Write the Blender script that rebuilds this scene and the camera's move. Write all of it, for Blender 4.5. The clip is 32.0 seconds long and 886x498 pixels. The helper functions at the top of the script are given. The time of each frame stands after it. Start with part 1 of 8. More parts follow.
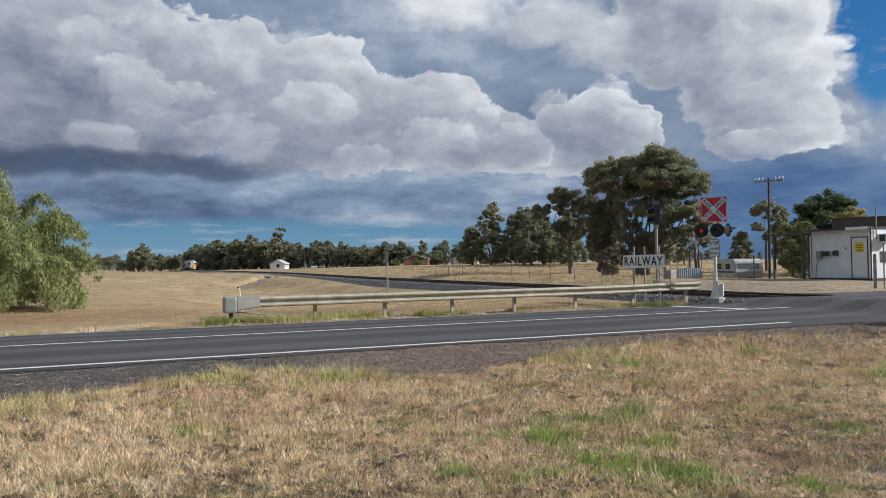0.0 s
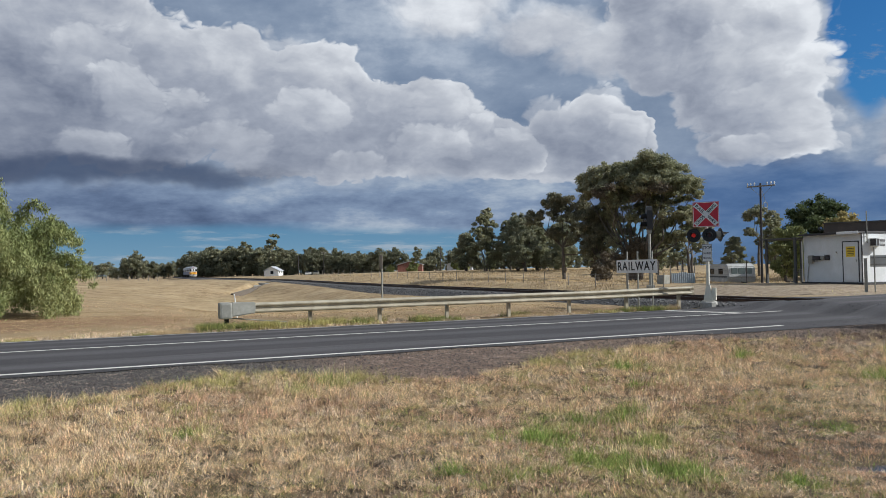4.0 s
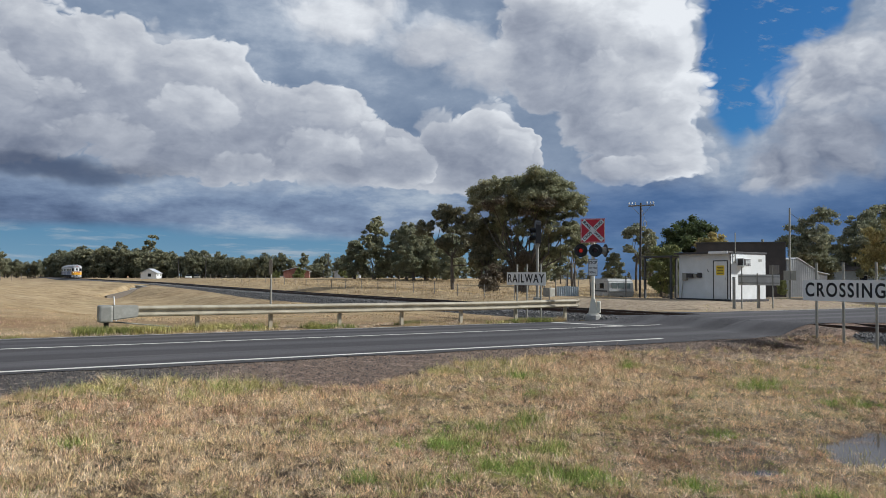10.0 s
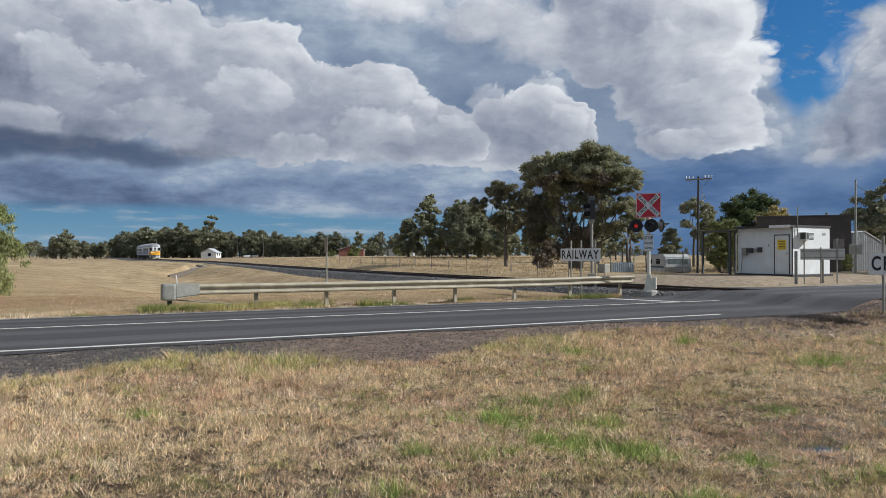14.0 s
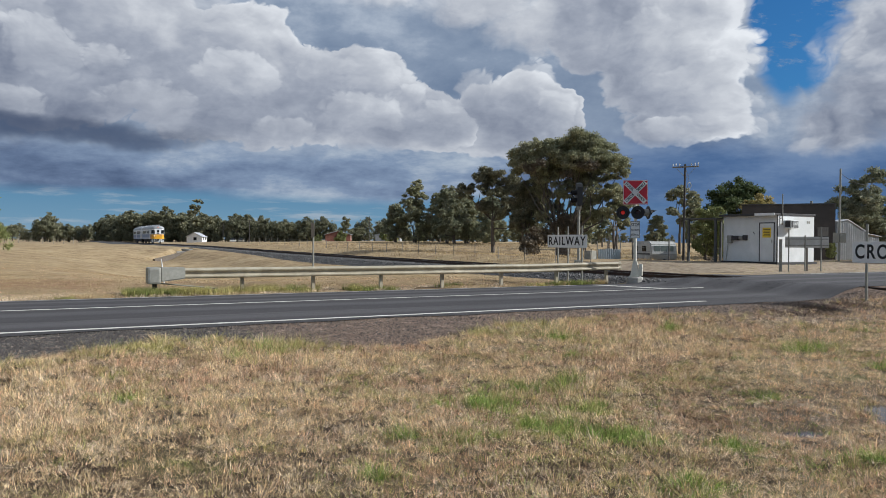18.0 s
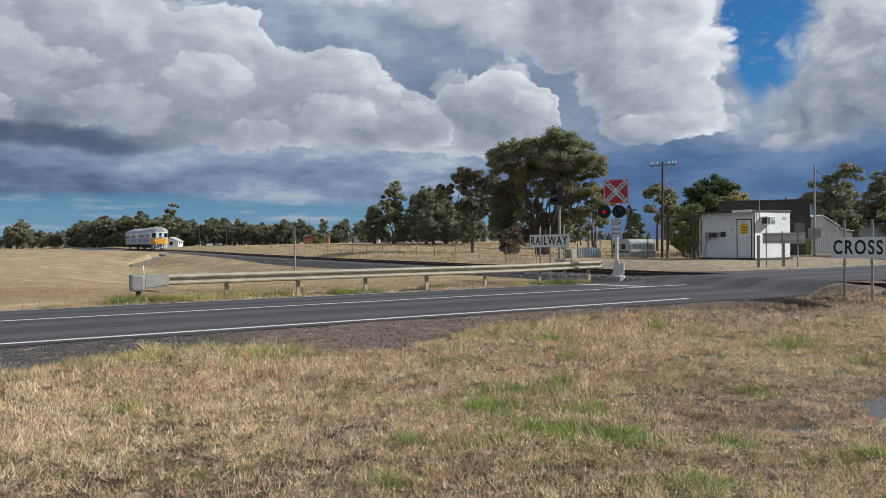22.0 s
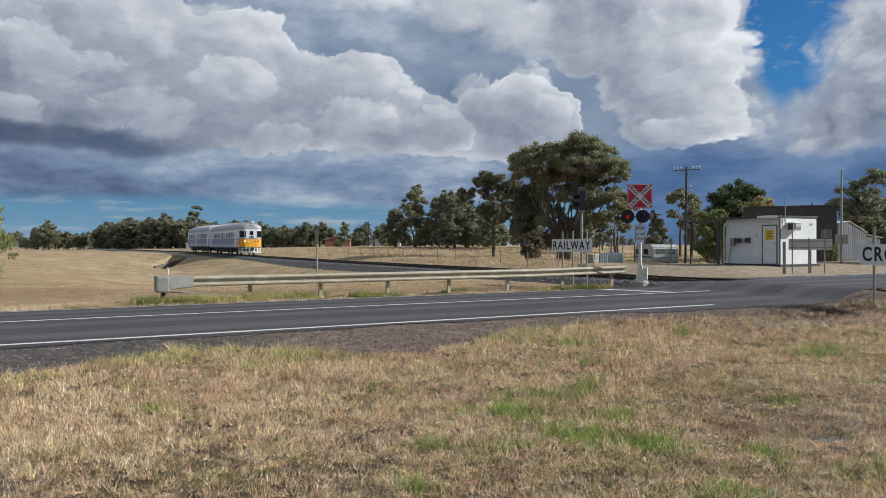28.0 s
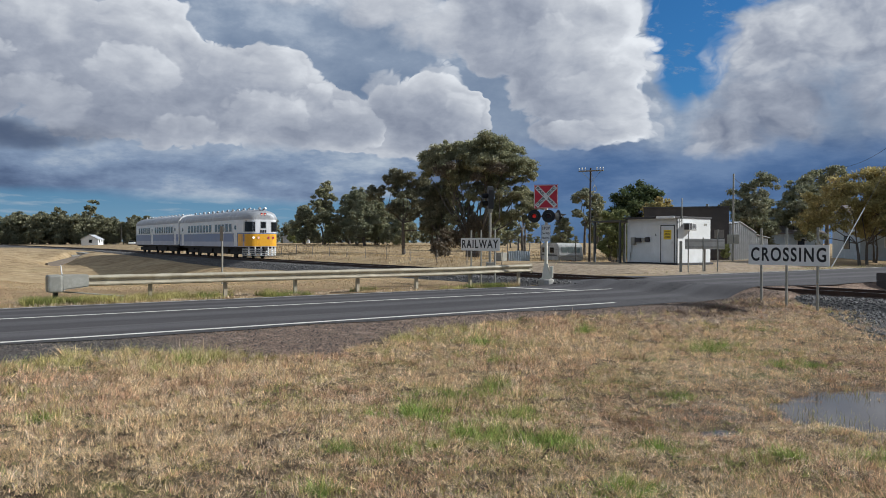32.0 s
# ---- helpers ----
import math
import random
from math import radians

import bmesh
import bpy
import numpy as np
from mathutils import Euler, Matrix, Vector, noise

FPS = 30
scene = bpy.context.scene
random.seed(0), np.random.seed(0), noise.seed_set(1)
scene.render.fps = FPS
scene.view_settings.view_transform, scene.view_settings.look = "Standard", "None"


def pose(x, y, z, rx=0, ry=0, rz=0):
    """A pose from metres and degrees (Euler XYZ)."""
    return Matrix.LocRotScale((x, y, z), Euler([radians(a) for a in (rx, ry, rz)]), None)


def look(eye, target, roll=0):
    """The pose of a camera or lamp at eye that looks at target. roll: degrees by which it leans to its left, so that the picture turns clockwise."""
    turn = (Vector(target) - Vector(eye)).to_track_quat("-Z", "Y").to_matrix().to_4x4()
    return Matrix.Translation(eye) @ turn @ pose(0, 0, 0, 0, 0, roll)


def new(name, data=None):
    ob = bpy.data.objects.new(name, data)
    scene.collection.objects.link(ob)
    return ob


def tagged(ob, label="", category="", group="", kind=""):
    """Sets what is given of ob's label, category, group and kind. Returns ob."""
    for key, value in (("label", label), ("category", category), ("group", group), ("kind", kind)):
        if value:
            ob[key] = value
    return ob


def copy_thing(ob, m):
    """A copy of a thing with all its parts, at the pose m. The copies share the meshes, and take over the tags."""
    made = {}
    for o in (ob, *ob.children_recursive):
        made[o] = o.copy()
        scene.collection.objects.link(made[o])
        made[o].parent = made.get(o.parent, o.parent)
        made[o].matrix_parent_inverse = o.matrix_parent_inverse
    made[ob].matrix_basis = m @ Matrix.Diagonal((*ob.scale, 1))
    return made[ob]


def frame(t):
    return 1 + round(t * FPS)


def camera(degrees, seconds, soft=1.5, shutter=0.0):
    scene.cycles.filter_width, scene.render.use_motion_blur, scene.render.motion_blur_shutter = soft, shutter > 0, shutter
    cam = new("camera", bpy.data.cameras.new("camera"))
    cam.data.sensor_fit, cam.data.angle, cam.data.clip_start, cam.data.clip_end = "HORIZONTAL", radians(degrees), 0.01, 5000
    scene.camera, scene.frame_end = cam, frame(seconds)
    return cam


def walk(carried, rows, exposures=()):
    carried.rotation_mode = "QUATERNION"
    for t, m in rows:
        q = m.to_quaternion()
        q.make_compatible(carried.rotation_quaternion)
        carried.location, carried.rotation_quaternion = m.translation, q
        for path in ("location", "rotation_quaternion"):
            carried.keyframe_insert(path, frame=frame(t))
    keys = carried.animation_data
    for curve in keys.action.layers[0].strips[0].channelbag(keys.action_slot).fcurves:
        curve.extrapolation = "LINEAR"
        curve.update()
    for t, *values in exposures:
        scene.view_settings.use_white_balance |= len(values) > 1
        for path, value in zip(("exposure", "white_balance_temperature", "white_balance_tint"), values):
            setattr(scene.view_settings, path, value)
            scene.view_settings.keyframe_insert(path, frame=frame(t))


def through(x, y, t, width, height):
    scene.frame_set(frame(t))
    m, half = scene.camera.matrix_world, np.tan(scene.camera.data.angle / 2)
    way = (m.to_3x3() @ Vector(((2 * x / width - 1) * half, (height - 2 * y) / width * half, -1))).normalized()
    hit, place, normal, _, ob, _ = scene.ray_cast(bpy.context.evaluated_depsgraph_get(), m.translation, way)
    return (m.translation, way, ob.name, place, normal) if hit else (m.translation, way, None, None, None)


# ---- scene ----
cam = camera(60.0, 32.0, soft=0.6)
PATH = [
    (0, (0.028, -0.309, 1.787), (0.0220, 1.6909, 1.8241), -0.90),
    (0.5, (0.034, -0.346, 1.785), (0.0470, 1.6538, 1.8250), -0.80),
    (1, (0.037, -0.382, 1.790), (0.0570, 1.6175, 1.8407), -0.70),
    (1.5, (0.027, -0.419, 1.804), (0.0420, 1.5803, 1.8596), -0.80),
    (2, (0.026, -0.423, 1.778), (0.0290, 1.5766, 1.8315), -0.90),
    (2.5, (0.023, -0.417, 1.767), (0.0280, 1.5825, 1.8236), -1.00),
    (3, (0.020, -0.429, 1.762), (0.0260, 1.5705, 1.8205), -1.10),
    (3.5, (0.014, -0.453, 1.762), (0.0210, 1.5465, 1.8194), -1.10),
    (5.5, (0.022, -0.446, 1.746), (0.0410, 1.5540, 1.7854), -1.20),
    (6, (0.019, -0.448, 1.746), (0.0380, 1.5519, 1.7884), -1.20),
    (6.5, (0.035, -0.451, 1.744), (0.0430, 1.5490, 1.7864), -1.20),
    (7, (0.018, -0.455, 1.731), (0.0480, 1.5441, 1.7624), -1.20),
    (7.5, (-0.007, -0.372, 1.731), (0.0840, 1.6250, 1.7748), -1.01),
    (8, (-0.039, -0.337, 1.735), (0.1130, 1.6558, 1.7980), -0.62),
    (8.5, (-0.079, -0.368, 1.709), (0.1591, 1.6171, 1.7468), -0.24),
    (9, (-0.129, -0.422, 1.709), (0.2069, 1.5492, 1.7274), -0.15),
    (9.5, (-0.204, -0.438, 1.754), (0.1691, 1.5266, 1.8083), 0.24),
    (10, (-0.243, -0.445, 1.752), (0.0579, 1.5313, 1.8263), 0.45),
    (10.5, (-0.255, -0.455, 1.745), (-0.0281, 1.5314, 1.8133), 0.56),
    (11, (-0.244, -0.473, 1.747), (-0.0531, 1.5175, 1.8062), 0.47),
    (11.5, (-0.236, -0.463, 1.729), (-0.0660, 1.5289, 1.7713), 0.37),
    (12, (-0.246, -0.486, 1.737), (-0.0900, 1.5072, 1.7682), 0.18),
    (12.5, (-0.247, -0.498, 1.738), (-0.1010, 1.4959, 1.7741), -0.02),
    (13, (-0.239, -0.496, 1.737), (-0.0910, 1.4977, 1.7731), -0.12),
    (13.5, (-0.238, -0.486, 1.729), (-0.0820, 1.5073, 1.7532), -0.02),
    (14, (-0.233, -0.492, 1.735), (-0.0700, 1.5008, 1.7501), -0.03),
    (14.5, (-0.234, -0.476, 1.723), (-0.0701, 1.5169, 1.7262), 0.17),
    (15, (-0.252, -0.483, 1.725), (-0.0800, 1.5091, 1.7122), 0.57),
    (15.5, (-0.240, -0.460, 1.708), (-0.0410, 1.5295, 1.6733), 0.67),
    (17.5, (-0.236, -0.441, 1.717), (-0.0370, 1.5487, 1.7114), 0.37),
    (18, (-0.240, -0.466, 1.720), (-0.0430, 1.5238, 1.6982), 0.37),
    (18.5, (-0.242, -0.444, 1.723), (-0.0460, 1.5457, 1.6904), 0.27),
    (19, (-0.253, -0.422, 1.721), (-0.0629, 1.5684, 1.6945), 0.27),
    (19.5, (-0.263, -0.424, 1.723), (-0.0790, 1.5671, 1.7115), 0.17),
    (20, (-0.294, -0.402, 1.737), (-0.1260, 1.5905, 1.7356), -0.23),
    (20.5, (-0.336, -0.385, 1.756), (-0.1610, 1.6077, 1.7457), -0.33),
    (21, (-0.364, -0.395, 1.751), (-0.1510, 1.5940, 1.7336), -0.33),
    (21.5, (-0.417, -0.477, 1.752), (-0.1740, 1.5084, 1.7202), -0.44),
    (22, (-0.456, -0.521, 1.774), (-0.2021, 1.4630, 1.7529), -0.54),
    (22.5, (-0.479, -0.454, 1.786), (-0.2190, 1.5293, 1.7953), -0.44),
    (23, (-0.510, -0.463, 1.775), (-0.2719, 1.5230, 1.7962), -0.44),
    (23.5, (-0.521, -0.490, 1.774), (-0.2870, 1.4965, 1.7941), -0.34),
    (24, (-0.498, -0.485, 1.780), (-0.2700, 1.5022, 1.7941), -0.24),
    (24.5, (-0.512, -0.492, 1.784), (-0.2840, 1.4952, 1.7921), -0.54),
    (25, (-0.543, -0.510, 1.776), (-0.3320, 1.4791, 1.7730), -0.53),
    (25.5, (-0.531, -0.493, 1.772), (-0.3369, 1.4979, 1.7781), -0.53),
    (27.5, (-0.526, -0.482, 1.771), (-0.3300, 1.5086, 1.7562), -0.33),
    (28, (-0.517, -0.486, 1.774), (-0.3160, 1.5042, 1.7631), -0.13),
    (28.5, (-0.503, -0.483, 1.779), (-0.2940, 1.5063, 1.7662), -0.13),
    (29, (-0.492, -0.487, 1.770), (-0.2700, 1.5010, 1.7731), -0.13),
    (29.5, (-0.493, -0.435, 1.766), (-0.2371, 1.5489, 1.7694), -0.14),
    (30, (-0.500, -0.397, 1.763), (-0.2221, 1.5840, 1.7636), -0.04),
    (30.5, (-0.506, -0.496, 1.800), (-0.1870, 1.4785, 1.7870), 0.05),
    (31, (-0.499, -0.482, 1.817), (-0.1392, 1.4854, 1.8001), 0.04),
    (31.5, (-0.486, -0.527, 1.828), (-0.0880, 1.4329, 1.8098), 0.04),
    (32, (-0.492, -0.506, 1.824), (-0.0601, 1.4468, 1.8058), 0.13),
]
walk(cam, [(t, look(eye, target, roll)) for t, eye, target, roll in PATH], exposures=[(0, 0.07, 6000, 8), (32, 0.07, 6000, 8)])

# ---- sun and sky ----
ROAD_TURN = 23.27          # degrees from world x to the road's direction
SUN_AZ, SUN_EL = 98.0, 30.0   # degrees clockwise from world y; above the horizon


class Sum:
    """A number in a node tree, with arithmetic."""
    tree = None

    def __init__(self, socket):
        self.s = socket

    @classmethod
    def op(cls, kind, *args, clamp=False):
        n = cls.tree.nodes.new("ShaderNodeMath")
        n.operation, n.use_clamp = kind, clamp
        for i, a in enumerate(args):
            if isinstance(a, Sum):
                cls.tree.links.new(a.s, n.inputs[i])
            else:
                n.inputs[i].default_value = a
        return Sum(n.outputs[0])

    def __add__(self, o): return Sum.op("ADD", self, o)
    def __radd__(self, o): return Sum.op("ADD", o, self)
    def __sub__(self, o): return Sum.op("SUBTRACT", self, o)
    def __rsub__(self, o): return Sum.op("SUBTRACT", o, self)
    def __mul__(self, o): return Sum.op("MULTIPLY", self, o)
    def __rmul__(self, o): return Sum.op("MULTIPLY", o, self)
    def __truediv__(self, o): return Sum.op("DIVIDE", self, o)
    def max(self, o): return Sum.op("MAXIMUM", self, o)
    def step(self, a, b):
        n = Sum.tree.nodes.new("ShaderNodeMapRange")
        n.interpolation_type = "SMOOTHSTEP"
        Sum.tree.links.new(self.s, n.inputs["Value"])
        n.inputs["From Min"].default_value, n.inputs["From Max"].default_value = a, b
        return Sum(n.outputs[0])


# heads of cloud: bearing, height, half width, half height, in degrees
CROWNS = ((-23.6, 15.1, 3.4, 2.3), (-21.7, 12.3, 3, 2.3), (-18.6, 12.2, 1.9, 1.4), (-15.2, 15.8, 2.1, 2), (-11.2, 15.6, 3, 2.1), (-8.4, 14.4, 3.2, 2.5), (-9.8, 11.2, 3.2, 1.9), (-3.6, 12.4, 2.6, 2), (0.2, 12.1, 2.2, 1.9), (3.1, 10.7, 1.8, 1.4), (-24.5, 8.8, 3, 1.8), (-15.4, 9, 3.4, 2), (-1, 9.2, 3.6, 2.2), (-6.2, 8.2, 2.7, 1.1), (12.7, 11.3, 2.3, 1.9), (8.7, 10.9, 2.6, 1.5), (6, 9.2, 2.6, 1.8), (13.9, 9.3, 1.5, 1.8), (20.3, 14.3, 3.2, 2.1), (25.1, 16.2, 2.6, 2.2), (26.1, 12.4, 2, 1.9), (24, 11, 2.6, 1.8), (26.3, 9.7, 1.7, 1.4), (26.6, 8.1, 1.4, 1.1), (21.9, 7.7, 3.2, 0.9))
FAINT_CROWNS = ((6.1, 16.1, 2.5, 1.5), (11.6, 16.6, 2.7, 1.8), (32.8, 11.9, 2.1, 2.5), (30.9, 6.7, 1.4, 0.8), (28.3, 8.7, 1.1, 0.9), (0.7, 17.5, 2.5, 1.3))


def build_world():
    world = bpy.data.worlds.new("sky")
    scene.world = world
    world.use_nodes = True
    nt = world.node_tree
    nt.nodes.clear()
    Sum.tree = nt
    out = nt.nodes.new("ShaderNodeOutputWorld")
    bg = nt.nodes.new("ShaderNodeBackground")
    sky = nt.nodes.new("ShaderNodeTexSky")
    sky.sky_type = "NISHITA"
    sky.sun_disc = False
    sky.sun_elevation = radians(SUN_EL)
    sky.sun_rotation = radians(SUN_AZ)
    tc = nt.nodes.new("ShaderNodeTexCoord")
    sep = nt.nodes.new("ShaderNodeSeparateXYZ")
    nt.links.new(tc.outputs["Generated"], sep.inputs[0])
    X, Y, Z = (Sum(sep.outputs[i]) for i in range(3))
    az = Sum.op("ARCTAN2", X, Y) * 57.2958
    el = Sum.op("ARCSINE", Z) * 57.2958

    def noise_at(a, e, sx, sy, seed, detail=0.0, rough=0.55):
        c = nt.nodes.new("ShaderNodeCombineXYZ")
        nt.links.new((a * sx).s, c.inputs[0])
        nt.links.new((e * sy).s, c.inputs[1])
        c.inputs[2].default_value = seed
        n = nt.nodes.new("ShaderNodeTexNoise")
        n.inputs["Scale"].default_value, n.inputs["Detail"].default_value, n.inputs["Roughness"].default_value = 1.0, detail, rough
        nt.links.new(c.outputs[0], n.inputs["Vector"])
        return Sum(n.outputs["Fac"])

    def colour(rgb):
        n = nt.nodes.new("ShaderNodeRGB")
        n.outputs[0].default_value = (*rgb, 1)
        return n.outputs[0]

    def blend(fac, a, b):
        n = nt.nodes.new("ShaderNodeMix")
        n.data_type = "RGBA"
        nt.links.new(fac.s, n.inputs[0])
        nt.links.new(a, n.inputs[6])
        nt.links.new(b, n.inputs[7])
        return n.outputs[2]

    def ramp(fac, stops):
        r = nt.nodes.new("ShaderNodeValToRGB")
        while len(r.color_ramp.elements) < len(stops):
            r.color_ramp.elements.new(0.5)
        for e, (p, c) in zip(r.color_ramp.elements, stops):
            e.position, e.color = p, (*c, 1)
        nt.links.new(fac.s, r.inputs[0])
        return r.outputs[0]

    # drifting, ragged coordinates
    wa = az + (noise_at(az, el, 0.16, 0.22, 3.1, 4) - 0.5) * 4.5
    we = el + (noise_at(az, el, 0.16, 0.22, 8.7, 4) - 0.5) * 3.0

    def billow(a, e):
        """Cauliflower heads at three sizes."""
        total = None
        for s, amp, seed in ((0.20, 0.55, 1.7), (0.52, 0.30, 4.2), (1.35, 0.16, 9.4)):
            h = Sum.op("ABSOLUTE", noise_at(a, e, s, s * 1.25, seed, 1.5, 0.5) * 2.0 - 1.0) * (amp * 2.2)
            total = h if total is None else total + h
        return total

    puff = billow(wa, we)
    broad = noise_at(wa, we, 0.16, 0.21, 1.7, 3, 0.5) * 1.3
    relief = (puff - billow(wa + 0.9, we + 0.75)) * 0.50 + (broad - noise_at(wa + 1.6, we + 1.3, 0.16, 0.21, 1.7, 3, 0.5) * 1.3) * 1.1
    soft = noise_at(az, el, 0.10, 0.20, 5.5, 6, 0.6)
    streak = noise_at(az, el, 0.11, 0.34, 2.2, 7, 0.62)

    def blob(c):
        a0, e0, ra, re = c
        x, y = (wa - a0) * (1.0 / ra), (we - e0) * (1.0 / re)
        return 1.0 - (x * x + y * y)

    def mass(blobs):
        d = blob(blobs[0])
        for c in blobs[1:]:
            d = d.max(blob(c))
        return d

    # clear sky, deepened as by the dry air after rain
    deep = nt.nodes.new("ShaderNodeMix")
    deep.data_type, deep.blend_type = "RGBA", "MULTIPLY"
    deep.inputs[0].default_value = 1.0
    nt.links.new(sky.outputs[0], deep.inputs[6])
    deep.inputs[7].default_value = (0.020, 0.050, 0.082, 1)
    clear = deep.outputs[2]

    # thin high veil everywhere, open in places
    veil = ramp(soft + relief * 0.10, [(0.30, (0.17, 0.22, 0.31)), (0.50, (0.26, 0.31, 0.395)), (0.70, (0.50, 0.535, 0.59))])
    gap = mass([(29.6, 16.0, 3.0, 6.5), (31.5, 13.0, 2.4, 3.0), (33.0, 19.0, 4.0, 4.0)]) + (soft - 0.5) * 0.8
    open_far = (soft.step(0.40, 0.34)) * Sum.op("ABSOLUTE", az).step(50, 75)
    wisp = noise_at(az + el * 0.8, el, 0.35, 0.8, 6.6, 7, 0.65).step(0.56, 0.72)
    sky_col = blend((1.0 - gap.step(-0.05, 0.35).max(open_far)).max(wisp * 0.75), clear, veil)

    # layered bases low over the plain
    low = ramp(streak + relief * 0.10 + (az.step(16, 24)) * -0.06 + az.step(-15, -5) * az.step(15, 7) * 0.11, [(0.28, (0.064, 0.092, 0.162)), (0.45, (0.138, 0.183, 0.280)), (0.60, (0.235, 0.295, 0.40)), (0.75, (0.46, 0.50, 0.55))])
    sky_col = blend((we + (soft - 0.5) * 3.0).step(8.2, 5.6), sky_col, low)
    # rain-dark sky behind the town
    dark = ramp(streak + (el - 3.0) * 0.03, [(0.30, (0.052, 0.105, 0.225)), (0.50, (0.085, 0.152, 0.292)), (0.68, (0.15, 0.222, 0.36))])
    sky_col = blend(wa.step(15.5, 20.0) * (we + (soft - 0.5) * 2.5).step(8.0, 5.4) * wa.step(75, 55) * 0.9, sky_col, dark)
    # clear band along the horizon
    band = (el + (noise_at(az, el, 0.06, 0.2, 7.7, 4) - 0.5) * 2.2).step(3.7, 2.6)
    haze = ramp(el * 0.25, [(0.0, (0.26, 0.36, 0.44)), (0.35, (0.17, 0.30, 0.41)), (0.9, (0.11, 0.24, 0.37))])
    fleck = noise_at(az, el, 0.12, 0.95, 1.2, 7, 0.62).step(0.52, 0.68)
    haze = blend(fleck * 0.75, haze, colour((0.40, 0.44, 0.48)))
    sky_col = blend(band * (1.0 - wa.step(14.5, 19.0) * 0.85), sky_col, haze)

    heap = [(0.0, (0.095, 0.115, 0.165)), (0.22, (0.205, 0.225, 0.285)), (0.45, (0.36, 0.375, 0.425)), (0.68, (0.565, 0.565, 0.585)), (0.92, (0.86, 0.845, 0.835))]

    def cumulus(under, blobs, base, top, edge=0.16, tilt=0.0, lift=0.0, centre=0.0, gain=1.0):
        d = mass(blobs) + (puff - 0.42) * 0.62
        cut = (we + (soft - 0.5) * 2.0).step(base - 0.5, base + 0.7)
        alpha = d.step(0.0, edge) * cut
        height = (el - base) * (1.0 / (top - base))
        rim = d.step(0.6, 0.02) * 0.20
        lum = height * 0.34 + relief * (0.27 * gain) + rim + (soft - 0.5) * 0.95 + 0.30 + lift
        if tilt:
            lum = lum + (az - centre) * tilt
        return blend(alpha, under, ramp(lum, heap))

    # towers beyond the gap, then the broad bank, the middle heap and the tower with the bright edge
    sky_col = cumulus(sky_col, [(37, 13, 6, 4.2), (41, 14.5, 6, 4.5), (35.5, 9.5, 4.5, 3.2), (33, 7.8, 4, 2.2), (45, 11, 7, 5), (52, 12, 8, 6)], 5.0, 17, 0.85, 0.0, -0.03, 0.0, 1.9)
    sky_col = cumulus(sky_col, [(8, 17.3, 5.5, 2.2), (13, 15.5, 6, 2.6), (1, 19, 6, 2.0)], 11.5, 19, 0.8, 0.0, 0.10, 0.0, 0.5)
    sky_col = cumulus(sky_col, [(22.0, 13, 5.6, 6.0), (23.6, 10, 3.6, 3.2), (24.6, 8.6, 2.7, 2.2), (22.5, 7.8, 4.2, 1.5), (22, 18, 5, 4.5), (17.5, 16.5, 6, 5)], 6.5, 18, 0.22, 0.035, 0.07, 20.0)
    sky_col = cumulus(sky_col, [(9.5, 8.8, 5.2, 2.7), (12.2, 9.9, 3.2, 2.5), (14, 8.8, 2.0, 2.3), (6, 8.3, 4.5, 2.0)], 5.6, 12.4, 0.14, 0.0, 0.06)
    sky_col = cumulus(sky_col, [(-42, 13, 10, 7), (-31, 12.5, 9, 6.5), (-22, 12.5, 9, 6), (-27, 16.5, 9, 4), (-15.5, 14, 4.6, 4.2), (-9, 14.0, 4.4, 3.3), (-9, 10.8, 9, 4.3), (-1, 10.6, 5.6, 3.8), (0.5, 9.2, 7, 3.2), (4.6, 9.0, 3.6, 2.6), (-54, 12, 10, 6)], 6.5, 17.0, 0.14, 0.006, 0.0, -8.0)

    # single heads catching the sun, far ones first
    def head_group():
        """One head of cloud over what lies behind it, as a node group."""
        g = bpy.data.node_groups.new("cloud_head", "ShaderNodeTree")
        face = g.interface
        for nm in ("wa", "we", "puff", "relief", "soft", "a0", "e0", "ra", "re", "edge", "gain", "lift"):
            face.new_socket(nm, in_out="INPUT", socket_type="NodeSocketFloat")
        face.new_socket("under", in_out="INPUT", socket_type="NodeSocketColor")
        face.new_socket("sky", in_out="OUTPUT", socket_type="NodeSocketColor")
        i, o = g.nodes.new("NodeGroupInput"), g.nodes.new("NodeGroupOutput")
        Sum.tree = g
        s = {k.name: Sum(k) for k in i.outputs if k.name}
        x, y = (s["wa"] - s["a0"]) / s["ra"], (s["we"] - s["e0"]) / s["re"]
        d = 1.0 - (x * x + y * y) + (s["puff"] - 0.42) * 1.15 + (s["soft"] - 0.5) * 0.8
        n = g.nodes.new("ShaderNodeMapRange")
        n.interpolation_type = "SMOOTHSTEP"
        g.links.new(d.s, n.inputs["Value"])
        g.links.new(s["edge"].s, n.inputs["From Max"])
        alpha = Sum(n.outputs[0]) * y.step(-1.15, 0.45) * s["gain"]
        lum = y * 0.13 + x * 0.05 + s["relief"] * 0.31 + (s["soft"] - 0.5) * 0.6 + 0.62 + s["lift"]
        r = g.nodes.new("ShaderNodeValToRGB")
        while len(r.color_ramp.elements) < len(heap):
            r.color_ramp.elements.new(0.5)
        for e, (pos, c) in zip(r.color_ramp.elements, heap):
            e.position, e.color = pos, (*c, 1)
        g.links.new(lum.s, r.inputs[0])
        m = g.nodes.new("ShaderNodeMix")
        m.data_type = "RGBA"
        g.links.new(alpha.s, m.inputs[0])
        g.links.new(s["under"].s, m.inputs[6])
        g.links.new(r.outputs[0], m.inputs[7])
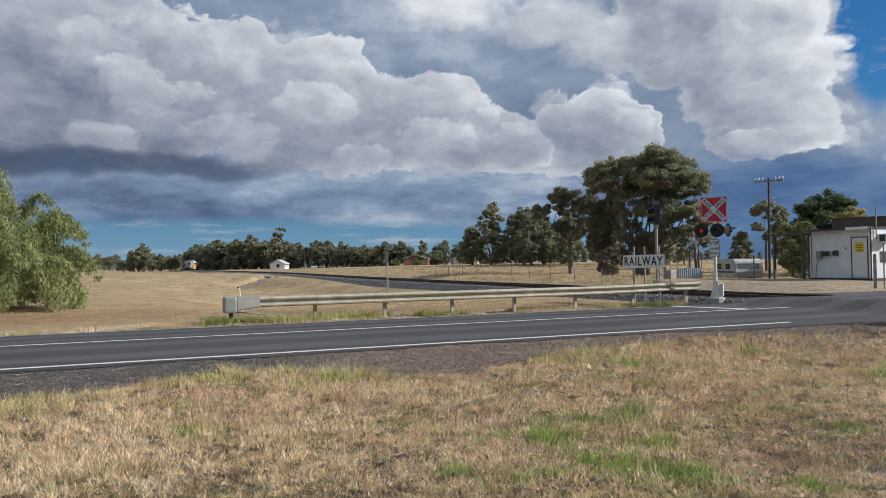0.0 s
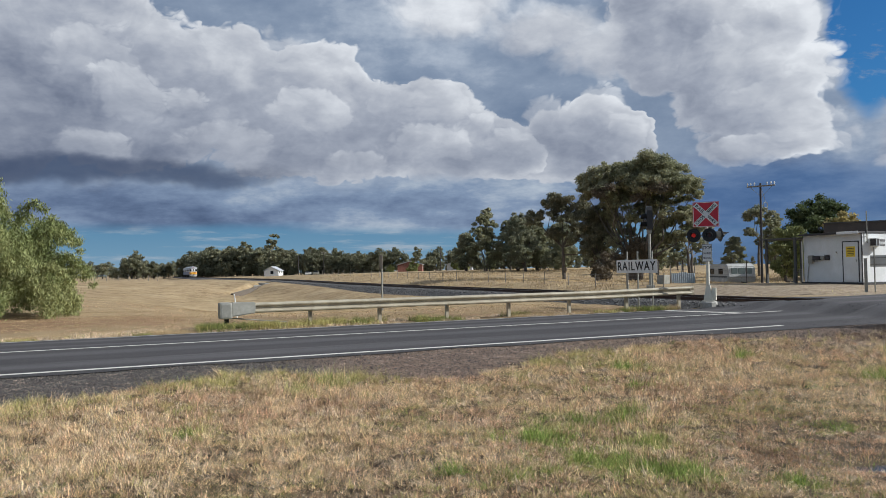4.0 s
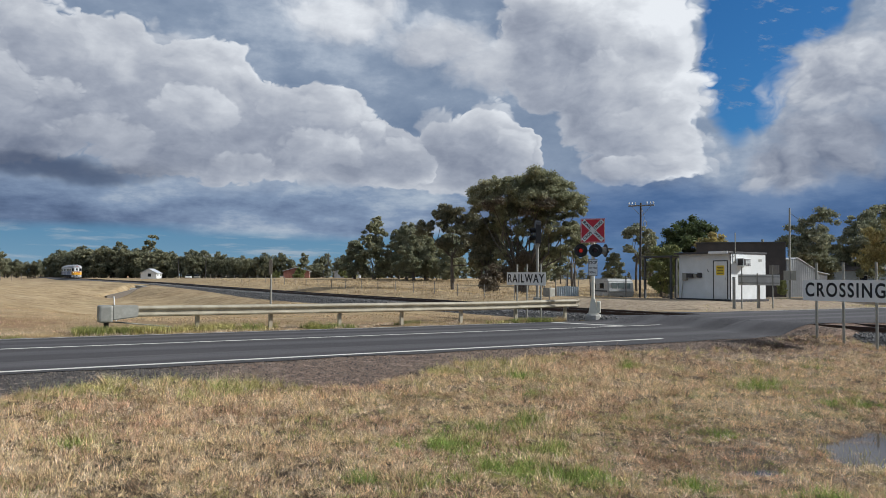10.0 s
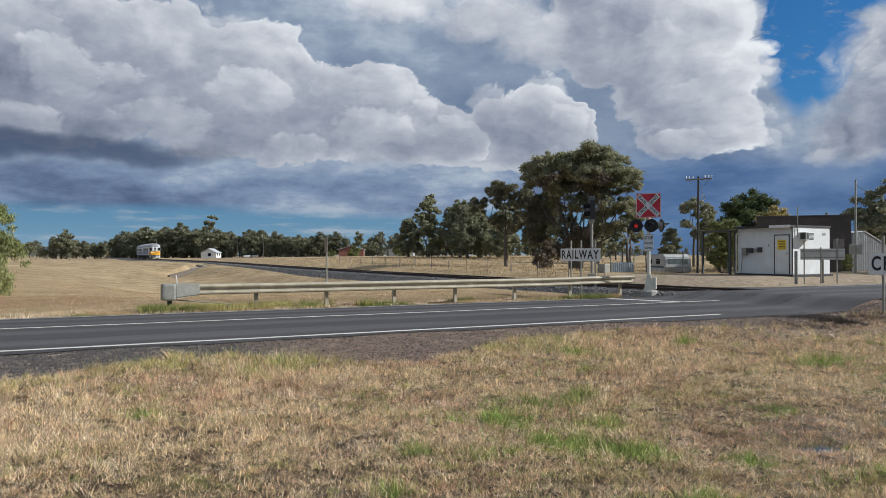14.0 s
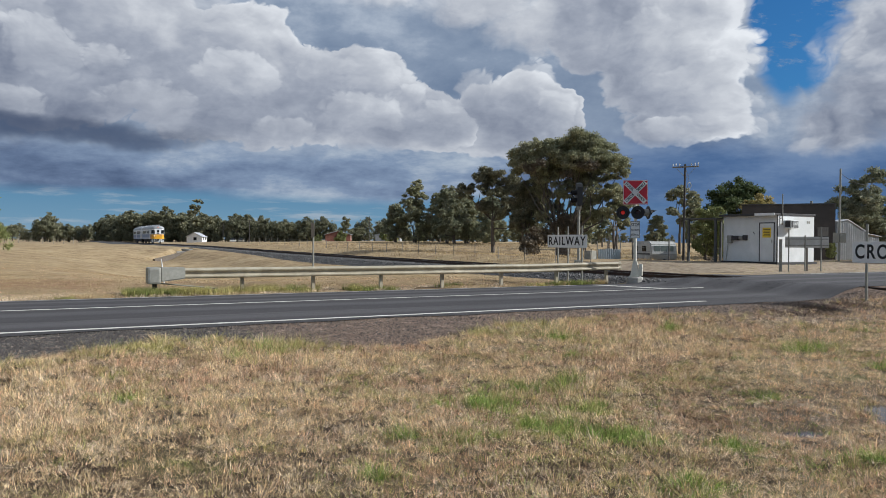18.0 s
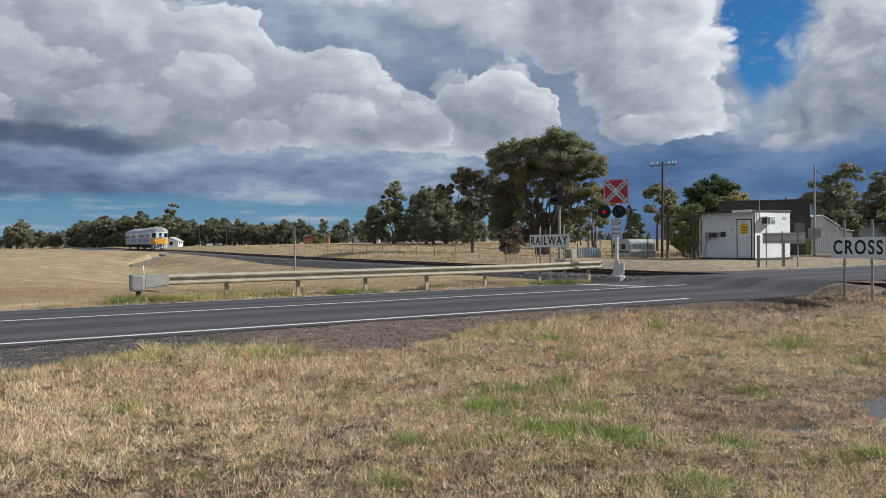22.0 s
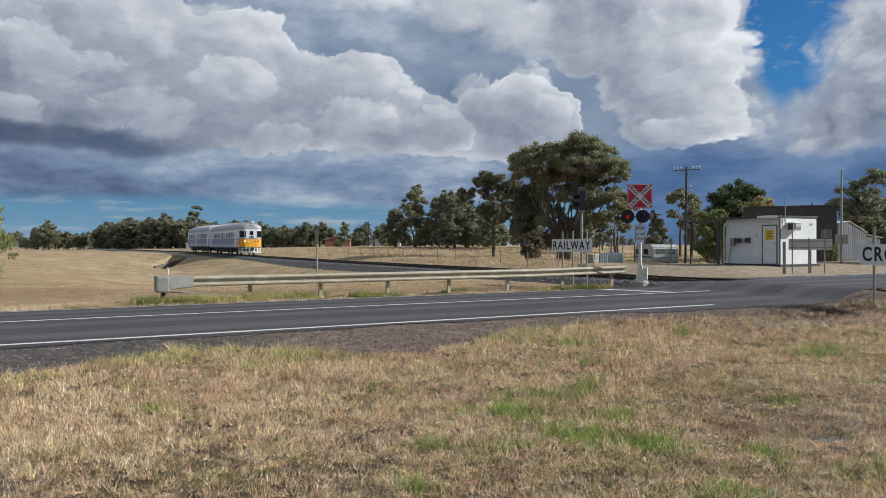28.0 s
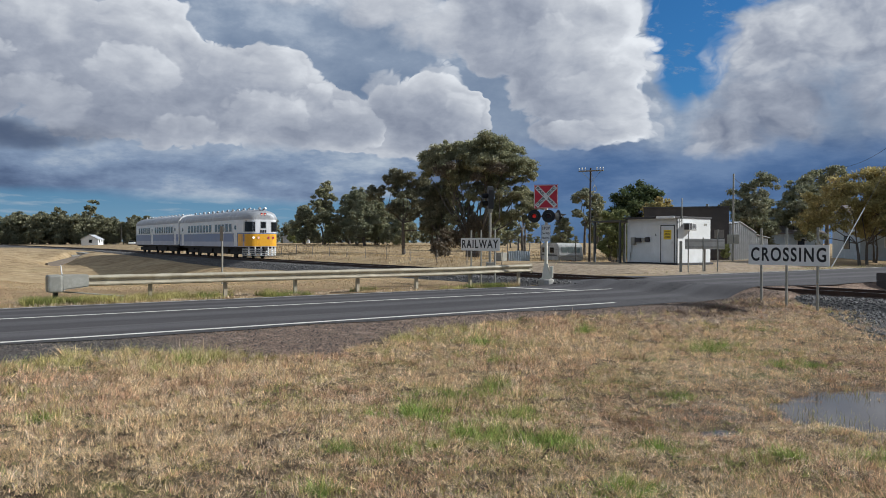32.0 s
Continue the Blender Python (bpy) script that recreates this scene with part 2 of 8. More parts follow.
        g.links.new(m.outputs[2], o.inputs[0])
        Sum.tree = nt
        return g

    cloud_head = head_group()

    def head(under, c, edge, gain, lift):
        n = nt.nodes.new("ShaderNodeGroup")
        n.node_tree = cloud_head
        for nm, val in (("wa", wa), ("we", we), ("puff", puff), ("relief", relief), ("soft", soft)):
            nt.links.new(val.s, n.inputs[nm])
        for nm, val in zip(("a0", "e0", "ra", "re", "edge", "gain", "lift"), (*c, edge, gain, lift)):
            n.inputs[nm].default_value = val
        nt.links.new(under, n.inputs["under"])
        return n.outputs[0]

    for c in FAINT_CROWNS:
        sky_col = head(sky_col, c, 1.0, 0.6, 0.0)
    for c in CROWNS:
        sky_col = head(sky_col, c, 0.40, 0.35 if c[1] < 9.3 and c[0] < -3 else 0.6, 0.03)
    # long shadowed base of the bank
    shade = (1.0 - ((wa + 24.0) * (wa + 24.0) * 0.0042 + (we - 7.2) * (we - 7.2) * 0.75)) + (streak - 0.5) * 1.2
    sky_col = blend(shade.step(-0.1, 0.95) * 0.85, sky_col, colour((0.058, 0.080, 0.138)))

    # broken cloud over the rest of the sky, overhead and behind
    over = (soft + relief * 0.08).step(0.42, 0.56) * el.step(20, 30)
    sky_col = blend(over * 0.7, sky_col, ramp(soft + relief * 0.3, [(0.3, (0.24, 0.27, 0.33)), (0.7, (0.62, 0.64, 0.68))]))

    nt.links.new(sky_col, bg.inputs["Color"])
    bg.inputs["Strength"].default_value = 0.95
    nt.links.new(bg.outputs[0], out.inputs["Surface"])


build_world()
sun = new("sun", bpy.data.lights.new("sun", "SUN"))
sun.data.energy = 4.8
sun.data.angle = radians(0.6)
sun.data.color = (1.0, 0.965, 0.91)
sun_from = Vector((math.sin(radians(SUN_AZ)) * math.cos(radians(SUN_EL)), math.cos(radians(SUN_AZ)) * math.cos(radians(SUN_EL)), math.sin(radians(SUN_EL))))
sun.matrix_basis = look(sun_from * 60, (0, 0, 0))


# ---- mesh and material tools ----
def place(w, v, z, turn=0.0):
    """A pose in the road's own plan: w along the road, v across it."""
    return pose(0, 0, 0, 0, 0, ROAD_TURN) @ pose(w, v, z, 0, 0, turn)


def thing(name, w, v, z, turn=0.0, label="", category="", group="", kind=""):
    ob = new(name)
    ob.empty_display_size = 0.2
    ob.matrix_basis = place(w, v, z, turn)
    return tagged(ob, label, category, group, kind)


def mesh_of(name, bm, material, smooth=False):
    me = bpy.data.meshes.new(name)
    bmesh.ops.recalc_face_normals(bm, faces=bm.faces)
    bm.to_mesh(me)
    bm.free()
    if material:
        me.materials.append(material)
    if smooth:
        me.polygons.foreach_set("use_smooth", [True] * len(me.polygons))
    return me


def part(name, bm, material, parent=None, label="", smooth=False, at=None):
    ob = new(name, mesh_of(name, bm, material, smooth))
    if parent:
        ob.parent = parent
    if at is not None:
        ob.matrix_basis = at
    return tagged(ob, label) if label else ob


def solo(name, bm, material, w, v, z, turn=0.0, label="", category="", group="", kind="", smooth=False):
    """A thing that is one mesh."""
    ob = part(name, bm, material, smooth=smooth)
    ob.matrix_basis = place(w, v, z, turn)
    return tagged(ob, label, category, group, kind)


def box(bm, x0, x1, y0, y1, z0, z1, bevel=0.0, m=None):
    vs = [bm.verts.new((x, y, z)) for x in (x0, x1) for y in (y0, y1) for z in (z0, z1)]
    fs = [bm.faces.new([vs[i] for i in q]) for q in ((0, 1, 3, 2), (4, 6, 7, 5), (0, 4, 5, 1), (2, 3, 7, 6), (0, 2, 6, 4), (1, 5, 7, 3))]
    if bevel:
        es = list({e for f in fs for e in f.edges})
        r = bmesh.ops.bevel(bm, geom=es, offset=bevel, segments=2, affect="EDGES", profile=0.6)
        vs = list({v for f in r["faces"] for v in f.verts})
    if m is not None:
        bmesh.ops.transform(bm, matrix=m, verts=vs)
    return bm


def tube(bm, a, b, r0, r1=None, n=10, caps=True):
    a, b = Vector(a), Vector(b)
    r1 = r0 if r1 is None else r1
    d = (b - a).normalized()
    e = d.orthogonal().normalized()
    g = d.cross(e)
    rings = []
    for p, r in ((a, r0), (b, r1)):
        rings.append([bm.verts.new(p + (e * math.cos(2 * math.pi * i / n) + g * math.sin(2 * math.pi * i / n)) * r) for i in range(n)])
    for i in range(n):
        bm.faces.new((rings[0][i], rings[0][(i + 1) % n], rings[1][(i + 1) % n], rings[1][i]))
    if caps:
        bm.faces.new(rings[0][::-1])
        bm.faces.new(rings[1])
    return bm


def pipe(bm, points, radii, n=8):
    """A bent, tapering tube through points."""
    rings = []
    pts = [Vector(p) for p in points]
    for i, p in enumerate(pts):
        d = (pts[min(i + 1, len(pts) - 1)] - pts[max(i - 1, 0)]).normalized()
        e = d.cross(Vector((0.31, 0.94, 0.12))).normalized()
        g = d.cross(e)
        rings.append([bm.verts.new(p + (e * math.cos(2 * math.pi * k / n) + g * math.sin(2 * math.pi * k / n)) * radii[i]) for k in range(n)])
    for a, b in zip(rings, rings[1:]):
        for k in range(n):
            bm.faces.new((a[k], a[(k + 1) % n], b[(k + 1) % n], b[k]))
    bm.faces.new(rings[0][::-1])
    bm.faces.new(rings[-1])
    return bm


def sweep(bm, profile, x0, x1, closed=True):
    """A profile in (y, z), drawn out along x."""
    a = [bm.verts.new((x0, y, z)) for y, z in profile]
    b = [bm.verts.new((x1, y, z)) for y, z in profile]
    n = len(profile)
    for i in range(n if closed else n - 1):
        bm.faces.new((a[i], a[(i + 1) % n], b[(i + 1) % n], b[i]))
    if closed:
        bm.faces.new(a[::-1])
        bm.faces.new(b)
    return bm


def BM():
    return bmesh.new()


def raw_mesh(name, verts, faces, material):
    """A mesh from numpy arrays: verts (n, 3), faces (m, k)."""
    me = bpy.data.meshes.new(name)
    me.vertices.add(len(verts))
    me.vertices.foreach_set("co", np.ascontiguousarray(verts, dtype=np.float32).ravel())
    k = faces.shape[1]
    me.loops.add(faces.size)
    me.loops.foreach_set("vertex_index", np.ascontiguousarray(faces, dtype=np.int32).ravel())
    me.polygons.add(len(faces))
    me.polygons.foreach_set("loop_start", np.arange(0, faces.size, k, dtype=np.int32))
    me.update(calc_edges=True)
    me.validate()
    me.materials.append(material)
    return me


def material(name, base, rough=0.7, metal=0.0, tones=(), scale=4.0, fine=60.0, bump=0.15, island=0.0, spec=0.5, stretch=None, contrast=0.35, through=0.0, coat=0.0):
    """Procedural surface: base colour broken up by a coarse and a fine noise, with tones mixed in by the coarse one."""
    m = bpy.data.materials.new(name)
    m.use_nodes = True
    nt = m.node_tree
    p = nt.nodes["Principled BSDF"]
    p.inputs["Roughness"].default_value = rough
    p.inputs["Metallic"].default_value = metal
    p.inputs["Specular IOR Level"].default_value = spec
    p.inputs["Coat Weight"].default_value = coat
    tc = nt.nodes.new("ShaderNodeTexCoord")
    vec = tc.outputs["Object"]
    if stretch:
        mp = nt.nodes.new("ShaderNodeMapping")
        mp.inputs["Scale"].default_value = stretch
        nt.links.new(vec, mp.inputs["Vector"])
        vec = mp.outputs[0]

    def noise_tex(s, detail):
        n = nt.nodes.new("ShaderNodeTexNoise")
        n.inputs["Scale"].default_value = s
        n.inputs["Detail"].default_value = detail
        n.inputs["Roughness"].default_value = 0.6
        nt.links.new(vec, n.inputs["Vector"])
        return n.outputs["Fac"]

    coarse, small = noise_tex(scale, 5), noise_tex(fine, 3)
    ramp = nt.nodes.new("ShaderNodeValToRGB")
    cols = [base, *tones] if tones else [tuple(c * (1 - contrast) for c in base), base]
    while len(ramp.color_ramp.elements) < len(cols):
        ramp.color_ramp.elements.new(0.5)
    for i, (el, c) in enumerate(zip(ramp.color_ramp.elements, cols)):
        el.position = 0.3 + 0.4 * i / max(1, len(cols) - 1)
        el.color = (*c, 1)
    nt.links.new(coarse, ramp.inputs[0])
    hsv = nt.nodes.new("ShaderNodeHueSaturation")
    nt.links.new(ramp.outputs[0], hsv.inputs["Color"])
    vmap = nt.nodes.new("ShaderNodeMapRange")
    vmap.inputs["From Min"].default_value, vmap.inputs["From Max"].default_value = 0.25, 0.75
    vmap.inputs["To Min"].default_value, vmap.inputs["To Max"].default_value = 1 - contrast * 0.6, 1 + contrast * 0.6
    nt.links.new(small, vmap.inputs["Value"])
    val = vmap.outputs[0]
    if island:
        geo = nt.nodes.new("ShaderNodeNewGeometry")
        im = nt.nodes.new("ShaderNodeMapRange")
        im.inputs["To Min"].default_value, im.inputs["To Max"].default_value = 1 - island, 1 + island
        nt.links.new(geo.outputs["Random Per Island"], im.inputs["Value"])
        mul = nt.nodes.new("ShaderNodeMath")
        mul.operation = "MULTIPLY"
        nt.links.new(val, mul.inputs[0])
        nt.links.new(im.outputs[0], mul.inputs[1])
        val = mul.outputs[0]
    nt.links.new(val, hsv.inputs["Value"])
    nt.links.new(hsv.outputs[0], p.inputs["Base Color"])
    if bump:
        b = nt.nodes.new("ShaderNodeBump")
        b.inputs["Strength"].default_value = bump
        b.inputs["Distance"].default_value = 0.02
        nt.links.new(small, b.inputs["Height"])
        nt.links.new(b.outputs[0], p.inputs["Normal"])
    if through:
        tr = nt.nodes.new("ShaderNodeBsdfTranslucent")
        nt.links.new(hsv.outputs[0], tr.inputs["Color"])
        mix = nt.nodes.new("ShaderNodeMixShader")
        mix.inputs[0].default_value = through
        nt.links.new(p.outputs[0], mix.inputs[1])
        nt.links.new(tr.outputs[0], mix.inputs[2])
        nt.links.new(mix.outputs[0], nt.nodes["Material Output"].inputs["Surface"])
    return m


def glow(name, colour, strength):
    m = bpy.data.materials.new(name)
    m.use_nodes = True
    p = m.node_tree.nodes["Principled BSDF"]
    p.inputs["Base Color"].default_value = (*colour, 1)
    p.inputs["Emission Color"].default_value = (*colour, 1)
    p.inputs["Emission Strength"].default_value = strength
    return m


M_WHITE = material("white_paint", (0.78, 0.78, 0.76), 0.5, scale=1.5, fine=25, bump=0.05, contrast=0.12)
M_SIGN_WHITE = material("sign_sheeting", (0.74, 0.74, 0.72), 0.45, scale=2, fine=30, bump=0.02, contrast=0.1)
M_BLACK = material("black_paint", (0.012, 0.012, 0.013), 0.5, scale=3, fine=40, bump=0.03)
M_RED = material("red_sheeting", (0.55, 0.02, 0.04), 0.4, scale=2, fine=30, bump=0.02, contrast=0.15)
M_GALV = material("galvanised_steel", (0.345, 0.335, 0.29), 0.55, 0.35, tones=((0.27, 0.26, 0.22), (0.40, 0.385, 0.335)), scale=3, fine=45, bump=0.06, contrast=0.15)
M_RAILING = material("weathered_beam", (0.46, 0.405, 0.30), 0.6, 0.05, tones=((0.36, 0.31, 0.22), (0.53, 0.475, 0.355)), scale=1.4, fine=40, bump=0.06, contrast=0.15)
M_CREAM = material("cream_paint", (0.70, 0.66, 0.54), 0.5, scale=3, fine=30, bump=0.04, contrast=0.15)
M_TIMBER = material("grey_timber", (0.20, 0.17, 0.13), 0.85, tones=((0.27, 0.24, 0.2), (0.13, 0.11, 0.09)), scale=3, fine=50, bump=0.4, stretch=(6, 6, 0.6))
M_DARKPOLE = material("tarred_timber", (0.07, 0.06, 0.055), 0.85, scale=3, fine=50, bump=0.4, stretch=(6, 6, 0.6))
M_RAIL = material("rusty_rail", (0.09, 0.05, 0.035), 0.6, 0.5, tones=((0.06, 0.04, 0.03),), scale=4, fine=60, bump=0.15)
M_RAILTOP = material("polished_rail_head", (0.22, 0.20, 0.185), 0.4, 0.8, scale=4, fine=60, bump=0.02, contrast=0.15)
M_CONCRETE = material("concrete", (0.42, 0.40, 0.36), 0.85, tones=((0.34, 0.32, 0.28), (0.46, 0.44, 0.40)), scale=3, fine=50, bump=0.25)
M_BARK = material("bark", (0.085, 0.07, 0.055), 0.9, tones=((0.13, 0.11, 0.09), (0.05, 0.04, 0.033)), scale=1.5, fine=14, bump=0.5)


# ---- the lie of the land ----
NEAR_EDGE, CENTRE, FAR_EDGE = 14.8, 18.5, 22.3     # the road's painted lines, across
RAIL_Z = 0.42
CAR_Z = 0.44


def track_w(v):
    """Where the track's middle lies along the road, by the distance across."""
    return 22.75 + 0.0235 * (v - 20)


def smooth01(a, b, x):
    t = np.clip((x - a) / (b - a), 0, 1)
    return t * t * (3 - 2 * t)


def road_z(w, v):
    crown = 0.16 - 0.020 * np.abs(v - CENTRE)
    climb = smooth01(20.2, 22.0, w) * (1 - 0.42 * smooth01(19.2, 22.8, v) * smooth01(23.7, 22.6, w))
    return crown + (0.43 - crown) * climb + 0.05 * smooth01(25, 60, w)


def in_trench(w, v):
    """Beyond the lanes the rails lie open between the asphalt and the yard."""
    return smooth01(1.15, 0.85, np.abs(w - track_w(v))) * smooth01(19.2, 19.5, v)


def land_z(w, v):
    """Height of the soil, road and track formation included."""
    w, v = np.asarray(w, float), np.asarray(v, float)
    z = -0.06 + 0.10 * smooth01(9, 14, v) + 0.0 * w
    # the hollow with the pool of water
    q = ((w - 8.95) / 1.75) ** 2 + ((v - 4.08) / 1.10) ** 2
    z = z - 0.135 * np.exp(-q * q) - 0.095 * np.exp(-(((w - 6.18) / 0.42) ** 2 + ((v - 4.46) / 0.24) ** 2))
    z = z + 0.05 * np.exp(-(((w - 7.0) / 0.35) ** 2 + ((v - 3.85) / 0.45) ** 2))
    near_pool = np.exp(-(((w - 8.4) / 3.0) ** 2 + ((v - 4.2) / 2.0) ** 2))
    z = z + (0.030 * np.sin(w * 6.3 + 2.0 * np.sin(v * 3.7)) * np.sin(v * 7.1 + 1.5 * np.sin(w * 2.9)) + 0.014 * np.sin(w * 3.1 + v) * np.sin(v * 4.3 - w * 1.1)) * near_pool
    # far side: falls off from the verge into a paddock, lowest beside the culvert
    far = smooth01(23.6, 30, v)
    z = z + far * 0.08
    hollow = np.exp(-(((w - 11.5) / 9) ** 2 + ((v - 68) / 27) ** 2))
    z = z - 1.75 * hollow * smooth01(25, 38, v) * smooth01(25, 17.0, w)
    swell = np.exp(-(((w + 6) / 14) ** 2 + ((v - 110) / 26) ** 2))
    z = z + 0.55 * swell
    # town side of the line
    z = z + 0.48 * smooth01(24, 30, w) * smooth01(22.3, 26, v)
    z = z + 0.30 * smooth01(25, 32, w) * smooth01(15, 9, v)
    # the yard behind the hut lies lower
    z = z - 0.50 * smooth01(33, 44, w) * smooth01(31, 40, v) * smooth01(90, 70, v)
    # the plain climbs a little towards the woods
    z = z + 0.55 * smooth01(60, 130, v) - 0.85 * smooth01(150, 235, v) + 0.35 * smooth01(30, 70, w) * smooth01(24, 60, v)
    # ditch leading away from the culvert
    along = np.clip((v - 99.0) / 13.0, 0, 1)
    off = np.abs(w - (14.6 + 6.6 * along)) + 2.5 * smooth01(99, 94, v) + 2.5 * smooth01(113.5, 115.5, v)
    z = z - 0.95 * np.exp(-(((w - 14.8) / 3.6) ** 2 + ((v - 98) / 9.5) ** 2)) - 0.85 * smooth01(2.0, 0.7, off) * (w < 21)
    # formation under the rails
    d = np.abs(w - track_w(v))
    bed = smooth01(2.9, 1.7, d)
    z = z * (1 - bed) + (RAIL_Z - 0.42 + 0.25 * smooth01(60, 130, v) + 0.31 * smooth01(11.2, 12.8, v) * smooth01(18, 17, v)) * bed
    shoulder = smooth01(7.5, 3.0, d) * (1 - bed) * smooth01(9, 13, v)
    z = z * (1 - 0.35 * shoulder) + (RAIL_Z - 0.70 + 0.25 * smooth01(60, 130, v) + 0.45 * smooth01(11.2, 12.8, v) * smooth01(18, 17, v)) * 0.35 * shoulder
    # trodden bank round the sign posts
    z = z + 0.15 * np.exp(-(((w - 19.0) / 2.4) ** 2 + ((v - 12.2) / 1.5) ** 2))
    # road
    low_side = NEAR_EDGE - 0.40 - 0.5 * smooth01(10, 15.5, w) - 0.9 * smooth01(21, 25, w)
    on = smooth01(low_side - 0.9, low_side + 0.15, v) * smooth01(FAR_EDGE + 1.5, FAR_EDGE + 0.4, v) * (1 - in_trench(w, v))
    z = z * (1 - on) + (road_z(w, v) - 0.014) * on
    # gentle roll and the far plain
    r2 = np.hypot(w, v)
    z = z + 0.03 * np.sin(w * 0.9 + 1.3 * np.sin(v * 0.35)) * np.cos(v * 0.8) * (1 - on) * (1 - bed) * smooth01(36, 24, v)
    return z


def sheet(ws, vs, fn):
    W, V = np.meshgrid(ws, vs, indexing="ij")
    Z = fn(W, V)
    n, m = W.shape
    verts = np.stack([W, V, Z], -1).reshape(-1, 3)
    i = np.arange(n * m).reshape(n, m)
    faces = np.stack([i[:-1, :-1], i[1:, :-1], i[1:, 1:], i[:-1, 1:]], -1).reshape(-1, 4)
    return verts, faces


def spread(lo, a, b, hi, step, grow=1.18):
    """Even steps from a to b, growing steps out to lo and hi."""
    mid = list(np.arange(a, b + 1e-6, step))
    s, x, up = step, mid[-1], []
    while x < hi:
        s *= grow
        x += s
        up.append(x)
    s, x, down = step, a, []
    while x > lo:
        s *= grow
        x -= s
        down.append(x)
    return np.array(down[::-1] + mid + up)


GRASS_EDGE = ((-40, 11.3), (-1.5, 11.3), (0.0, 12.05), (1.8, 13.0), (2.7, 12.8), (5.0, 10.8), (6.0, 11.4), (8.2, 12.65), (11.7, 13.3), (14, 12.45), (60, 12.0))


def grass_edge(w):
    return np.interp(w, [p[0] for p in GRASS_EDGE], [p[1] for p in GRASS_EDGE])


def ground_material():
    m = bpy.data.materials.new("dry_paddock")
    m.use_nodes = True
    nt = m.node_tree
    Sum.tree = nt
    p = nt.nodes["Principled BSDF"]
    p.inputs["Roughness"].default_value = 0.95
    p.inputs["Specular IOR Level"].default_value = 0.15
    tc = nt.nodes.new("ShaderNodeTexCoord")
    sep = nt.nodes.new("ShaderNodeSeparateXYZ")
    nt.links.new(tc.outputs["Object"], sep.inputs[0])
    along, across = Sum(sep.outputs[0]), Sum(sep.outputs[1])

    def nz(scale, detail, rough=0.6):
        n = nt.nodes.new("ShaderNodeTexNoise")
        n.inputs["Scale"].default_value, n.inputs["Detail"].default_value, n.inputs["Roughness"].default_value = scale, detail, rough
        nt.links.new(tc.outputs["Object"], n.inputs["Vector"])
        return Sum(n.outputs["Fac"])

    def ramp(fac, stops):
        r = nt.nodes.new("ShaderNodeValToRGB")
        while len(r.color_ramp.elements) < len(stops):
            r.color_ramp.elements.new(0.5)
        for e, (pos, c) in zip(r.color_ramp.elements, stops):
            e.position, e.color = pos, (*c, 1)
        nt.links.new(fac.s, r.inputs[0])
        return r.outputs[0]

    def mix(fac, a, b):
        x = nt.nodes.new("ShaderNodeMix")
        x.data_type = "RGBA"
        if isinstance(fac, Sum):
            nt.links.new(fac.s, x.inputs[0])
        else:
            x.inputs[0].default_value = fac
        nt.links.new(a, x.inputs[6])
        nt.links.new(b, x.inputs[7])
        return x.outputs[2]

    # near soil: brown ground, darkened further to hold the shade between blades
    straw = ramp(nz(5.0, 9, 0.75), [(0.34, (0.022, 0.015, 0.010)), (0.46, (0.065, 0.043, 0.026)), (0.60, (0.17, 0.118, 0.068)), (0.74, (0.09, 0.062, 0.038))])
    wide = ramp(nz(0.07, 5), [(0.35, (0.22, 0.145, 0.08)), (0.5, (0.36, 0.255, 0.14)), (0.65, (0.44, 0.325, 0.185))])
    green = ramp(nz(3.0, 5), [(0.3, (0.085, 0.10, 0.03)), (0.7, (0.21, 0.22, 0.07))])
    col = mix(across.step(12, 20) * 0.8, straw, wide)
    # faintly green flushes, as after rain
    col = mix(nz(0.24, 6, 0.65).step(0.54, 0.70) * 0.55, col, green)
    # far paddock: paler, with long low ripples of darker stalks
    ripple = nt.nodes.new("ShaderNodeMapping")
    ripple.inputs["Scale"].default_value = (0.7, 0.9, 1)
    nt.links.new(tc.outputs["Object"], ripple.inputs["Vector"])
    rn = nt.nodes.new("ShaderNodeTexNoise")
    rn.inputs["Scale"].default_value, rn.inputs["Detail"].default_value, rn.inputs["Roughness"].default_value = 1.0, 9, 0.75
    nt.links.new(ripple.outputs[0], rn.inputs["Vector"])
    stalk = ramp(Sum(rn.outputs["Fac"]), [(0.36, (0.15, 0.098, 0.052)), (0.46, (0.35, 0.25, 0.135)), (0.56, (0.50, 0.375, 0.215)), (0.68, (0.60, 0.47, 0.29))])
    col = mix(across.step(24, 34) * 0.6, col, stalk)
    weeds = nz(0.45, 8, 0.72).step(0.50, 0.63) * across.step(24, 30)
    col = mix(weeds * 0.60, col, ramp(nz(2.2, 7, 0.7), [(0.38, (0.13, 0.085, 0.048)), (0.62, (0.30, 0.205, 0.115))]))
    pale = nz(0.17, 7, 0.68).step(0.53, 0.66) * across.step(26, 34)
    col = mix(pale * 0.5, col, ramp(nz(3.0, 7, 0.7), [(0.4, (0.42, 0.32, 0.185)), (0.6, (0.62, 0.50, 0.32))]))
    # reddish bare soil by the pepper tree
    bare = (1.0 - ((along + 3.5) * (along + 3.5) * 0.012 + (across - 31.0) * (across - 31.0) * 0.035)) + (nz(0.5, 5) - 0.5) * 1.6
    col = mix(bare.step(0.1, 0.7) * 0.6, col, ramp(nz(4, 5), [(0.35, (0.17, 0.085, 0.045)), (0.65, (0.33, 0.19, 0.105))]))
    # gravel shoulder along the near edge of the road
    edge = nt.nodes.new("ShaderNodeFloatCurve")
    curve = edge.mapping.curves[0]
    pts = [(max(0.0, min(1.0, (w + 10) / 40)), (v - 8) / 8) for w, v in GRASS_EDGE]
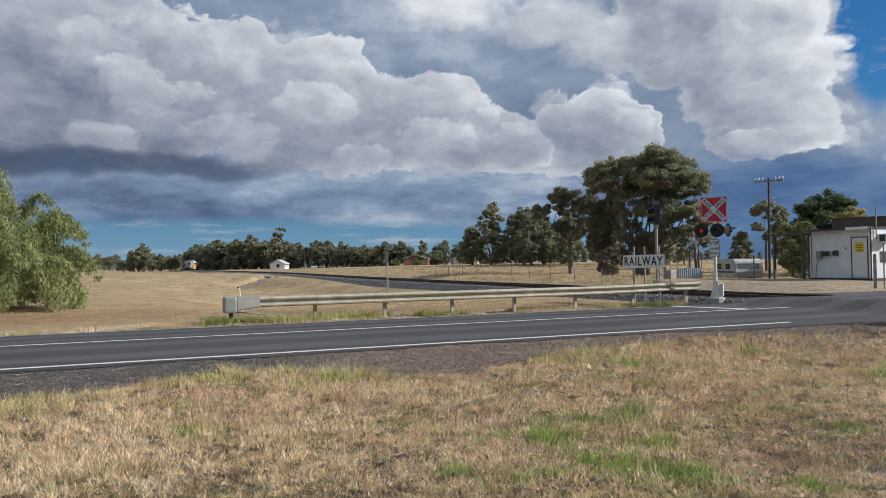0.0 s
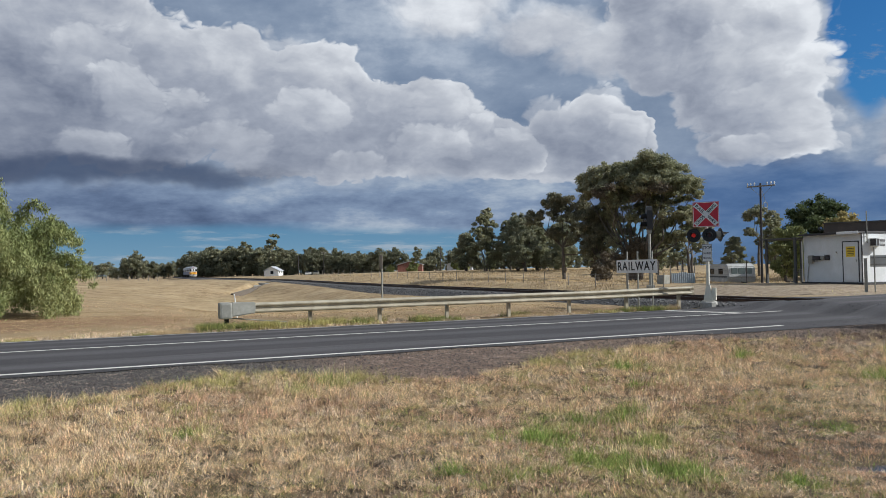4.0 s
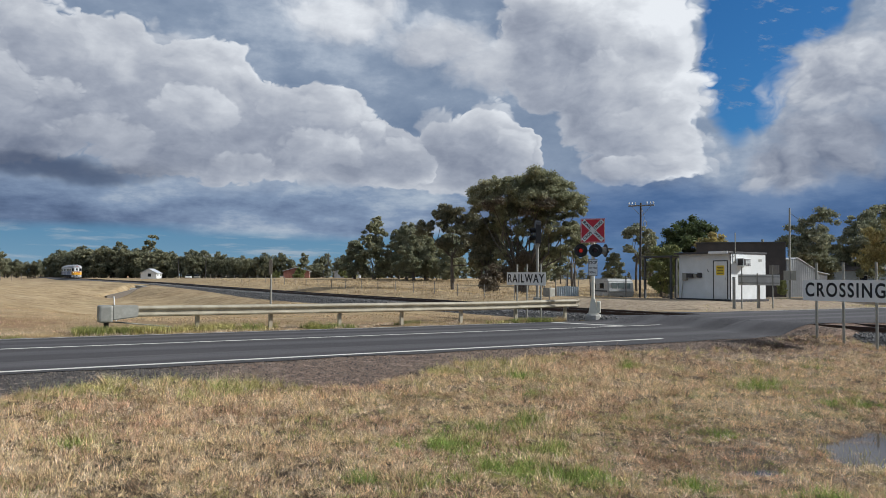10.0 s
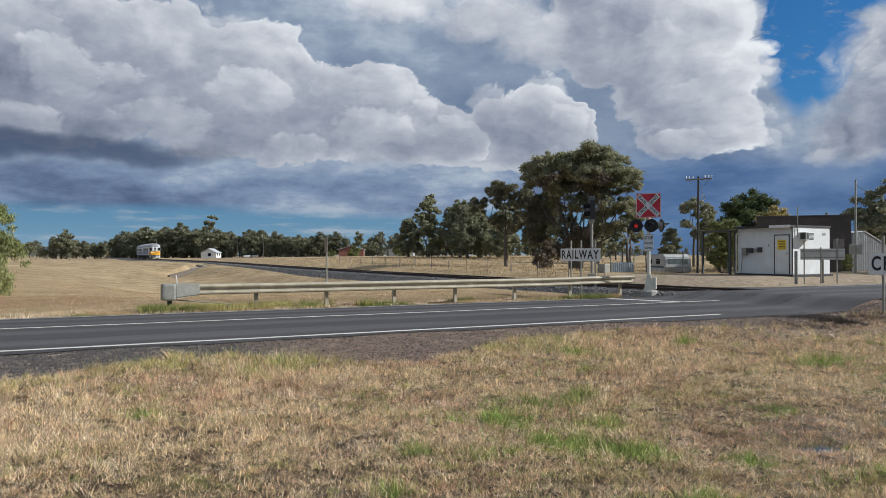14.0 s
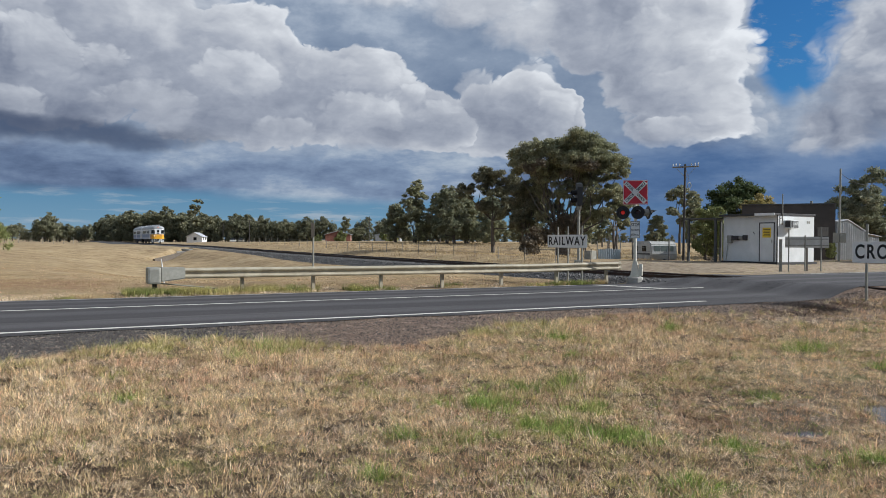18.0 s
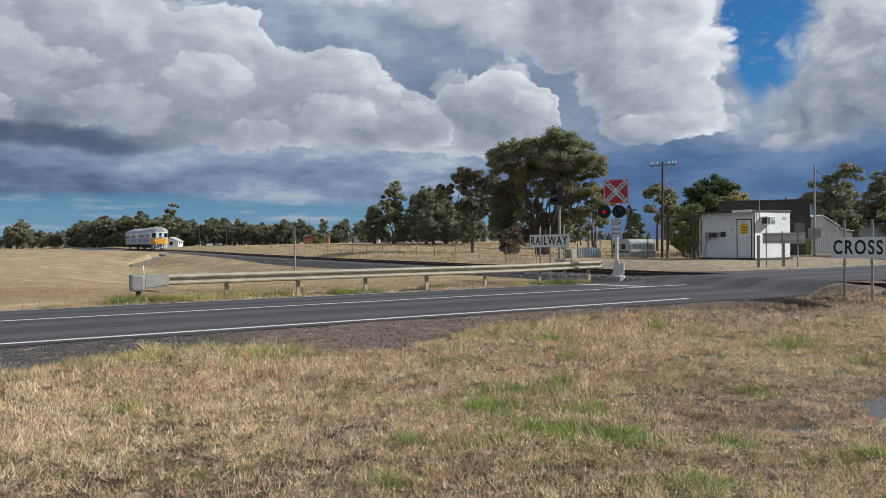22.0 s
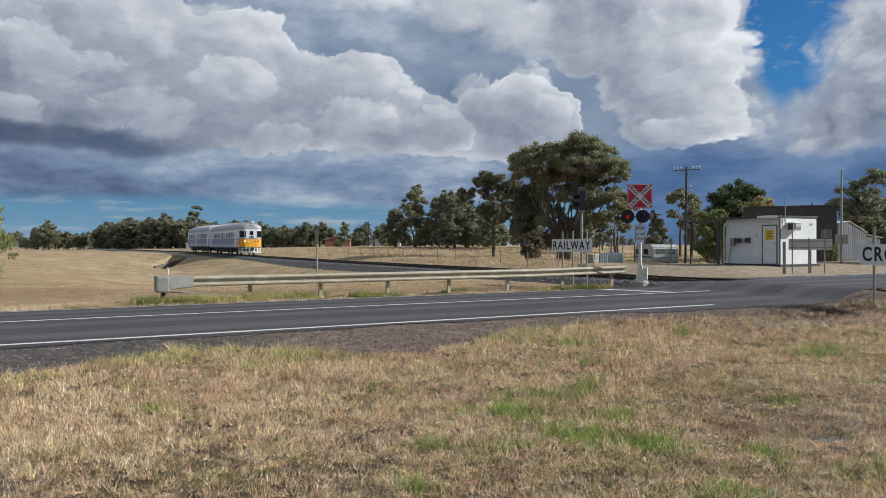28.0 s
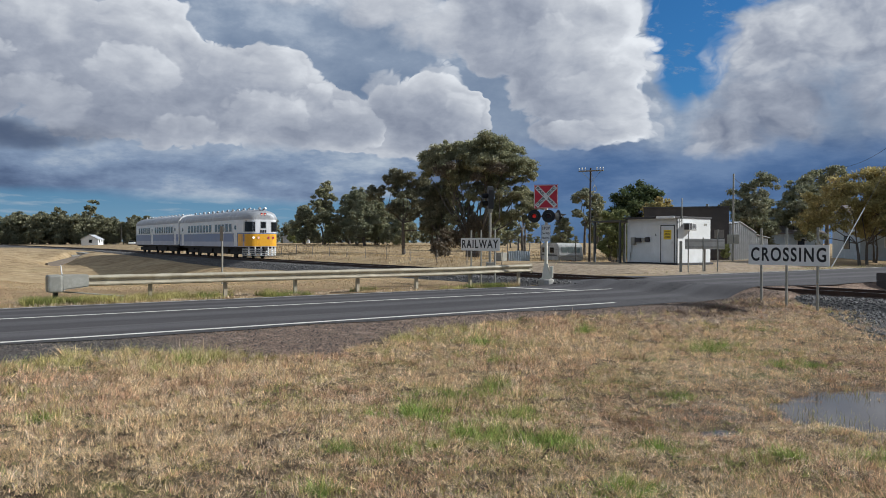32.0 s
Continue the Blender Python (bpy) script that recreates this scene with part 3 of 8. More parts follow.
    curve.points[0].location, curve.points[1].location = pts[0], pts[-1]
    for q in pts[1:-1]:
        curve.points.new(*q)
    edge.mapping.update()
    nt.links.new(((along + 10.0) * (1 / 40)).s, edge.inputs["Value"])
    start = Sum(edge.outputs[0]) * 8.0 + 8.0
    shoulder = (across - start + (nz(0.9, 5, 0.7) - 0.5) * 1.3).step(-0.10, 0.22) * across.step(18, 17)
    chips = nt.nodes.new("ShaderNodeTexVoronoi")
    chips.inputs["Scale"].default_value = 38
    nt.links.new(tc.outputs["Object"], chips.inputs["Vector"])
    cs = nt.nodes.new("ShaderNodeSeparateColor")
    nt.links.new(chips.outputs["Color"], cs.inputs[0])
    chip = Sum(cs.outputs[0])
    grey = ramp(chip * 0.7 + nz(2.0, 5) * 0.4, [(0.2, (0.032, 0.029, 0.028)), (0.6, (0.085, 0.076, 0.069)), (0.85, (0.18, 0.16, 0.14)), (0.97, (0.38, 0.34, 0.29))])
    red = ramp(chip * 0.7 + nz(2.0, 5) * 0.4, [(0.2, (0.08, 0.053, 0.040)), (0.6, (0.215, 0.148, 0.108)), (0.85, (0.36, 0.255, 0.185)), (0.97, (0.52, 0.41, 0.32))])
    gravel = mix((along + (nz(0.6, 4) - 0.5) * 4.0).step(2.2, 4.6), grey, red)
    col = mix(shoulder, col, gravel)
    # bare trodden soil round the sign posts, and dark damp mulch
    soil = (1.0 - ((along - 17.4) * (along - 17.4) * 0.042 + (across - 11.6) * (across - 11.6) * 0.28)) + (nz(0.8, 6, 0.7) - 0.5) * 2.2
    col = mix(soil.step(0.15, 0.8) * 0.8, col, ramp(nz(5, 6, 0.7), [(0.36, (0.085, 0.056, 0.042)), (0.48, (0.22, 0.152, 0.107)), (0.58, (0.36, 0.262, 0.185)), (0.7, (0.47, 0.355, 0.255))]))
    damp = (1.0 - ((along - 17.2) * (along - 17.2) * 0.26 + (across - 12.0) * (across - 12.0) * 2.6)) + (nz(1.8, 6, 0.7) - 0.5) * 2.6
    col = mix(damp.step(0.45, 0.9) * 0.8, col, ramp(nz(9, 5), [(0.35, (0.035, 0.02, 0.016)), (0.65, (0.10, 0.06, 0.045))]))
    # mud round the pool
    mud = 1.0 - ((along - 8.2) * (along - 8.2) * 0.085 + (across - 4.2) * (across - 4.2) * 0.33) + (nz(1.5, 5) - 0.5) * 1.2
    col = mix(mud.step(0.1, 0.7) * 0.55, col, ramp(nz(16, 6), [(0.35, (0.10, 0.075, 0.055)), (0.65, (0.21, 0.165, 0.12))]))
    # pale gravel apron in front of the hut
    apron = along.step(25.5, 27) * across.step(19.8, 20.6) * (across + (nz(0.4, 4) - 0.5) * 5.0).step(36, 31) * along.step(52, 44)
    col = mix(apron * 0.8, col, ramp(nz(3, 7, 0.7), [(0.35, (0.20, 0.15, 0.105)), (0.52, (0.36, 0.285, 0.205)), (0.68, (0.45, 0.37, 0.28))]))
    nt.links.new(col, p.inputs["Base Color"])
    b = nt.nodes.new("ShaderNodeBump")
    b.inputs["Strength"].default_value, b.inputs["Distance"].default_value = 0.7, 0.05
    nt.links.new((nz(16, 6, 0.75) + chip * shoulder * 0.5).s, b.inputs["Height"])
    nt.links.new(b.outputs[0], p.inputs["Normal"])
    return m


M_GROUND = ground_material()
M_LINE = material("road_paint", (0.78, 0.74, 0.64), 0.7, tones=((0.60, 0.56, 0.48), (0.82, 0.79, 0.70)), scale=5, fine=60, bump=0.1)


def build_ground():
    verts, faces = sheet(spread(-900, -14, 34, 900, 0.20), np.concatenate([spread(-300, -3, 44, 44, 0.20), np.arange(44.6, 128, 0.7), spread(128, 128.5, 129.2, 2600, 0.7)]), land_z)
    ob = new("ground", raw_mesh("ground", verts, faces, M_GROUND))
    ob.matrix_basis = place(0, 0, 0)
    ob.data.polygons.foreach_set("use_smooth", [True] * len(ob.data.polygons))
    tagged(ob, "dry straw-coloured paddock grass with green tufts and bare soil", "ground", kind="structure")


def strip_mesh(name, w0, w1, v0, v1, lift, mat, step=0.5):
    verts, faces = sheet(np.append(np.arange(w0, w1, step), w1), np.linspace(v0, v1, max(2, int(abs(v1 - v0) / 0.45) + 1)), lambda w, v: road_z(w, v) + lift)
    ob = new(name, raw_mesh(name, verts, faces, mat))
    ob.matrix_basis = place(0, 0, 0)
    return ob


def asphalt_material():
    """Patched, tyre-polished seal with tar seams."""
    m = bpy.data.materials.new("asphalt")
    m.use_nodes = True
    nt = m.node_tree
    Sum.tree = nt
    p = nt.nodes["Principled BSDF"]
    tc = nt.nodes.new("ShaderNodeTexCoord")
    sep = nt.nodes.new("ShaderNodeSeparateXYZ")
    nt.links.new(tc.outputs["Object"], sep.inputs[0])
    along, across = Sum(sep.outputs[0]), Sum(sep.outputs[1])

    def nz(scale, detail, stretch=(1, 1, 1)):
        mp = nt.nodes.new("ShaderNodeMapping")
        mp.inputs["Scale"].default_value = stretch
        nt.links.new(tc.outputs["Object"], mp.inputs["Vector"])
        n = nt.nodes.new("ShaderNodeTexNoise")
        n.inputs["Scale"].default_value, n.inputs["Detail"].default_value, n.inputs["Roughness"].default_value = scale, detail, 0.65
        nt.links.new(mp.outputs[0], n.inputs["Vector"])
        return Sum(n.outputs["Fac"])

    wander = across + (nz(0.15, 3) - 0.5) * 0.5
    tracks = None
    for v in (15.7, 17.5, 19.5, 21.2):
        d = Sum.op("ABSOLUTE", wander - v).step(0.55, 0.1)
        tracks = d if tracks is None else tracks.max(d)
    tone = nz(0.6, 6, (0.15, 1, 1)) * 0.42 + nz(5, 6, (0.25, 1, 1)) * 0.20 + nz(60, 4) * 0.42 + tracks * 0.13 + Sum.op("ABSOLUTE", wander - 16.15).step(0.13, 0.03) * nz(0.5, 4, (0.3, 1, 1)).step(0.35, 0.6) * 0.22 - 0.05 + along.step(17, 24) * 0.07
    r = nt.nodes.new("ShaderNodeValToRGB")
    for e, (pos, c) in zip(r.color_ramp.elements, ((0.34, (0.032, 0.0285, 0.0285)), (0.72, (0.104, 0.094, 0.092)))):
        e.position, e.color = pos, (*c, 1)
    nt.links.new(tone.s, r.inputs[0])
    seam = nz(0.35, 8).op("ABSOLUTE", nz(0.35, 8) - 0.5).step(0.006, 0.002) * along.step(8, 16)
    x = nt.nodes.new("ShaderNodeMix")
    x.data_type = "RGBA"
    nt.links.new((seam * 0.8).s, x.inputs[0])
    nt.links.new(r.outputs[0], x.inputs[6])
    x.inputs[7].default_value = (0.012, 0.012, 0.013, 1)
    nt.links.new(x.outputs[2], p.inputs["Base Color"])
    nt.links.new((0.86 - tracks * 0.12).s, p.inputs["Roughness"])
    p.inputs["Specular IOR Level"].default_value = 0.35
    b = nt.nodes.new("ShaderNodeBump")
    b.inputs["Strength"].default_value, b.inputs["Distance"].default_value = 0.35, 0.01
    nt.links.new(nz(110, 3).s, b.inputs["Height"])
    nt.links.new(b.outputs[0], p.inputs["Normal"])
    return m


def build_road():
    ws = np.concatenate([np.arange(-260, 18, 0.5), np.arange(18, 27, 0.15), np.arange(27, 230.1, 0.5)])
    near = NEAR_EDGE - 0.40 - 0.5 * smooth01(10, 15.5, ws) - 0.9 * smooth01(21, 25, ws) + 0.12 * np.sin(ws * 1.7) * np.sin(ws * 0.53 + 1)
    far = FAR_EDGE + 0.30 - 2.0 * smooth01(22, 26, ws) + 0.06 * np.sin(ws * 2.1)
    k = np.linspace(0, 1, 34)
    W = np.repeat(ws[:, None], 34, 1)
    V = near[:, None] * (1 - k) + far[:, None] * k
    n, m = W.shape
    i = np.arange(n * m).reshape(n, m)
    faces = np.stack([i[:-1, :-1], i[1:, :-1], i[1:, 1:], i[:-1, 1:]], -1).reshape(-1, 4)
    mid_w, mid_v = W.ravel()[faces].mean(1), V.ravel()[faces].mean(1)
    faces = faces[~((np.abs(mid_w - track_w(mid_v)) < 0.92) & (mid_v > 19.35))]
    road = new("road", raw_mesh("road", np.stack([W, V, road_z(W, V)], -1).reshape(-1, 3), faces, asphalt_material()))
    road.matrix_basis = place(0, 0, 0)
    tagged(road, "dark grey two-lane asphalt road with worn white lines", "road", kind="structure")
    for name, v, wd, a, b in (("edge_line", NEAR_EDGE, 0.15, -200, 16.3), ("edge_line", FAR_EDGE, 0.12, -200, 17.8), ("centre_line", CENTRE, 0.15, -200, 20.3), ("edge_line", 20.3, 0.12, 28, 120), ("edge_line", 13.6, 0.12, 30, 120)):
        ln = strip_mesh(name, a, b, v - wd / 2, v + wd / 2, 0.004, M_LINE)
        tagged(ln, "worn white painted line on the asphalt", "road marking", kind="structure")
    ln = strip_mesh("stop_line", 18.4, 18.75, CENTRE + 0.15, FAR_EDGE - 0.1, 0.004, M_LINE, 0.2)
    tagged(ln, "broad white stop line before the rails", "road marking", kind="structure")


def build_pool():
    bm = BM()
    c = bm.verts.new((8.2, 4.2, -0.132))
    ring = [bm.verts.new((8.2 + 3.4 * math.cos(a), 4.2 + 1.9 * math.sin(a), -0.132)) for a in [math.tau * k / 48 for k in range(48)]]
    for p, q in zip(ring, ring[1:] + ring[:1]):
        bm.faces.new((c, p, q))
    m = bpy.data.materials.new("muddy_water")
    m.use_nodes = True
    nt = m.node_tree
    s = nt.nodes["Principled BSDF"]
    s.inputs["Base Color"].default_value = (0.075, 0.058, 0.042, 1)
    s.inputs["Roughness"].default_value = 0.05
    s.inputs["Specular IOR Level"].default_value = 0.4
    n = nt.nodes.new("ShaderNodeTexNoise")
    n.inputs["Scale"].default_value = 9
    b = nt.nodes.new("ShaderNodeBump")
    b.inputs["Strength"].default_value, b.inputs["Distance"].default_value = 0.04, 0.01
    nt.links.new(n.outputs["Fac"], b.inputs["Height"])
    nt.links.new(b.outputs[0], s.inputs["Normal"])
    solo("puddle", bm, m, 0, 0, 0, 0, "shallow muddy rain puddle in the grass", "water", kind="structure")


build_ground()
build_road()

build_pool()


# ---- railway track ----
M_BALLAST = material("ballast_bed", (0.075, 0.068, 0.062), 0.95, tones=((0.11, 0.10, 0.09), (0.05, 0.046, 0.043)), scale=9, fine=30, bump=0.9, contrast=0.5)
M_STONE = material("ballast_stone", (0.16, 0.15, 0.14), 0.9, tones=((0.10, 0.096, 0.092), (0.24, 0.225, 0.21)), scale=6, fine=40, bump=0.3, island=0.45)
M_SLEEPER = material("old_sleeper", (0.11, 0.085, 0.065), 0.9, tones=((0.17, 0.14, 0.11), (0.07, 0.055, 0.045)), scale=3, fine=40, bump=0.5, stretch=(1, 8, 8))


def rail_z(v):
    return RAIL_Z + 0.25 * float(smooth01(60, 130, v))


def build_track():
    track = thing("railway_track", 0, 0, 0, 0, "single railway track of rusty steel rails on timber sleepers and grey ballast", "railway track", kind="structure")
    profile = [(-0.07, 0), (0.07, 0), (0.07, 0.012), (0.012, 0.035), (0.012, 0.115), (0.036, 0.125), (0.036, 0.15), (-0.036, 0.15), (-0.036, 0.125), (-0.012, 0.115), (-0.012, 0.035), (-0.07, 0.012)]
    vs = [-60, -30, 0, 20, 60, 90, 120, 150, 180, 210, 240, 280, 320, 380, 460]
    for side in (-1, 1):
        for nm, pr, mt in (("rail", profile, M_RAIL), ("rail_head", [(-0.030, 0.150), (0.030, 0.150), (0.030, 0.1525), (-0.030, 0.1525)], M_RAILTOP)):
            bm = BM()
            rings = []
            for v in vs:
                c = track_w(v) + side * 0.755
                rings.append([bm.verts.new((c + y, v, rail_z(v) - 0.153 + z)) for y, z in pr])
            n = len(pr)
            for a, b in zip(rings, rings[1:]):
                for i in range(n):
                    bm.faces.new((a[i], a[(i + 1) % n], b[(i + 1) % n], b[i]))
            part(nm, bm, mt, track)
    bm = BM()
    box(bm, -1.2, 1.2, -0.11, 0.11, -0.13, 0.0, 0.012)
    me = mesh_of("sleeper", bm, M_SLEEPER)
    v = 6.0
    k = 0
    while v < 14.0 or k < 170:
        if not NEAR_EDGE - 1.0 < v < 19.5:
            ob = new("sleeper", me)
            ob.parent = track
            ob.matrix_basis = pose(track_w(v) + random.uniform(-0.04, 0.04), v, rail_z(v) - 0.152, 0, 0, random.uniform(-1.5, 1.5))
        v += 0.66
        k += 1
    # ballast bed with its shoulders
    for v0, v1 in ((-60, 12.0), (19.45, 420)):
        bm = BM()
        prof = [(-3.1, -0.75), (-1.75, -0.20), (-1.3, -0.17), (1.3, -0.17), (1.75, -0.20), (3.1, -0.75)]
        rings = []
        for v in np.append(np.arange(v0, v1, 6.0), v1):
            rings.append([bm.verts.new((track_w(v) + x, v, rail_z(v) + z)) for x, z in prof])
        for a, b in zip(rings, rings[1:]):
            for i in range(len(prof) - 1):
                bm.faces.new((a[i], a[i + 1], b[i + 1], b[i]))
        bm.faces.new(rings[0])
        bm.faces.new(rings[-1][::-1])
        part("ballast_bed", bm, M_BALLAST, track)
    # loose stones
    rng = np.random.default_rng(4)
    def bed_height(x):
        a = np.abs(x)
        return np.where(a < 1.3, -0.17, np.where(a < 1.75, -0.17 - (a - 1.3) * 0.0667, -0.20 - (a - 1.75) * 0.4074))
    def stones(n, v0, v1, size, x0=-3.0, x1=3.0):
        v = rng.uniform(v0, v1, n)
        x = rng.uniform(x0, x1, n)
        z = bed_height(x) + RAIL_Z + 0.25 * smooth01(60, 130, v)
        c = np.stack([track_w(v) + x, v, z], 1)
        base = np.array([(1, 1, 0), (-1, 0.8, 0.1), (-0.9, -1, 0), (0.9, -0.9, -0.1), (0.1, 0.2, 1.0), (0, -0.1, -0.8)]) * 0.8
        s = rng.uniform(0.6, 1.25, (n, 1, 1)) * size
        jig = rng.normal(0, 0.25, (n, 6, 3))
        ang = rng.uniform(0, 6.28, n)
        ca, sa = np.cos(ang), np.sin(ang)
        R = np.zeros((n, 3, 3))
        R[:, 0, 0], R[:, 0, 1], R[:, 1, 0], R[:, 1, 1], R[:, 2, 2] = ca, -sa, sa, ca, 1
        pts = np.einsum("nij,nkj->nki", R, base[None] + jig) * s + c[:, None]
        tri = np.array([(0, 1, 4), (1, 2, 4), (2, 3, 4), (3, 0, 4), (1, 0, 5), (2, 1, 5), (3, 2, 5), (0, 3, 5)])
        faces = (tri[None] + 6 * np.arange(n)[:, None, None]).reshape(-1, 3)
        return pts.reshape(-1, 3), faces
    # stones spilt over the near bank
    n = 5200
    v = rng.uniform(3.5, 12.3, n)
    w = 14.9 + (v - 7.1) * 1.42 + 4.0 * rng.random(n) ** 0.8
    ok = (w < track_w(v) - 2.2) & (w > 14.5)
    w, v = w[ok], v[ok]
    n = len(w)
    base = np.array([(1, 1, 0), (-1, 0.8, 0.1), (-0.9, -1, 0), (0.9, -0.9, -0.1), (0.1, 0.2, 1.0), (0, -0.1, -0.8)]) * 0.8
    pts = (base[None] + rng.normal(0, 0.25, (n, 6, 3))) * rng.uniform(0.6, 1.2, (n, 1, 1)) * 0.045 + np.stack([w, v, land_z(w, v) + 0.015], 1)[:, None]
    tri = np.array([(0, 1, 4), (1, 2, 4), (2, 3, 4), (3, 0, 4), (1, 0, 5), (2, 1, 5), (3, 2, 5), (0, 3, 5)])
    ob = new("ballast_stones", raw_mesh("ballast_stones", pts.reshape(-1, 3), (tri[None] + 6 * np.arange(n)[:, None, None]).reshape(-1, 3), M_STONE))
    ob.parent = track
    tagged(ob, kind="stuff")
    for n, v0, v1, size in ((9000, 3, 12.0, 0.042), (18000, 19.6, 62, 0.05), (17000, 62, 125, 0.062)):
        verts, faces = stones(n, v0, v1, size)
        ob = new("ballast_stones", raw_mesh("ballast_stones", verts, faces, M_STONE))
        ob.parent = track
        tagged(ob, kind="stuff")


build_track()


def build_culvert():
    c = thing("culvert", 20.2, 112, -0.05, 0, "low concrete culvert headwall with a dark slab for the ditch's shade", "culvert")
    bm = BM()
    box(bm, -0.3, 0.3, -3.6, 3.6, -0.6, 0.38, 0.03)
    part("headwall", bm, M_CONCRETE, c)
    for i in range(7):
        bm = BM()
        box(bm, -0.42, -0.301, -3.3 + i * 1.02, -2.9 + i * 1.02, -0.6, 0.36, 0.02)
        part("buttress", bm, M_CONCRETE, c)
    bm = BM()
    box(bm, -1.9, -0.42, -3.9, -3.6, -0.7, 0.1, 0.03, pose(0, 0, 0, 0, 0, 0))
    part("wing_wall", bm, M_CONCRETE, c)
    # long dark slab added down the side of the ditch, standing for its shade
    bm = BM()
    a, b = Vector((-0.3, -3.4, 0)), Vector((-6.0, -11.0, 0))
    n = Vector((0.24, -0.18, 0))
    for p, top in ((a, 0.20), (b, -0.75)):
        for q in (p, p + n):
            bm.verts.new((q.x, q.y, -1.9))
            bm.verts.new((q.x, q.y, top))
    bm.verts.ensure_lookup_table()
    for f in ((0, 1, 3, 2), (4, 6, 7, 5), (0, 4, 5, 1), (2, 3, 7, 6), (1, 5, 7, 3), (0, 2, 6, 4)):
        bm.faces.new([bm.verts[i] for i in f])
    part("ditch_shade_slab", bm, M_SLEEPER, c, "dark slab standing in for the shade inside the ditch")


build_culvert()


# ---- roadside: crash barrier, crossing signals, signs ----
def text_bm(body, size, depth=0.004, squash=1.0, gap=1.0):
    cu = bpy.data.curves.new("lettering", "FONT")
    cu.body, cu.size, cu.align_x, cu.align_y, cu.extrude = body, size, "CENTER", "CENTER", depth
    cu.offset = size * 0.022
    cu.space_character = gap
    ob = bpy.data.objects.new("lettering", cu)
    scene.collection.objects.link(ob)
    me = bpy.data.meshes.new_from_object(ob.evaluated_get(bpy.context.evaluated_depsgraph_get()))
    bm = BM()
    bm.from_mesh(me)
    bpy.data.objects.remove(ob)
    bpy.data.meshes.remove(me)
    bpy.data.curves.remove(cu)
    for v in bm.verts:
        v.co.x *= squash
    return bm


def upright(x, y, z, turn=0.0):
    """Lettering that stands up and faces local -y."""
    return pose(x, y, z, 0, 0, turn) @ pose(0, 0, 0, 90, 0, 0)


def build_guardrail():
    g = thing("guardrail", 0, 23.4, 0, 0, "weathered steel W-beam guardrail on steel posts with a blunt end terminal", "guardrail")
    w0, w1 = 3.62, 20.78
    # W section: two corrugations towards the road
    prof = [(0.0, 0.158), (-0.04, 0.155), (-0.098, 0.128), (-0.108, 0.095), (-0.098, 0.066), (-0.012, 0.034), (0.0, 0.0), (-0.012, -0.034), (-0.098, -0.066), (-0.108, -0.095), (-0.098, -0.128), (-0.04, -0.155), (0.0, -0.158)]
    back = [(y + 0.006, z) for y, z in prof[::-1]]
    joints = [w0, 7.98, 12.78, 17.83, w1]
    for i, (a, b) in enumerate(zip(joints, joints[1:])):
        bm = BM()
        ring = prof + back
        steps = 6
        rows = []
        for k in range(steps + 1):
            x = a - 0.12 * (i > 0) + (b - a + 0.12 * (i > 0)) * k / steps
            up = 0.70 + 0.05 * smooth01(16, 20.6, x)
            out = -0.004 * (i % 2)
            rows.append([bm.verts.new((x, y + out, z + float(up))) for y, z in ring])
        n = len(ring)
        for p, q in zip(rows, rows[1:]):
            for j in range(n):
                bm.faces.new((p[j], p[(j + 1) % n], q[(j + 1) % n], q[j]))
        bm.faces.new(rows[0][::-1])
        bm.faces.new(rows[-1])
        part("beam", bm, M_RAILING, g)
        for dz in (-0.1, -0.05, 0.05, 0.1) if b < w1 else ():
            bm = BM()
            tube(bm, (b - 0.06, -0.075, 0.70 + dz), (b - 0.06, -0.10, 0.70 + dz), 0.014, n=6)
            part("splice_bolt", bm, M_GALV, g)
    for w in (5.67, 7.98, 10.39, 12.78, 15.29, 17.83, 20.35):
        base = float(land_z(w, 23.5))
        bm = BM()
        box(bm, w - 0.055, w + 0.055, 0.13, 0.136, base - 0.3, 0.80)
        box(bm, w - 0.055, w - 0.049, 0.136, 0.23, base - 0.3, 0.80)
        box(bm, w + 0.049, w + 0.055, 0.136, 0.23, base - 0.3, 0.80)
        part("post", bm, M_RAILING, g)
        bm = BM()
        box(bm, w - 0.05, w + 0.05, 0.007, 0.13, 0.55, 0.84, 0.008)
        part("spacer_block", bm, M_GALV, g)
    # blunt end terminal
    bm = BM()
    box(bm, 2.84, 3.22, -0.28, 0.19, 0.40, 0.89, 0.06)
    part("terminal_block", bm, M_GALV, g, "dull grey impact head")
    bm = BM()
    sweep(bm, [(-0.24, 0.46), (0.10, 0.46), (0.10, 0.89), (-0.24, 0.89)], 3.20, 3.92)
    for v in bm.verts:
        if v.co.x > 3.5:
            v.co.z = 0.70 + (v.co.z - 0.665) * 0.80
            v.co.y *= 0.55
    bmesh.ops.bevel(bm, geom=bm.edges[:], offset=0.03, segments=2, affect="EDGES")
    part("terminal_shroud", bm, M_GALV, g)
    bm = BM()
    tube(bm, (3.1, 0.05, 0.42), (4.9, 0.05, 0.22), 0.018, n=8)
    part("cable", bm, M_GALV, g)
    bm = BM()
    box(bm, 3.02, 3.14, 0.0, 0.12, -0.2, 0.5, 0.01)
    part("terminal_post", bm, M_DARKPOLE, g)
    # flared end wing
    bm = BM()
    rows = []
    for k in range(5):
        a = k / 4 * 1.15
        x, y = 20.77 + 0.30 * math.sin(a), 0.34 * (1 - math.cos(a)) - 0.06
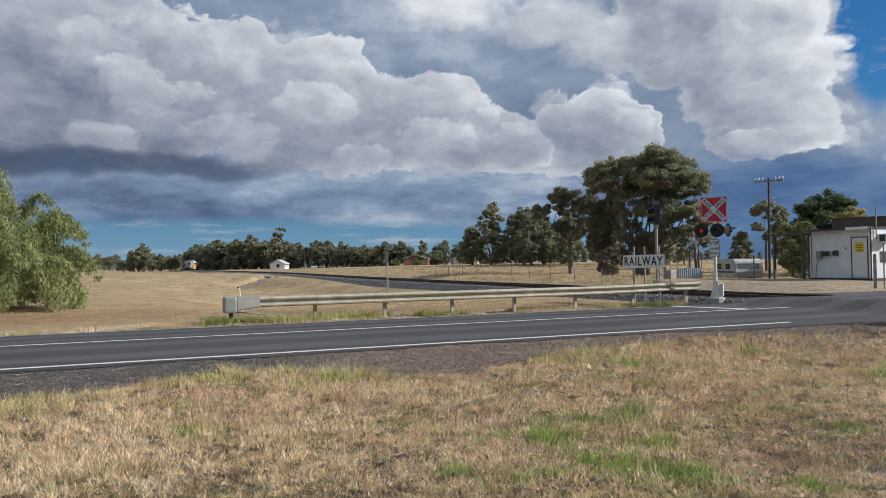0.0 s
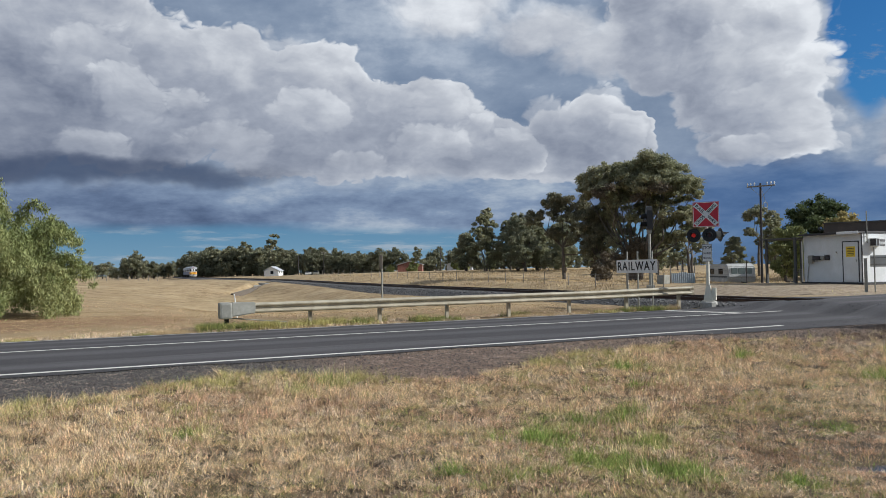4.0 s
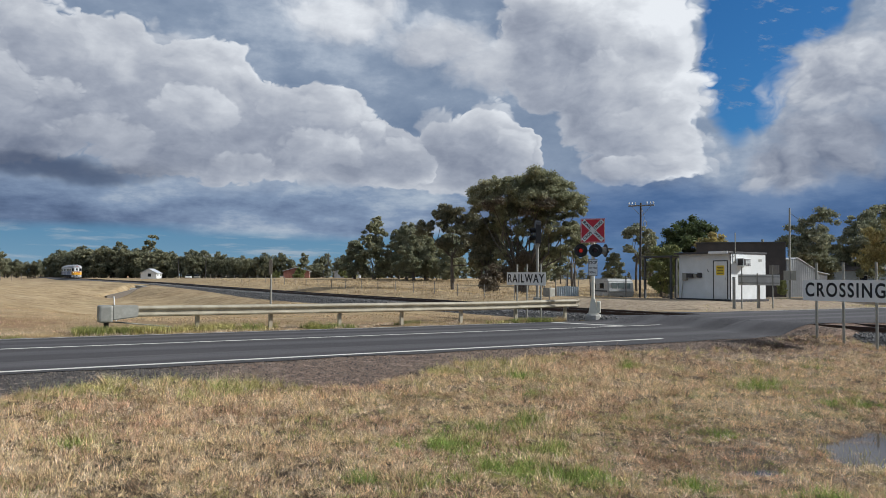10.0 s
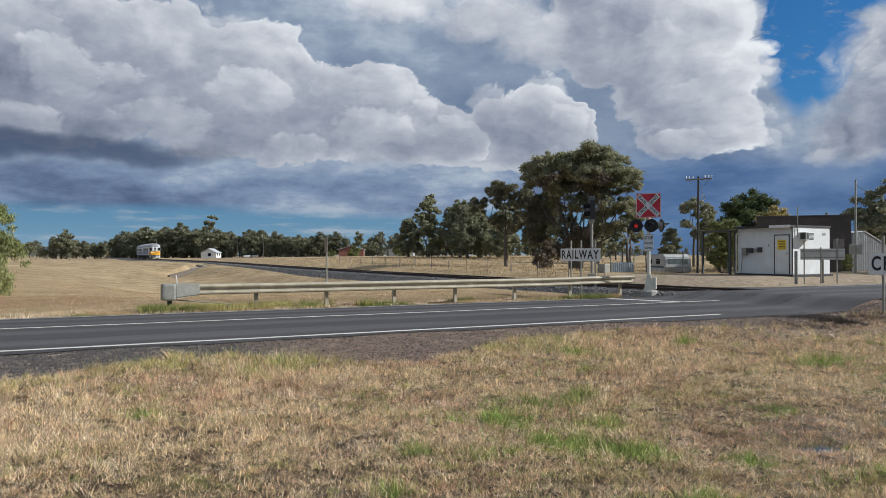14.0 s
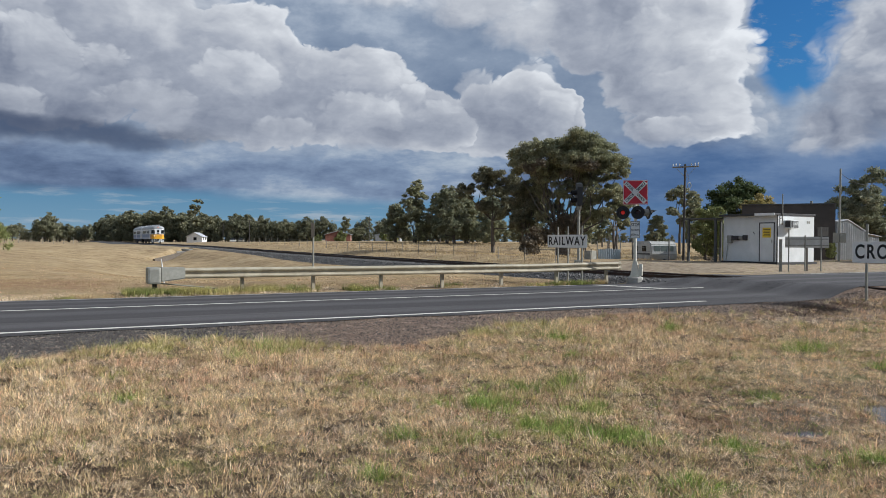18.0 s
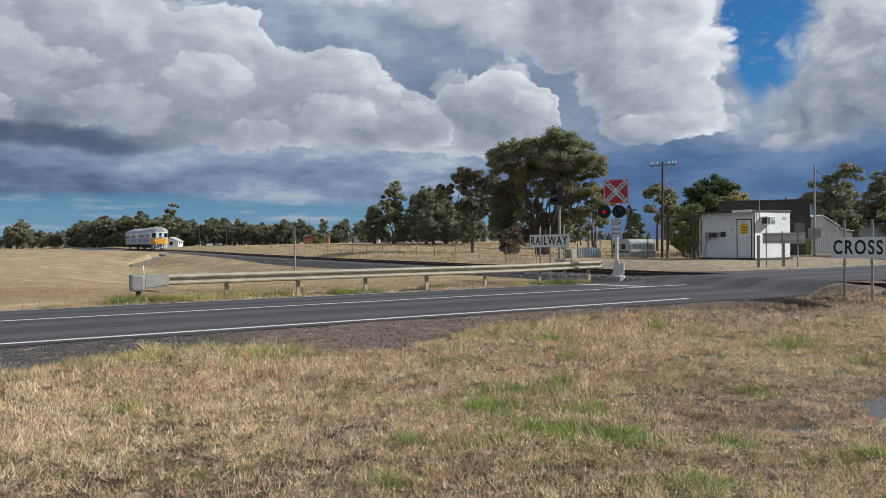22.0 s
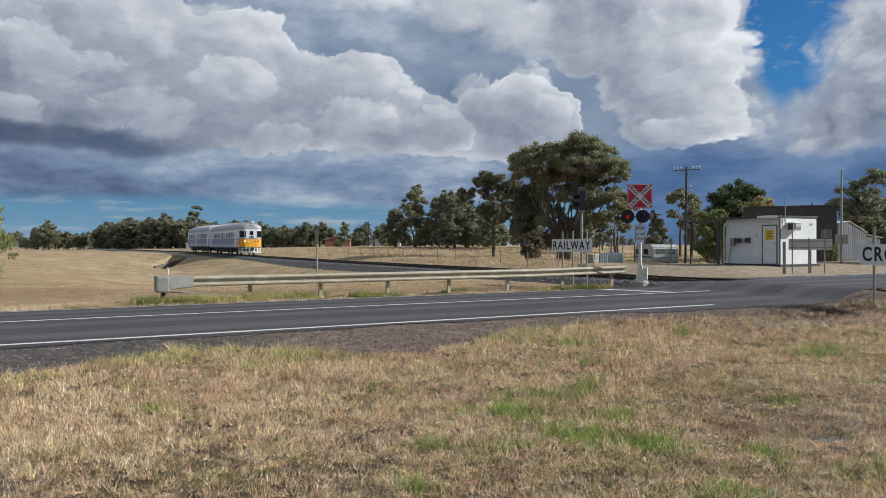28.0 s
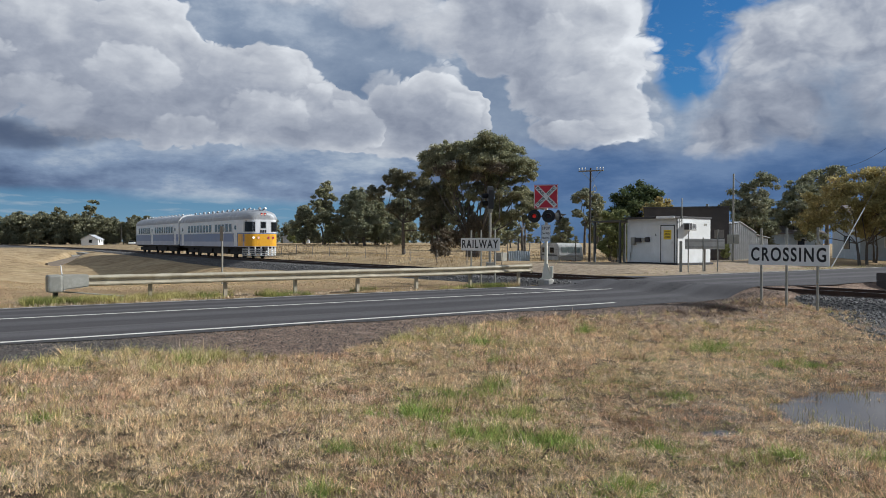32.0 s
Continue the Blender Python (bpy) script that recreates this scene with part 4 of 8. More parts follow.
        rows.append([bm.verts.new((x, y, 0.75 - 0.19)), bm.verts.new((x, y - 0.05, 0.75 - 0.09)), bm.verts.new((x, y, 0.75)), bm.verts.new((x, y - 0.05, 0.75 + 0.09)), bm.verts.new((x, y, 0.75 + 0.19))])
    for p, q in zip(rows, rows[1:]):
        for j in range(4):
            bm.faces.new((p[j], p[j + 1], q[j + 1], q[j]))
    bmesh.ops.solidify(bm, geom=bm.faces[:], thickness=0.006)
    part("end_wing", bm, M_RAILING, g)


def build_crossing_signal():
    base = 0.33
    s = thing("crossing_signal", 20.84, 22.46, 0, -50, "cream crossing mast with a red crossbuck board and red lamps", "crossing signal")
    s.matrix_basis = place(20.84, 22.46, -0.07, -50) @ Matrix.Scale(1.04, 4)
    bm = BM()
    tube(bm, (0, 0, base - 0.6), (0, 0, base + 0.02), 0.31, 0.31, n=10)
    tube(bm, (0, 0, base + 0.02), (0, 0, base + 0.07), 0.31, 0.27, n=10)
    part("concrete_footing", bm, M_CONCRETE, s)
    bm = BM()
    box(bm, -0.20, 0.20, -0.17, 0.17, base + 0.07, base + 0.11, 0.01)
    pts = [(0.16, base + 0.11), (0.145, base + 0.2), (0.078, base + 0.60), (0.07, base + 0.66)]
    rings = [[bm.verts.new((x * sx, x * sy * 0.8, z)) for sx, sy in ((-1, -1), (1, -1), (1, 1), (-1, 1))] for x, z in pts]
    for a, b in zip(rings, rings[1:]):
        for i in range(4):
            bm.faces.new((a[i], a[(i + 1) % 4], b[(i + 1) % 4], b[i]))
    bm.faces.new(rings[-1])
    part("mast_base", bm, M_CREAM, s)
    bm = BM()
    tube(bm, (0, 0, base + 0.6), (0, 0, 4.0), 0.062, n=16)
    part("mast", bm, M_CREAM, s, smooth=False)
    bm = BM()
    box(bm, -0.46, 0.46, -0.115, -0.10, 3.13, 4.05, 0.0)
    part("red_board", bm, M_RED, s, "square red target board")
    bm = BM()
    for sx, sz, dx, dz in ((-0.448, 3.142, 0.018, 0.896), (0.43, 3.142, 0.018, 0.896), (-0.43, 3.142, 0.86, 0.018), (-0.43, 4.02, 0.86, 0.018)):
        box(bm, sx, sx + dx, -0.119, -0.1155, sz, sz + dz)
    part("board_border", bm, M_SIGN_WHITE, s)
    for ang, words, nm in ((45, ("CROS", "SING"), "crossbuck_blade"), (-45, ("RAIL", "WAY"), "crossbuck_blade")):
        bm = BM()
        lift = 0.0 if ang > 0 else 0.004
        box(bm, -0.53, 0.53, -0.124 - lift, -0.119 - lift, -0.085, 0.085)
        for v in bm.verts:
            v.co = pose(0, 0, 3.59, 0, -ang, 0) @ v.co
        blade = part(nm, bm, M_SIGN_WHITE, s)
        for wd, dx in zip(words, (-0.285, 0.285)):
            tb = text_bm(wd, 0.15, 0.001, 1.0)
            xs = [q.co.x for q in tb.verts]
            for q in tb.verts:
                q.co.x = (q.co.x - (max(xs) + min(xs)) / 2) * 0.40 / (max(xs) - min(xs))
                q.co = pose(0, -0.1265 - lift, 3.59, 0, -ang, 0) @ pose(dx, 0, 0, 90, 0, 0) @ q.co
            part("lettering", tb, M_BLACK, blade)
    bm = BM()
    tube(bm, (-0.46, -0.02, 2.83), (0.62, -0.02, 2.83), 0.03, n=10)
    part("lamp_arm", bm, M_GALV, s)

    lens_dark = material("dark_red_lens", (0.05, 0.006, 0.006), 0.2, bump=0)
    lens_lit = glow("lit_red_lens", (0.85, 0.04, 0.03), 0.14)
    for x, y, turn, lit in ((-0.45, -0.10, 0, True), (0.10, -0.10, 0, False), (0.46, 0.08, 118, False)):
        bm = BM()
        tube(bm, (0, -0.005, 0), (0, 0.012, 0), 0.25, n=32)
        disc = part("lamp_unit", bm, M_BLACK, s, "black round lamp background")
        disc.matrix_basis = pose(x, y, 2.83, 0, 0, turn)
        bm = BM()
        tube(bm, (0, 0.012, 0), (0, 0.16, 0), 0.15, 0.13, n=20)
        part("housing", bm, M_BLACK if turn == 0 else M_GALV, disc)
        bm = BM()
        tube(bm, (0, -0.022, 0), (0, -0.006, 0), 0.075, n=24)
        part("lens", bm, lens_lit if lit else lens_dark, disc, "lit red lens" if lit else "unlit red lens")
        bm = BM()
        n = 18
        a = []
        for k in range(n + 1):
            t = radians(-35 + 250 * k / n)
            cx, cz = math.cos(t) * 0.125, math.sin(t) * 0.125
            reach = 0.10 + 0.22 * max(0.0, math.sin(t))
            a.append((bm.verts.new((cx, -0.005, cz)), bm.verts.new((cx * 0.97, -0.005 - reach, cz * 0.97 - reach * 0.12))))
        for p, q in zip(a, a[1:]):
            bm.faces.new((p[0], q[0], q[1], p[1]))
        bmesh.ops.solidify(bm, geom=bm.faces[:], thickness=0.006)
        part("hood", bm, M_BLACK, disc)
    bm = BM()
    box(bm, -0.175, 0.175, -0.085, -0.075, 1.86, 2.50, 0.0)
    plate = part("stop_sign", bm, M_SIGN_WHITE, s, "white stop on red signal plate")
    bm = BM()
    for sx, sz, dx, dz in ((-0.17, 1.865, 0.012, 0.63), (0.158, 1.865, 0.012, 0.63), (-0.158, 1.865, 0.316, 0.012), (-0.158, 2.483, 0.316, 0.012)):
        box(bm, sx, sx + dx, -0.0885, -0.0855, sz, sz + dz)
    part("border", bm, M_BLACK, plate)
    for wd, z, size in (("STOP", 2.36, 0.155), ("ON RED", 2.16, 0.10), ("SIGNAL", 1.99, 0.10)):
        tb = text_bm(wd, size, 0.001, 0.82)
        for v in tb.verts:
            v.co = upright(0, -0.087, z) @ v.co
        part("lettering", tb, M_BLACK, plate)
    bm = BM()
    box(bm, 0.14, 0.27, -0.10, 0.10, base + 0.11, base + 0.56, 0.015)
    part("junction_box", bm, M_CREAM, s)


def build_word_sign(word, w, v0, v1, z0, z1, posts, post_top, turn, label, squash):
    """A white board with black capitals, its left end at v1 as seen from the road's start."""
    mid = (v0 + v1) / 2
    s = thing("railway_sign" if word == "RAILWAY" else "crossing_sign", w, mid, 0, -90 + turn, label, "sign", "railway crossing word signs")
    half = (v1 - v0) / 2
    bm = BM()
    box(bm, -half, half, -0.06, -0.052, z0, z1)
    board = part("board", bm, M_SIGN_WHITE, s)
    tb = text_bm(word, (z1 - z0) * 0.92, 0.002, squash, 1.22)
    xs = [v.co.x for v in tb.verts]
    k = (2 * half * 0.93) / (max(xs) - min(xs))
    for v in tb.verts:
        v.co.x = (v.co.x - (max(xs) + min(xs)) / 2) * k
        v.co = upright(0, -0.062, (z0 + z1) / 2 - 0.005) @ v.co
    part("lettering", tb, M_BLACK, board, "black capitals")
    bm = BM()
    box(bm, -half + 0.03, half - 0.03, -0.051, -0.02, z0 + 0.08, z0 + 0.12)
    box(bm, -half + 0.03, half - 0.03, -0.051, -0.02, z1 - 0.12, z1 - 0.08)
    part("stiffener", bm, M_GALV, board)
    for x in posts:
        m = s.matrix_basis @ Vector((x, 0, 0))
        q = place(0, 0, 0).inverted() @ m
        base = float(land_z(q.x, q.y))
        bm = BM()
        tube(bm, (x, 0.02, base - 0.3), (x, 0.02, post_top), 0.035, n=12)
        part("post", bm, M_GALV, s)


build_guardrail()
build_crossing_signal()
build_word_sign("RAILWAY", 19.8, 24.06, 26.71, 1.46, 2.0, (-0.69, 0.0, 0.92), 2.35, 0, "white board reading RAILWAY in black capitals on steel posts", 0.8)
build_word_sign("CROSSING", 19.5, 10.2, 12.55, 1.2, 1.77, (-0.82, -0.06, 0.82), 2.24, 0, "white board reading CROSSING in black capitals on three steel posts", 0.8)


# ---- the railmotor ----
M_SILVER = material("silver_roof_paint", (0.42, 0.425, 0.435), 0.5, 0.2, tones=((0.33, 0.335, 0.345), (0.48, 0.485, 0.49)), scale=1.2, fine=25, bump=0.05, contrast=0.2)
M_CARWHITE = material("coach_white", (0.76, 0.76, 0.77), 0.35, tones=((0.68, 0.68, 0.69), (0.80, 0.80, 0.80)), scale=0.8, fine=20, bump=0.03, contrast=0.12, coat=0.2)
M_CARBLUE = material("coach_blue", (0.15, 0.20, 0.37), 0.35, tones=((0.13, 0.18, 0.33), (0.17, 0.225, 0.40)), scale=0.8, fine=20, bump=0.03, contrast=0.15, coat=0.2)
# coach blue paled for the lowest band: reflected light put into the colour
M_CARREFLECT = material("coach_blue_reflecting", (0.36, 0.40, 0.52), 0.35, tones=((0.30, 0.34, 0.46), (0.40, 0.44, 0.55)), scale=0.8, fine=20, bump=0.03, contrast=0.15, coat=0.2)
M_YELLOW = material("warning_yellow", (0.80, 0.40, 0.02), 0.4, tones=((0.74, 0.36, 0.02), (0.84, 0.44, 0.03)), scale=2, fine=25, bump=0.03, contrast=0.12)
M_UNDER = material("underframe_grime", (0.035, 0.032, 0.03), 0.85, scale=3, fine=30, bump=0.3)
M_GLASS = material("dark_window_glass", (0.012, 0.013, 0.015), 0.12, bump=0, contrast=0.1, spec=0.4)
# uneven pale tones in the pane colour stand for mirrored sky
M_PANE = material("side_glass_sky_tones", (0.13, 0.14, 0.155), 0.12, tones=((0.05, 0.055, 0.06), (0.24, 0.25, 0.27)), scale=0.45, fine=8, bump=0, contrast=0.2, spec=0.5)
WHEELS = []
CAR_LEN, HALF, EAVE, TOP, BOW = 18.6, 1.42, 3.18, 4.02, 1.0


def rings_mesh(rings, cap=True):
    bm = BM()
    vr = [[bm.verts.new(p) for p in r] for r in rings]
    n = len(rings[0])
    for a, b in zip(vr, vr[1:]):
        for i in range(n):
            bm.faces.new((a[i], a[(i + 1) % n], b[(i + 1) % n], b[i]))
    if cap:
        bm.faces.new(vr[0][::-1])
        bm.faces.new(vr[-1])
    return bm


def nose(x, cab):
    """Half width at x: the cab end is bowed, the other end square."""
    if not cab:
        return HALF
    d = max(0.0, min(1.0, -x / BOW))
    return HALF * (0.42 + 0.58 * math.sqrt(d * (2 - d)))


def stations(cab, rear):
    xs = [0, -0.03, -0.08, -0.15, -0.25, -0.38, -0.55, -0.75, -1.0] if cab else [0]
    xs += [-3, -8, -13]
    xs += [-CAR_LEN + d for d in (1.0, 0.75, 0.55, 0.38, 0.25, 0.15, 0.08, 0.03, 0)] if rear else [-CAR_LEN]
    return xs


def half_at(x, cab, rear):
    h = nose(x, cab)
    return min(h, nose(-(x + CAR_LEN), True)) if rear else h


def build_car(name, x_off, cab, rear, doors, panes, label):
    car = new(name)
    xs = stations(cab, rear)

    def band(nm, z0, z1, mat, grow=0.0, x_from=0.0, lab=""):
        rings = []
        for x in xs:
            h = half_at(x, cab, rear) + grow
            rings.append([(x, -h, z0), (x, h, z0), (x, h, z1), (x, -h, z1)])
        return part(nm, rings_mesh(rings), mat, car, lab)

    band("lower_body", 0.98, 1.40, M_CARREFLECT, 0.002, lab="blue lower side, paled for the light it reflects")
    band("blue_band", 1.40, 2.08, M_CARBLUE, 0.003, lab="grey-blue waist band")
    band("upper_body", 2.08, EAVE, M_CARWHITE)
    # arched roof with domed cab end
    rings = []
    for x in xs:
        h = half_at(x, cab, rear) + 0.03
        d = min(-x if cab else 9, (x + CAR_LEN) if rear else 9)
        rise = (TOP - EAVE) * (0.55 + 0.45 * math.sqrt(max(0.0, 1 - (1 - min(1, d / 1.3)) ** 2)))
        rings.append([(x, h * math.cos(math.pi * k / 14), EAVE + rise * math.sin(math.pi * k / 14) ** 0.8) for k in range(15)])
    part("roof", rings_mesh(rings), M_SILVER, car, "silver arched roof", smooth=False)
    # roof ventilators
    bm = BM()
    tube(bm, (0, 0, 0), (0, 0, 0.10), 0.05, n=8)
    tube(bm, (0, 0, 0.10), (0, 0, 0.20), 0.13, 0.10, n=10)
    vent = mesh_of("roof_vent", bm, M_SILVER)
    x = -1.9
    while x > -CAR_LEN + 0.8:
        for y, z in ((0.42, TOP - 0.05), (-0.42, TOP - 0.05)):
            ob = new("roof_vent", vent)
            ob.parent = car
            ob.matrix_basis = pose(x, y, z)
        x -= 1.35
    for side in (-1, 1):
        y = side * HALF
        for x0, x1 in panes:
            bm = BM()
            box(bm, x0, x1, min(y, y + side * 0.012), max(y, y + side * 0.012), 2.20, 2.88)
            fr = part("window_frame", bm, M_SILVER, car)
            bm = BM()
            box(bm, x0 + 0.03, x1 - 0.03, min(y + side * 0.012, y + side * 0.018), max(y + side * 0.012, y + side * 0.018), 2.235, 2.845)
            part("pane", bm, M_PANE, fr)
        for xd in doors:
            bm = BM()
            box(bm, xd - 0.36, xd + 0.36, min(y, y + side * 0.02), max(y, y + side * 0.02), 1.05, 3.05, 0.0)
            dr = part("door", bm, M_CARWHITE, car, "white side door with an oval window")
            bm = BM()
            tube(bm, (xd, y + side * 0.02, 2.55), (xd, y + side * 0.026, 2.55), 0.2, n=18)
            part("door_window", bm, M_PANE, dr)
            bm = BM()
            tube(bm, (xd - 0.48, y + side * 0.05, 1.3), (xd - 0.48, y + side * 0.05, 2.5), 0.018, n=6)
            part("handrail", bm, M_SILVER, dr)
        bm = BM()
        box(bm, -CAR_LEN + 0.1, -0.7, min(y, y + side * 0.018), max(y, y + side * 0.018), 2.10, 2.13)
        part("belt_rail", bm, M_SILVER, car)
    # underframe, bogies, boxes
    bm = BM()
    box(bm, -CAR_LEN + 0.3, -0.45, -1.15, 1.15, 0.78, 1.0)
    part("underframe", bm, M_UNDER, car)
    for xb in (-3.2, -CAR_LEN + 3.2):
        bm = BM()
        box(bm, xb - 1.65, xb + 1.65, -1.06, -0.90, 0.36, 0.74, 0.03)
        box(bm, xb - 1.65, xb + 1.65, 0.90, 1.06, 0.36, 0.74, 0.03)
        box(bm, xb - 0.5, xb + 0.5, -1.12, 1.12, 0.62, 0.95, 0.02)
        box(bm, xb - 0.25, xb + 0.25, -1.02, 1.02, 0.50, 0.80, 0.03)
        bogie = part("bogie", bm, M_UNDER, car)
        for xw in (xb - 1.05, xb + 1.05):
            for sy in (-0.755, 0.755):
                bm = BM()
                tube(bm, (0, sy - 0.06, 0), (0, sy + 0.06, 0), 0.44, n=24)
                tube(bm, (0, sy - 0.085, 0), (0, sy + 0.085, 0), 0.12, n=12)
                WHEELS.append((part("wheel", bm, M_UNDER, bogie, at=pose(xw, 0, 0.44)), xw))
    for x0, x1, d in ((-6.9, -5.2, 1.15), (-9.2, -7.0, 1.1), (-11.2, -9.4, 1.18), (-13.4, -11.3, 1.1)):
        bm = BM()
        box(bm, x0, x1, -d, d, 0.36, 0.85, 0.04)
        part("equipment_box", bm, M_UNDER, car)
    return car


def build_front(car):
    def face_x(y):
        """The bowed end: how far the skin lies behind the tip."""
        for k in range(101):
            x = -k * 0.01 * BOW
            if nose(x, True) >= abs(y):
                return x
        return -BOW
    def bowed(nm, y0, y1, z0, z1, proud, mat, lab="", parent=None):
        n = max(4, int((y1 - y0) / 0.05) + 1)
        ys = [y0 + (y1 - y0) * k / n for k in range(n + 1)]
        bm = BM()
        rows = []
        for y in ys:
            x = face_x(y)
            rows.append([bm.verts.new((x + proud, y, z0)), bm.verts.new((x + proud, y, z1)), bm.verts.new((x - 0.03, y, z1)), bm.verts.new((x - 0.03, y, z0))])
        for a, b in zip(rows, rows[1:]):
            for i in range(4):
                bm.faces.new((a[i], b[i], b[(i + 1) % 4], a[(i + 1) % 4]))
        bm.faces.new(rows[0])
        bm.faces.new(rows[-1][::-1])
        return part(nm, bm, mat, parent or car, lab)
    bowed("yellow_end_panel", -1.415, 1.415, 1.02, 2.02, 0.012, M_YELLOW, "orange-yellow warning panel")
    for y0, y1, z0, z1, nm in ((-1.385, -0.66, 2.16, 3.02, "windscreen"), (0.62, 1.36, 2.16, 3.02, "windscreen"), (-0.25, 0.25, 2.45, 3.02, "door_window")):
        fr = bowed(nm, y0, y1, z0, z1, 0.016, M_SILVER)
        bowed("glass", y0 + 0.05, y1 - 0.05, z0 + 0.05, z1 - 0.05, 0.022, M_GLASS, "", fr)
    for side in (-1, 1):
        bm = BM()
        box(bm, -1.9, -BOW - 0.02, min(side * 1.40, side * 1.432), max(side * 1.40, side * 1.432), 1.02, 2.02)
        part("yellow_side_panel", bm, M_YELLOW, car, "orange-yellow warning panel")
    bowed("end_door", -0.36, 0.36, 1.06, 2.02, 0.03, M_YELLOW)
    lamp_on = glow("headlamp_glow", (1.0, 0.85, 0.65), 1.2)
    lamp_warm = glow("marker_glow", (0.9, 0.45, 0.3), 0.3)
    bm = BM()
    box(bm, -0.55, -0.02, -0.30, 0.30, 3.42, 3.76, 0.08)
    hb = part("headlight_box", bm, M_SILVER, car)
    bm = BM()
    box(bm, -0.05, -0.012, -0.27, 0.27, 3.46, 3.72, 0.012)
    part("lamp_plate", bm, M_BLACK, hb)
    for y in (-0.13, 0.13):
        bm = BM()
        tube(bm, (-0.03, y, 3.59), (0.0, y, 3.59), 0.10, n=16)
        part("headlight", bm, M_RED, hb, "round red-rimmed headlight")
        bm = BM()
        tube(bm, (0.0, y, 3.59), (0.006, y, 3.59), 0.055, n=14)
        part("lens", bm, lamp_warm, hb)
    for y in (-0.82, -0.42, 0.82, 0.42):
        bm = BM()
        x = face_x(y)
        tube(bm, (x - 0.02, y, 1.72), (x + 0.05, y, 1.72), 0.11, n=16)
        hl = part("marker_light", bm, M_SILVER, car)
        bm = BM()
        tube(bm, (x + 0.05, y, 1.72), (x + 0.056, y, 1.72), 0.085, n=16)
        part("lens", bm, lamp_on if y < -0.6 else (lamp_warm if y < 0 else M_RED), hl)
    # number panel: plain dark bars
    bm = BM()
    for k in range(3):
        box(bm, -0.02, 0.022, -0.27 + k * 0.19, -0.14 + k * 0.19, 2.12, 2.36)
    part("number_bars", bm, M_BLACK, car, "dark bars in place of a number")
    # white pilot bars
    for z in (0.32, 0.48, 0.64, 0.80):
        bm = BM()
        pipe(bm, [(-1.0, -1.38, z), (-0.25, -1.15, z), (0.28, -0.5, z), (0.36, 0, z), (0.28, 0.5, z), (-0.25, 1.15, z), (-1.0, 1.38, z)], [0.035] * 7, n=6)
        part("pilot_bar", bm, M_WHITE, car)
    for y in (-1.1, -0.7, -0.3, 0.3, 0.7, 1.1):
        bm = BM()
        x = 0.36 - 0.52 * abs(y) ** 1.8
        box(bm, x - 0.05, x + 0.0, y - 0.04, y + 0.04, 0.25, 1.0)
        part("pilot_upright", bm, M_WHITE, car)
    bm = BM()
    box(bm, 0.0, 0.55, -0.14, 0.14, 0.72, 0.98, 0.03)
    part("coupler", bm, M_UNDER, car)
    bm = BM()
    for y in (-0.25, 0.25):
        tube(bm, (-0.5, y * 0.6, 3.98), (-0.15, y, 4.10), 0.05, 0.10, n=10)
    part("air_horn", bm, M_SILVER, car)
    for y in (-1.25, 1.25):
        bm = BM()
        box(bm, -0.52, -0.40, y - 0.05, y + 0.05, 2.95, 3.1, 0.01)
        part("marker_lamp", bm, M_BLACK, car)


def build_train():
    front = build_car("railmotor", 0, True, False, (-2.5, -CAR_LEN + 1.0), [(-4.1 - 0.92 * k, -3.45 - 0.92 * k) for k in range(5)] + [(-9.4 - 0.92 * k, -8.75 - 0.92 * k) for k in range(8)], "")
    tagged(front, "leading railmotor coach, silver roof, white and blue sides, yellow front", "train", "two-car railmotor")
    build_front(front)
    trailer = build_car("railmotor_trailer", 0, False, True, (-1.0, -10.2), [(-2.6 - 0.92 * k, -1.95 - 0.92 * k) for k in range(8)] + [(-11.9 - 0.92 * k, -11.25 - 0.92 * k) for k in range(6)], "")
    tagged(trailer, "trailing railmotor coach with silver roof and white and blue sides", "train", "two-car railmotor")
    # white gangway hoop between the coaches
    bm = BM()
    pts = [(0.22, -1.36, 1.1)] + [(0.22, -1.38 * math.cos(math.pi * k / 12), EAVE + 0.80 * math.sin(math.pi * k / 12) ** 0.8) for k in range(13)] + [(0.22, 1.36, 1.1)]
    pipe(bm, pts, [0.10] * len(pts), n=8)
    part("gangway_hoop", bm, M_WHITE, trailer, "pale hoop at the coach end")
    bm = BM()
    box(bm, 0.0, 0.75, -0.5, 0.5, 1.0, 3.1)
    part("gangway", bm, M_UNDER, trailer)
    return front, trailer


TRAIN = build_train()


# ---- buildings and posts on the town side ----
M_HUT = material("hut_wall_paint", (0.72, 0.72, 0.70), 0.6, tones=((0.66, 0.66, 0.63), (0.75, 0.75, 0.73)), scale=1.0, fine=18, bump=0.04, contrast=0.1)
M_TRIMDARK = material("dark_trim", (0.045, 0.04, 0.04), 0.6, scale=3, fine=30, bump=0.05)
M_SIGNYELLOW = material("yellow_notice", (0.78, 0.55, 0.03), 0.5, scale=4, fine=30, bump=0.02, contrast=0.1)
M_IRON = material("corrugated_iron", (0.60, 0.61, 0.62), 0.45, 0.15, tones=((0.50, 0.51, 0.52), (0.66, 0.66, 0.66)), scale=0.8, fine=20, bump=0.05, contrast=0.15)
M_BROWNWALL = material("brown_sheet_wall", (0.075, 0.062, 0.055), 0.7, tones=((0.06, 0.05, 0.045), (0.09, 0.075, 0.065)), scale=0.6, fine=15, bump=0.05, contrast=0.15)
M_RUSTROOF = material("rusted_roof", (0.17, 0.12, 0.10), 0.8, tones=((0.22, 0.20, 0.19), (0.11, 0.065, 0.05)), scale=1.3, fine=12, bump=0.15, stretch=(3, 0.8, 1))
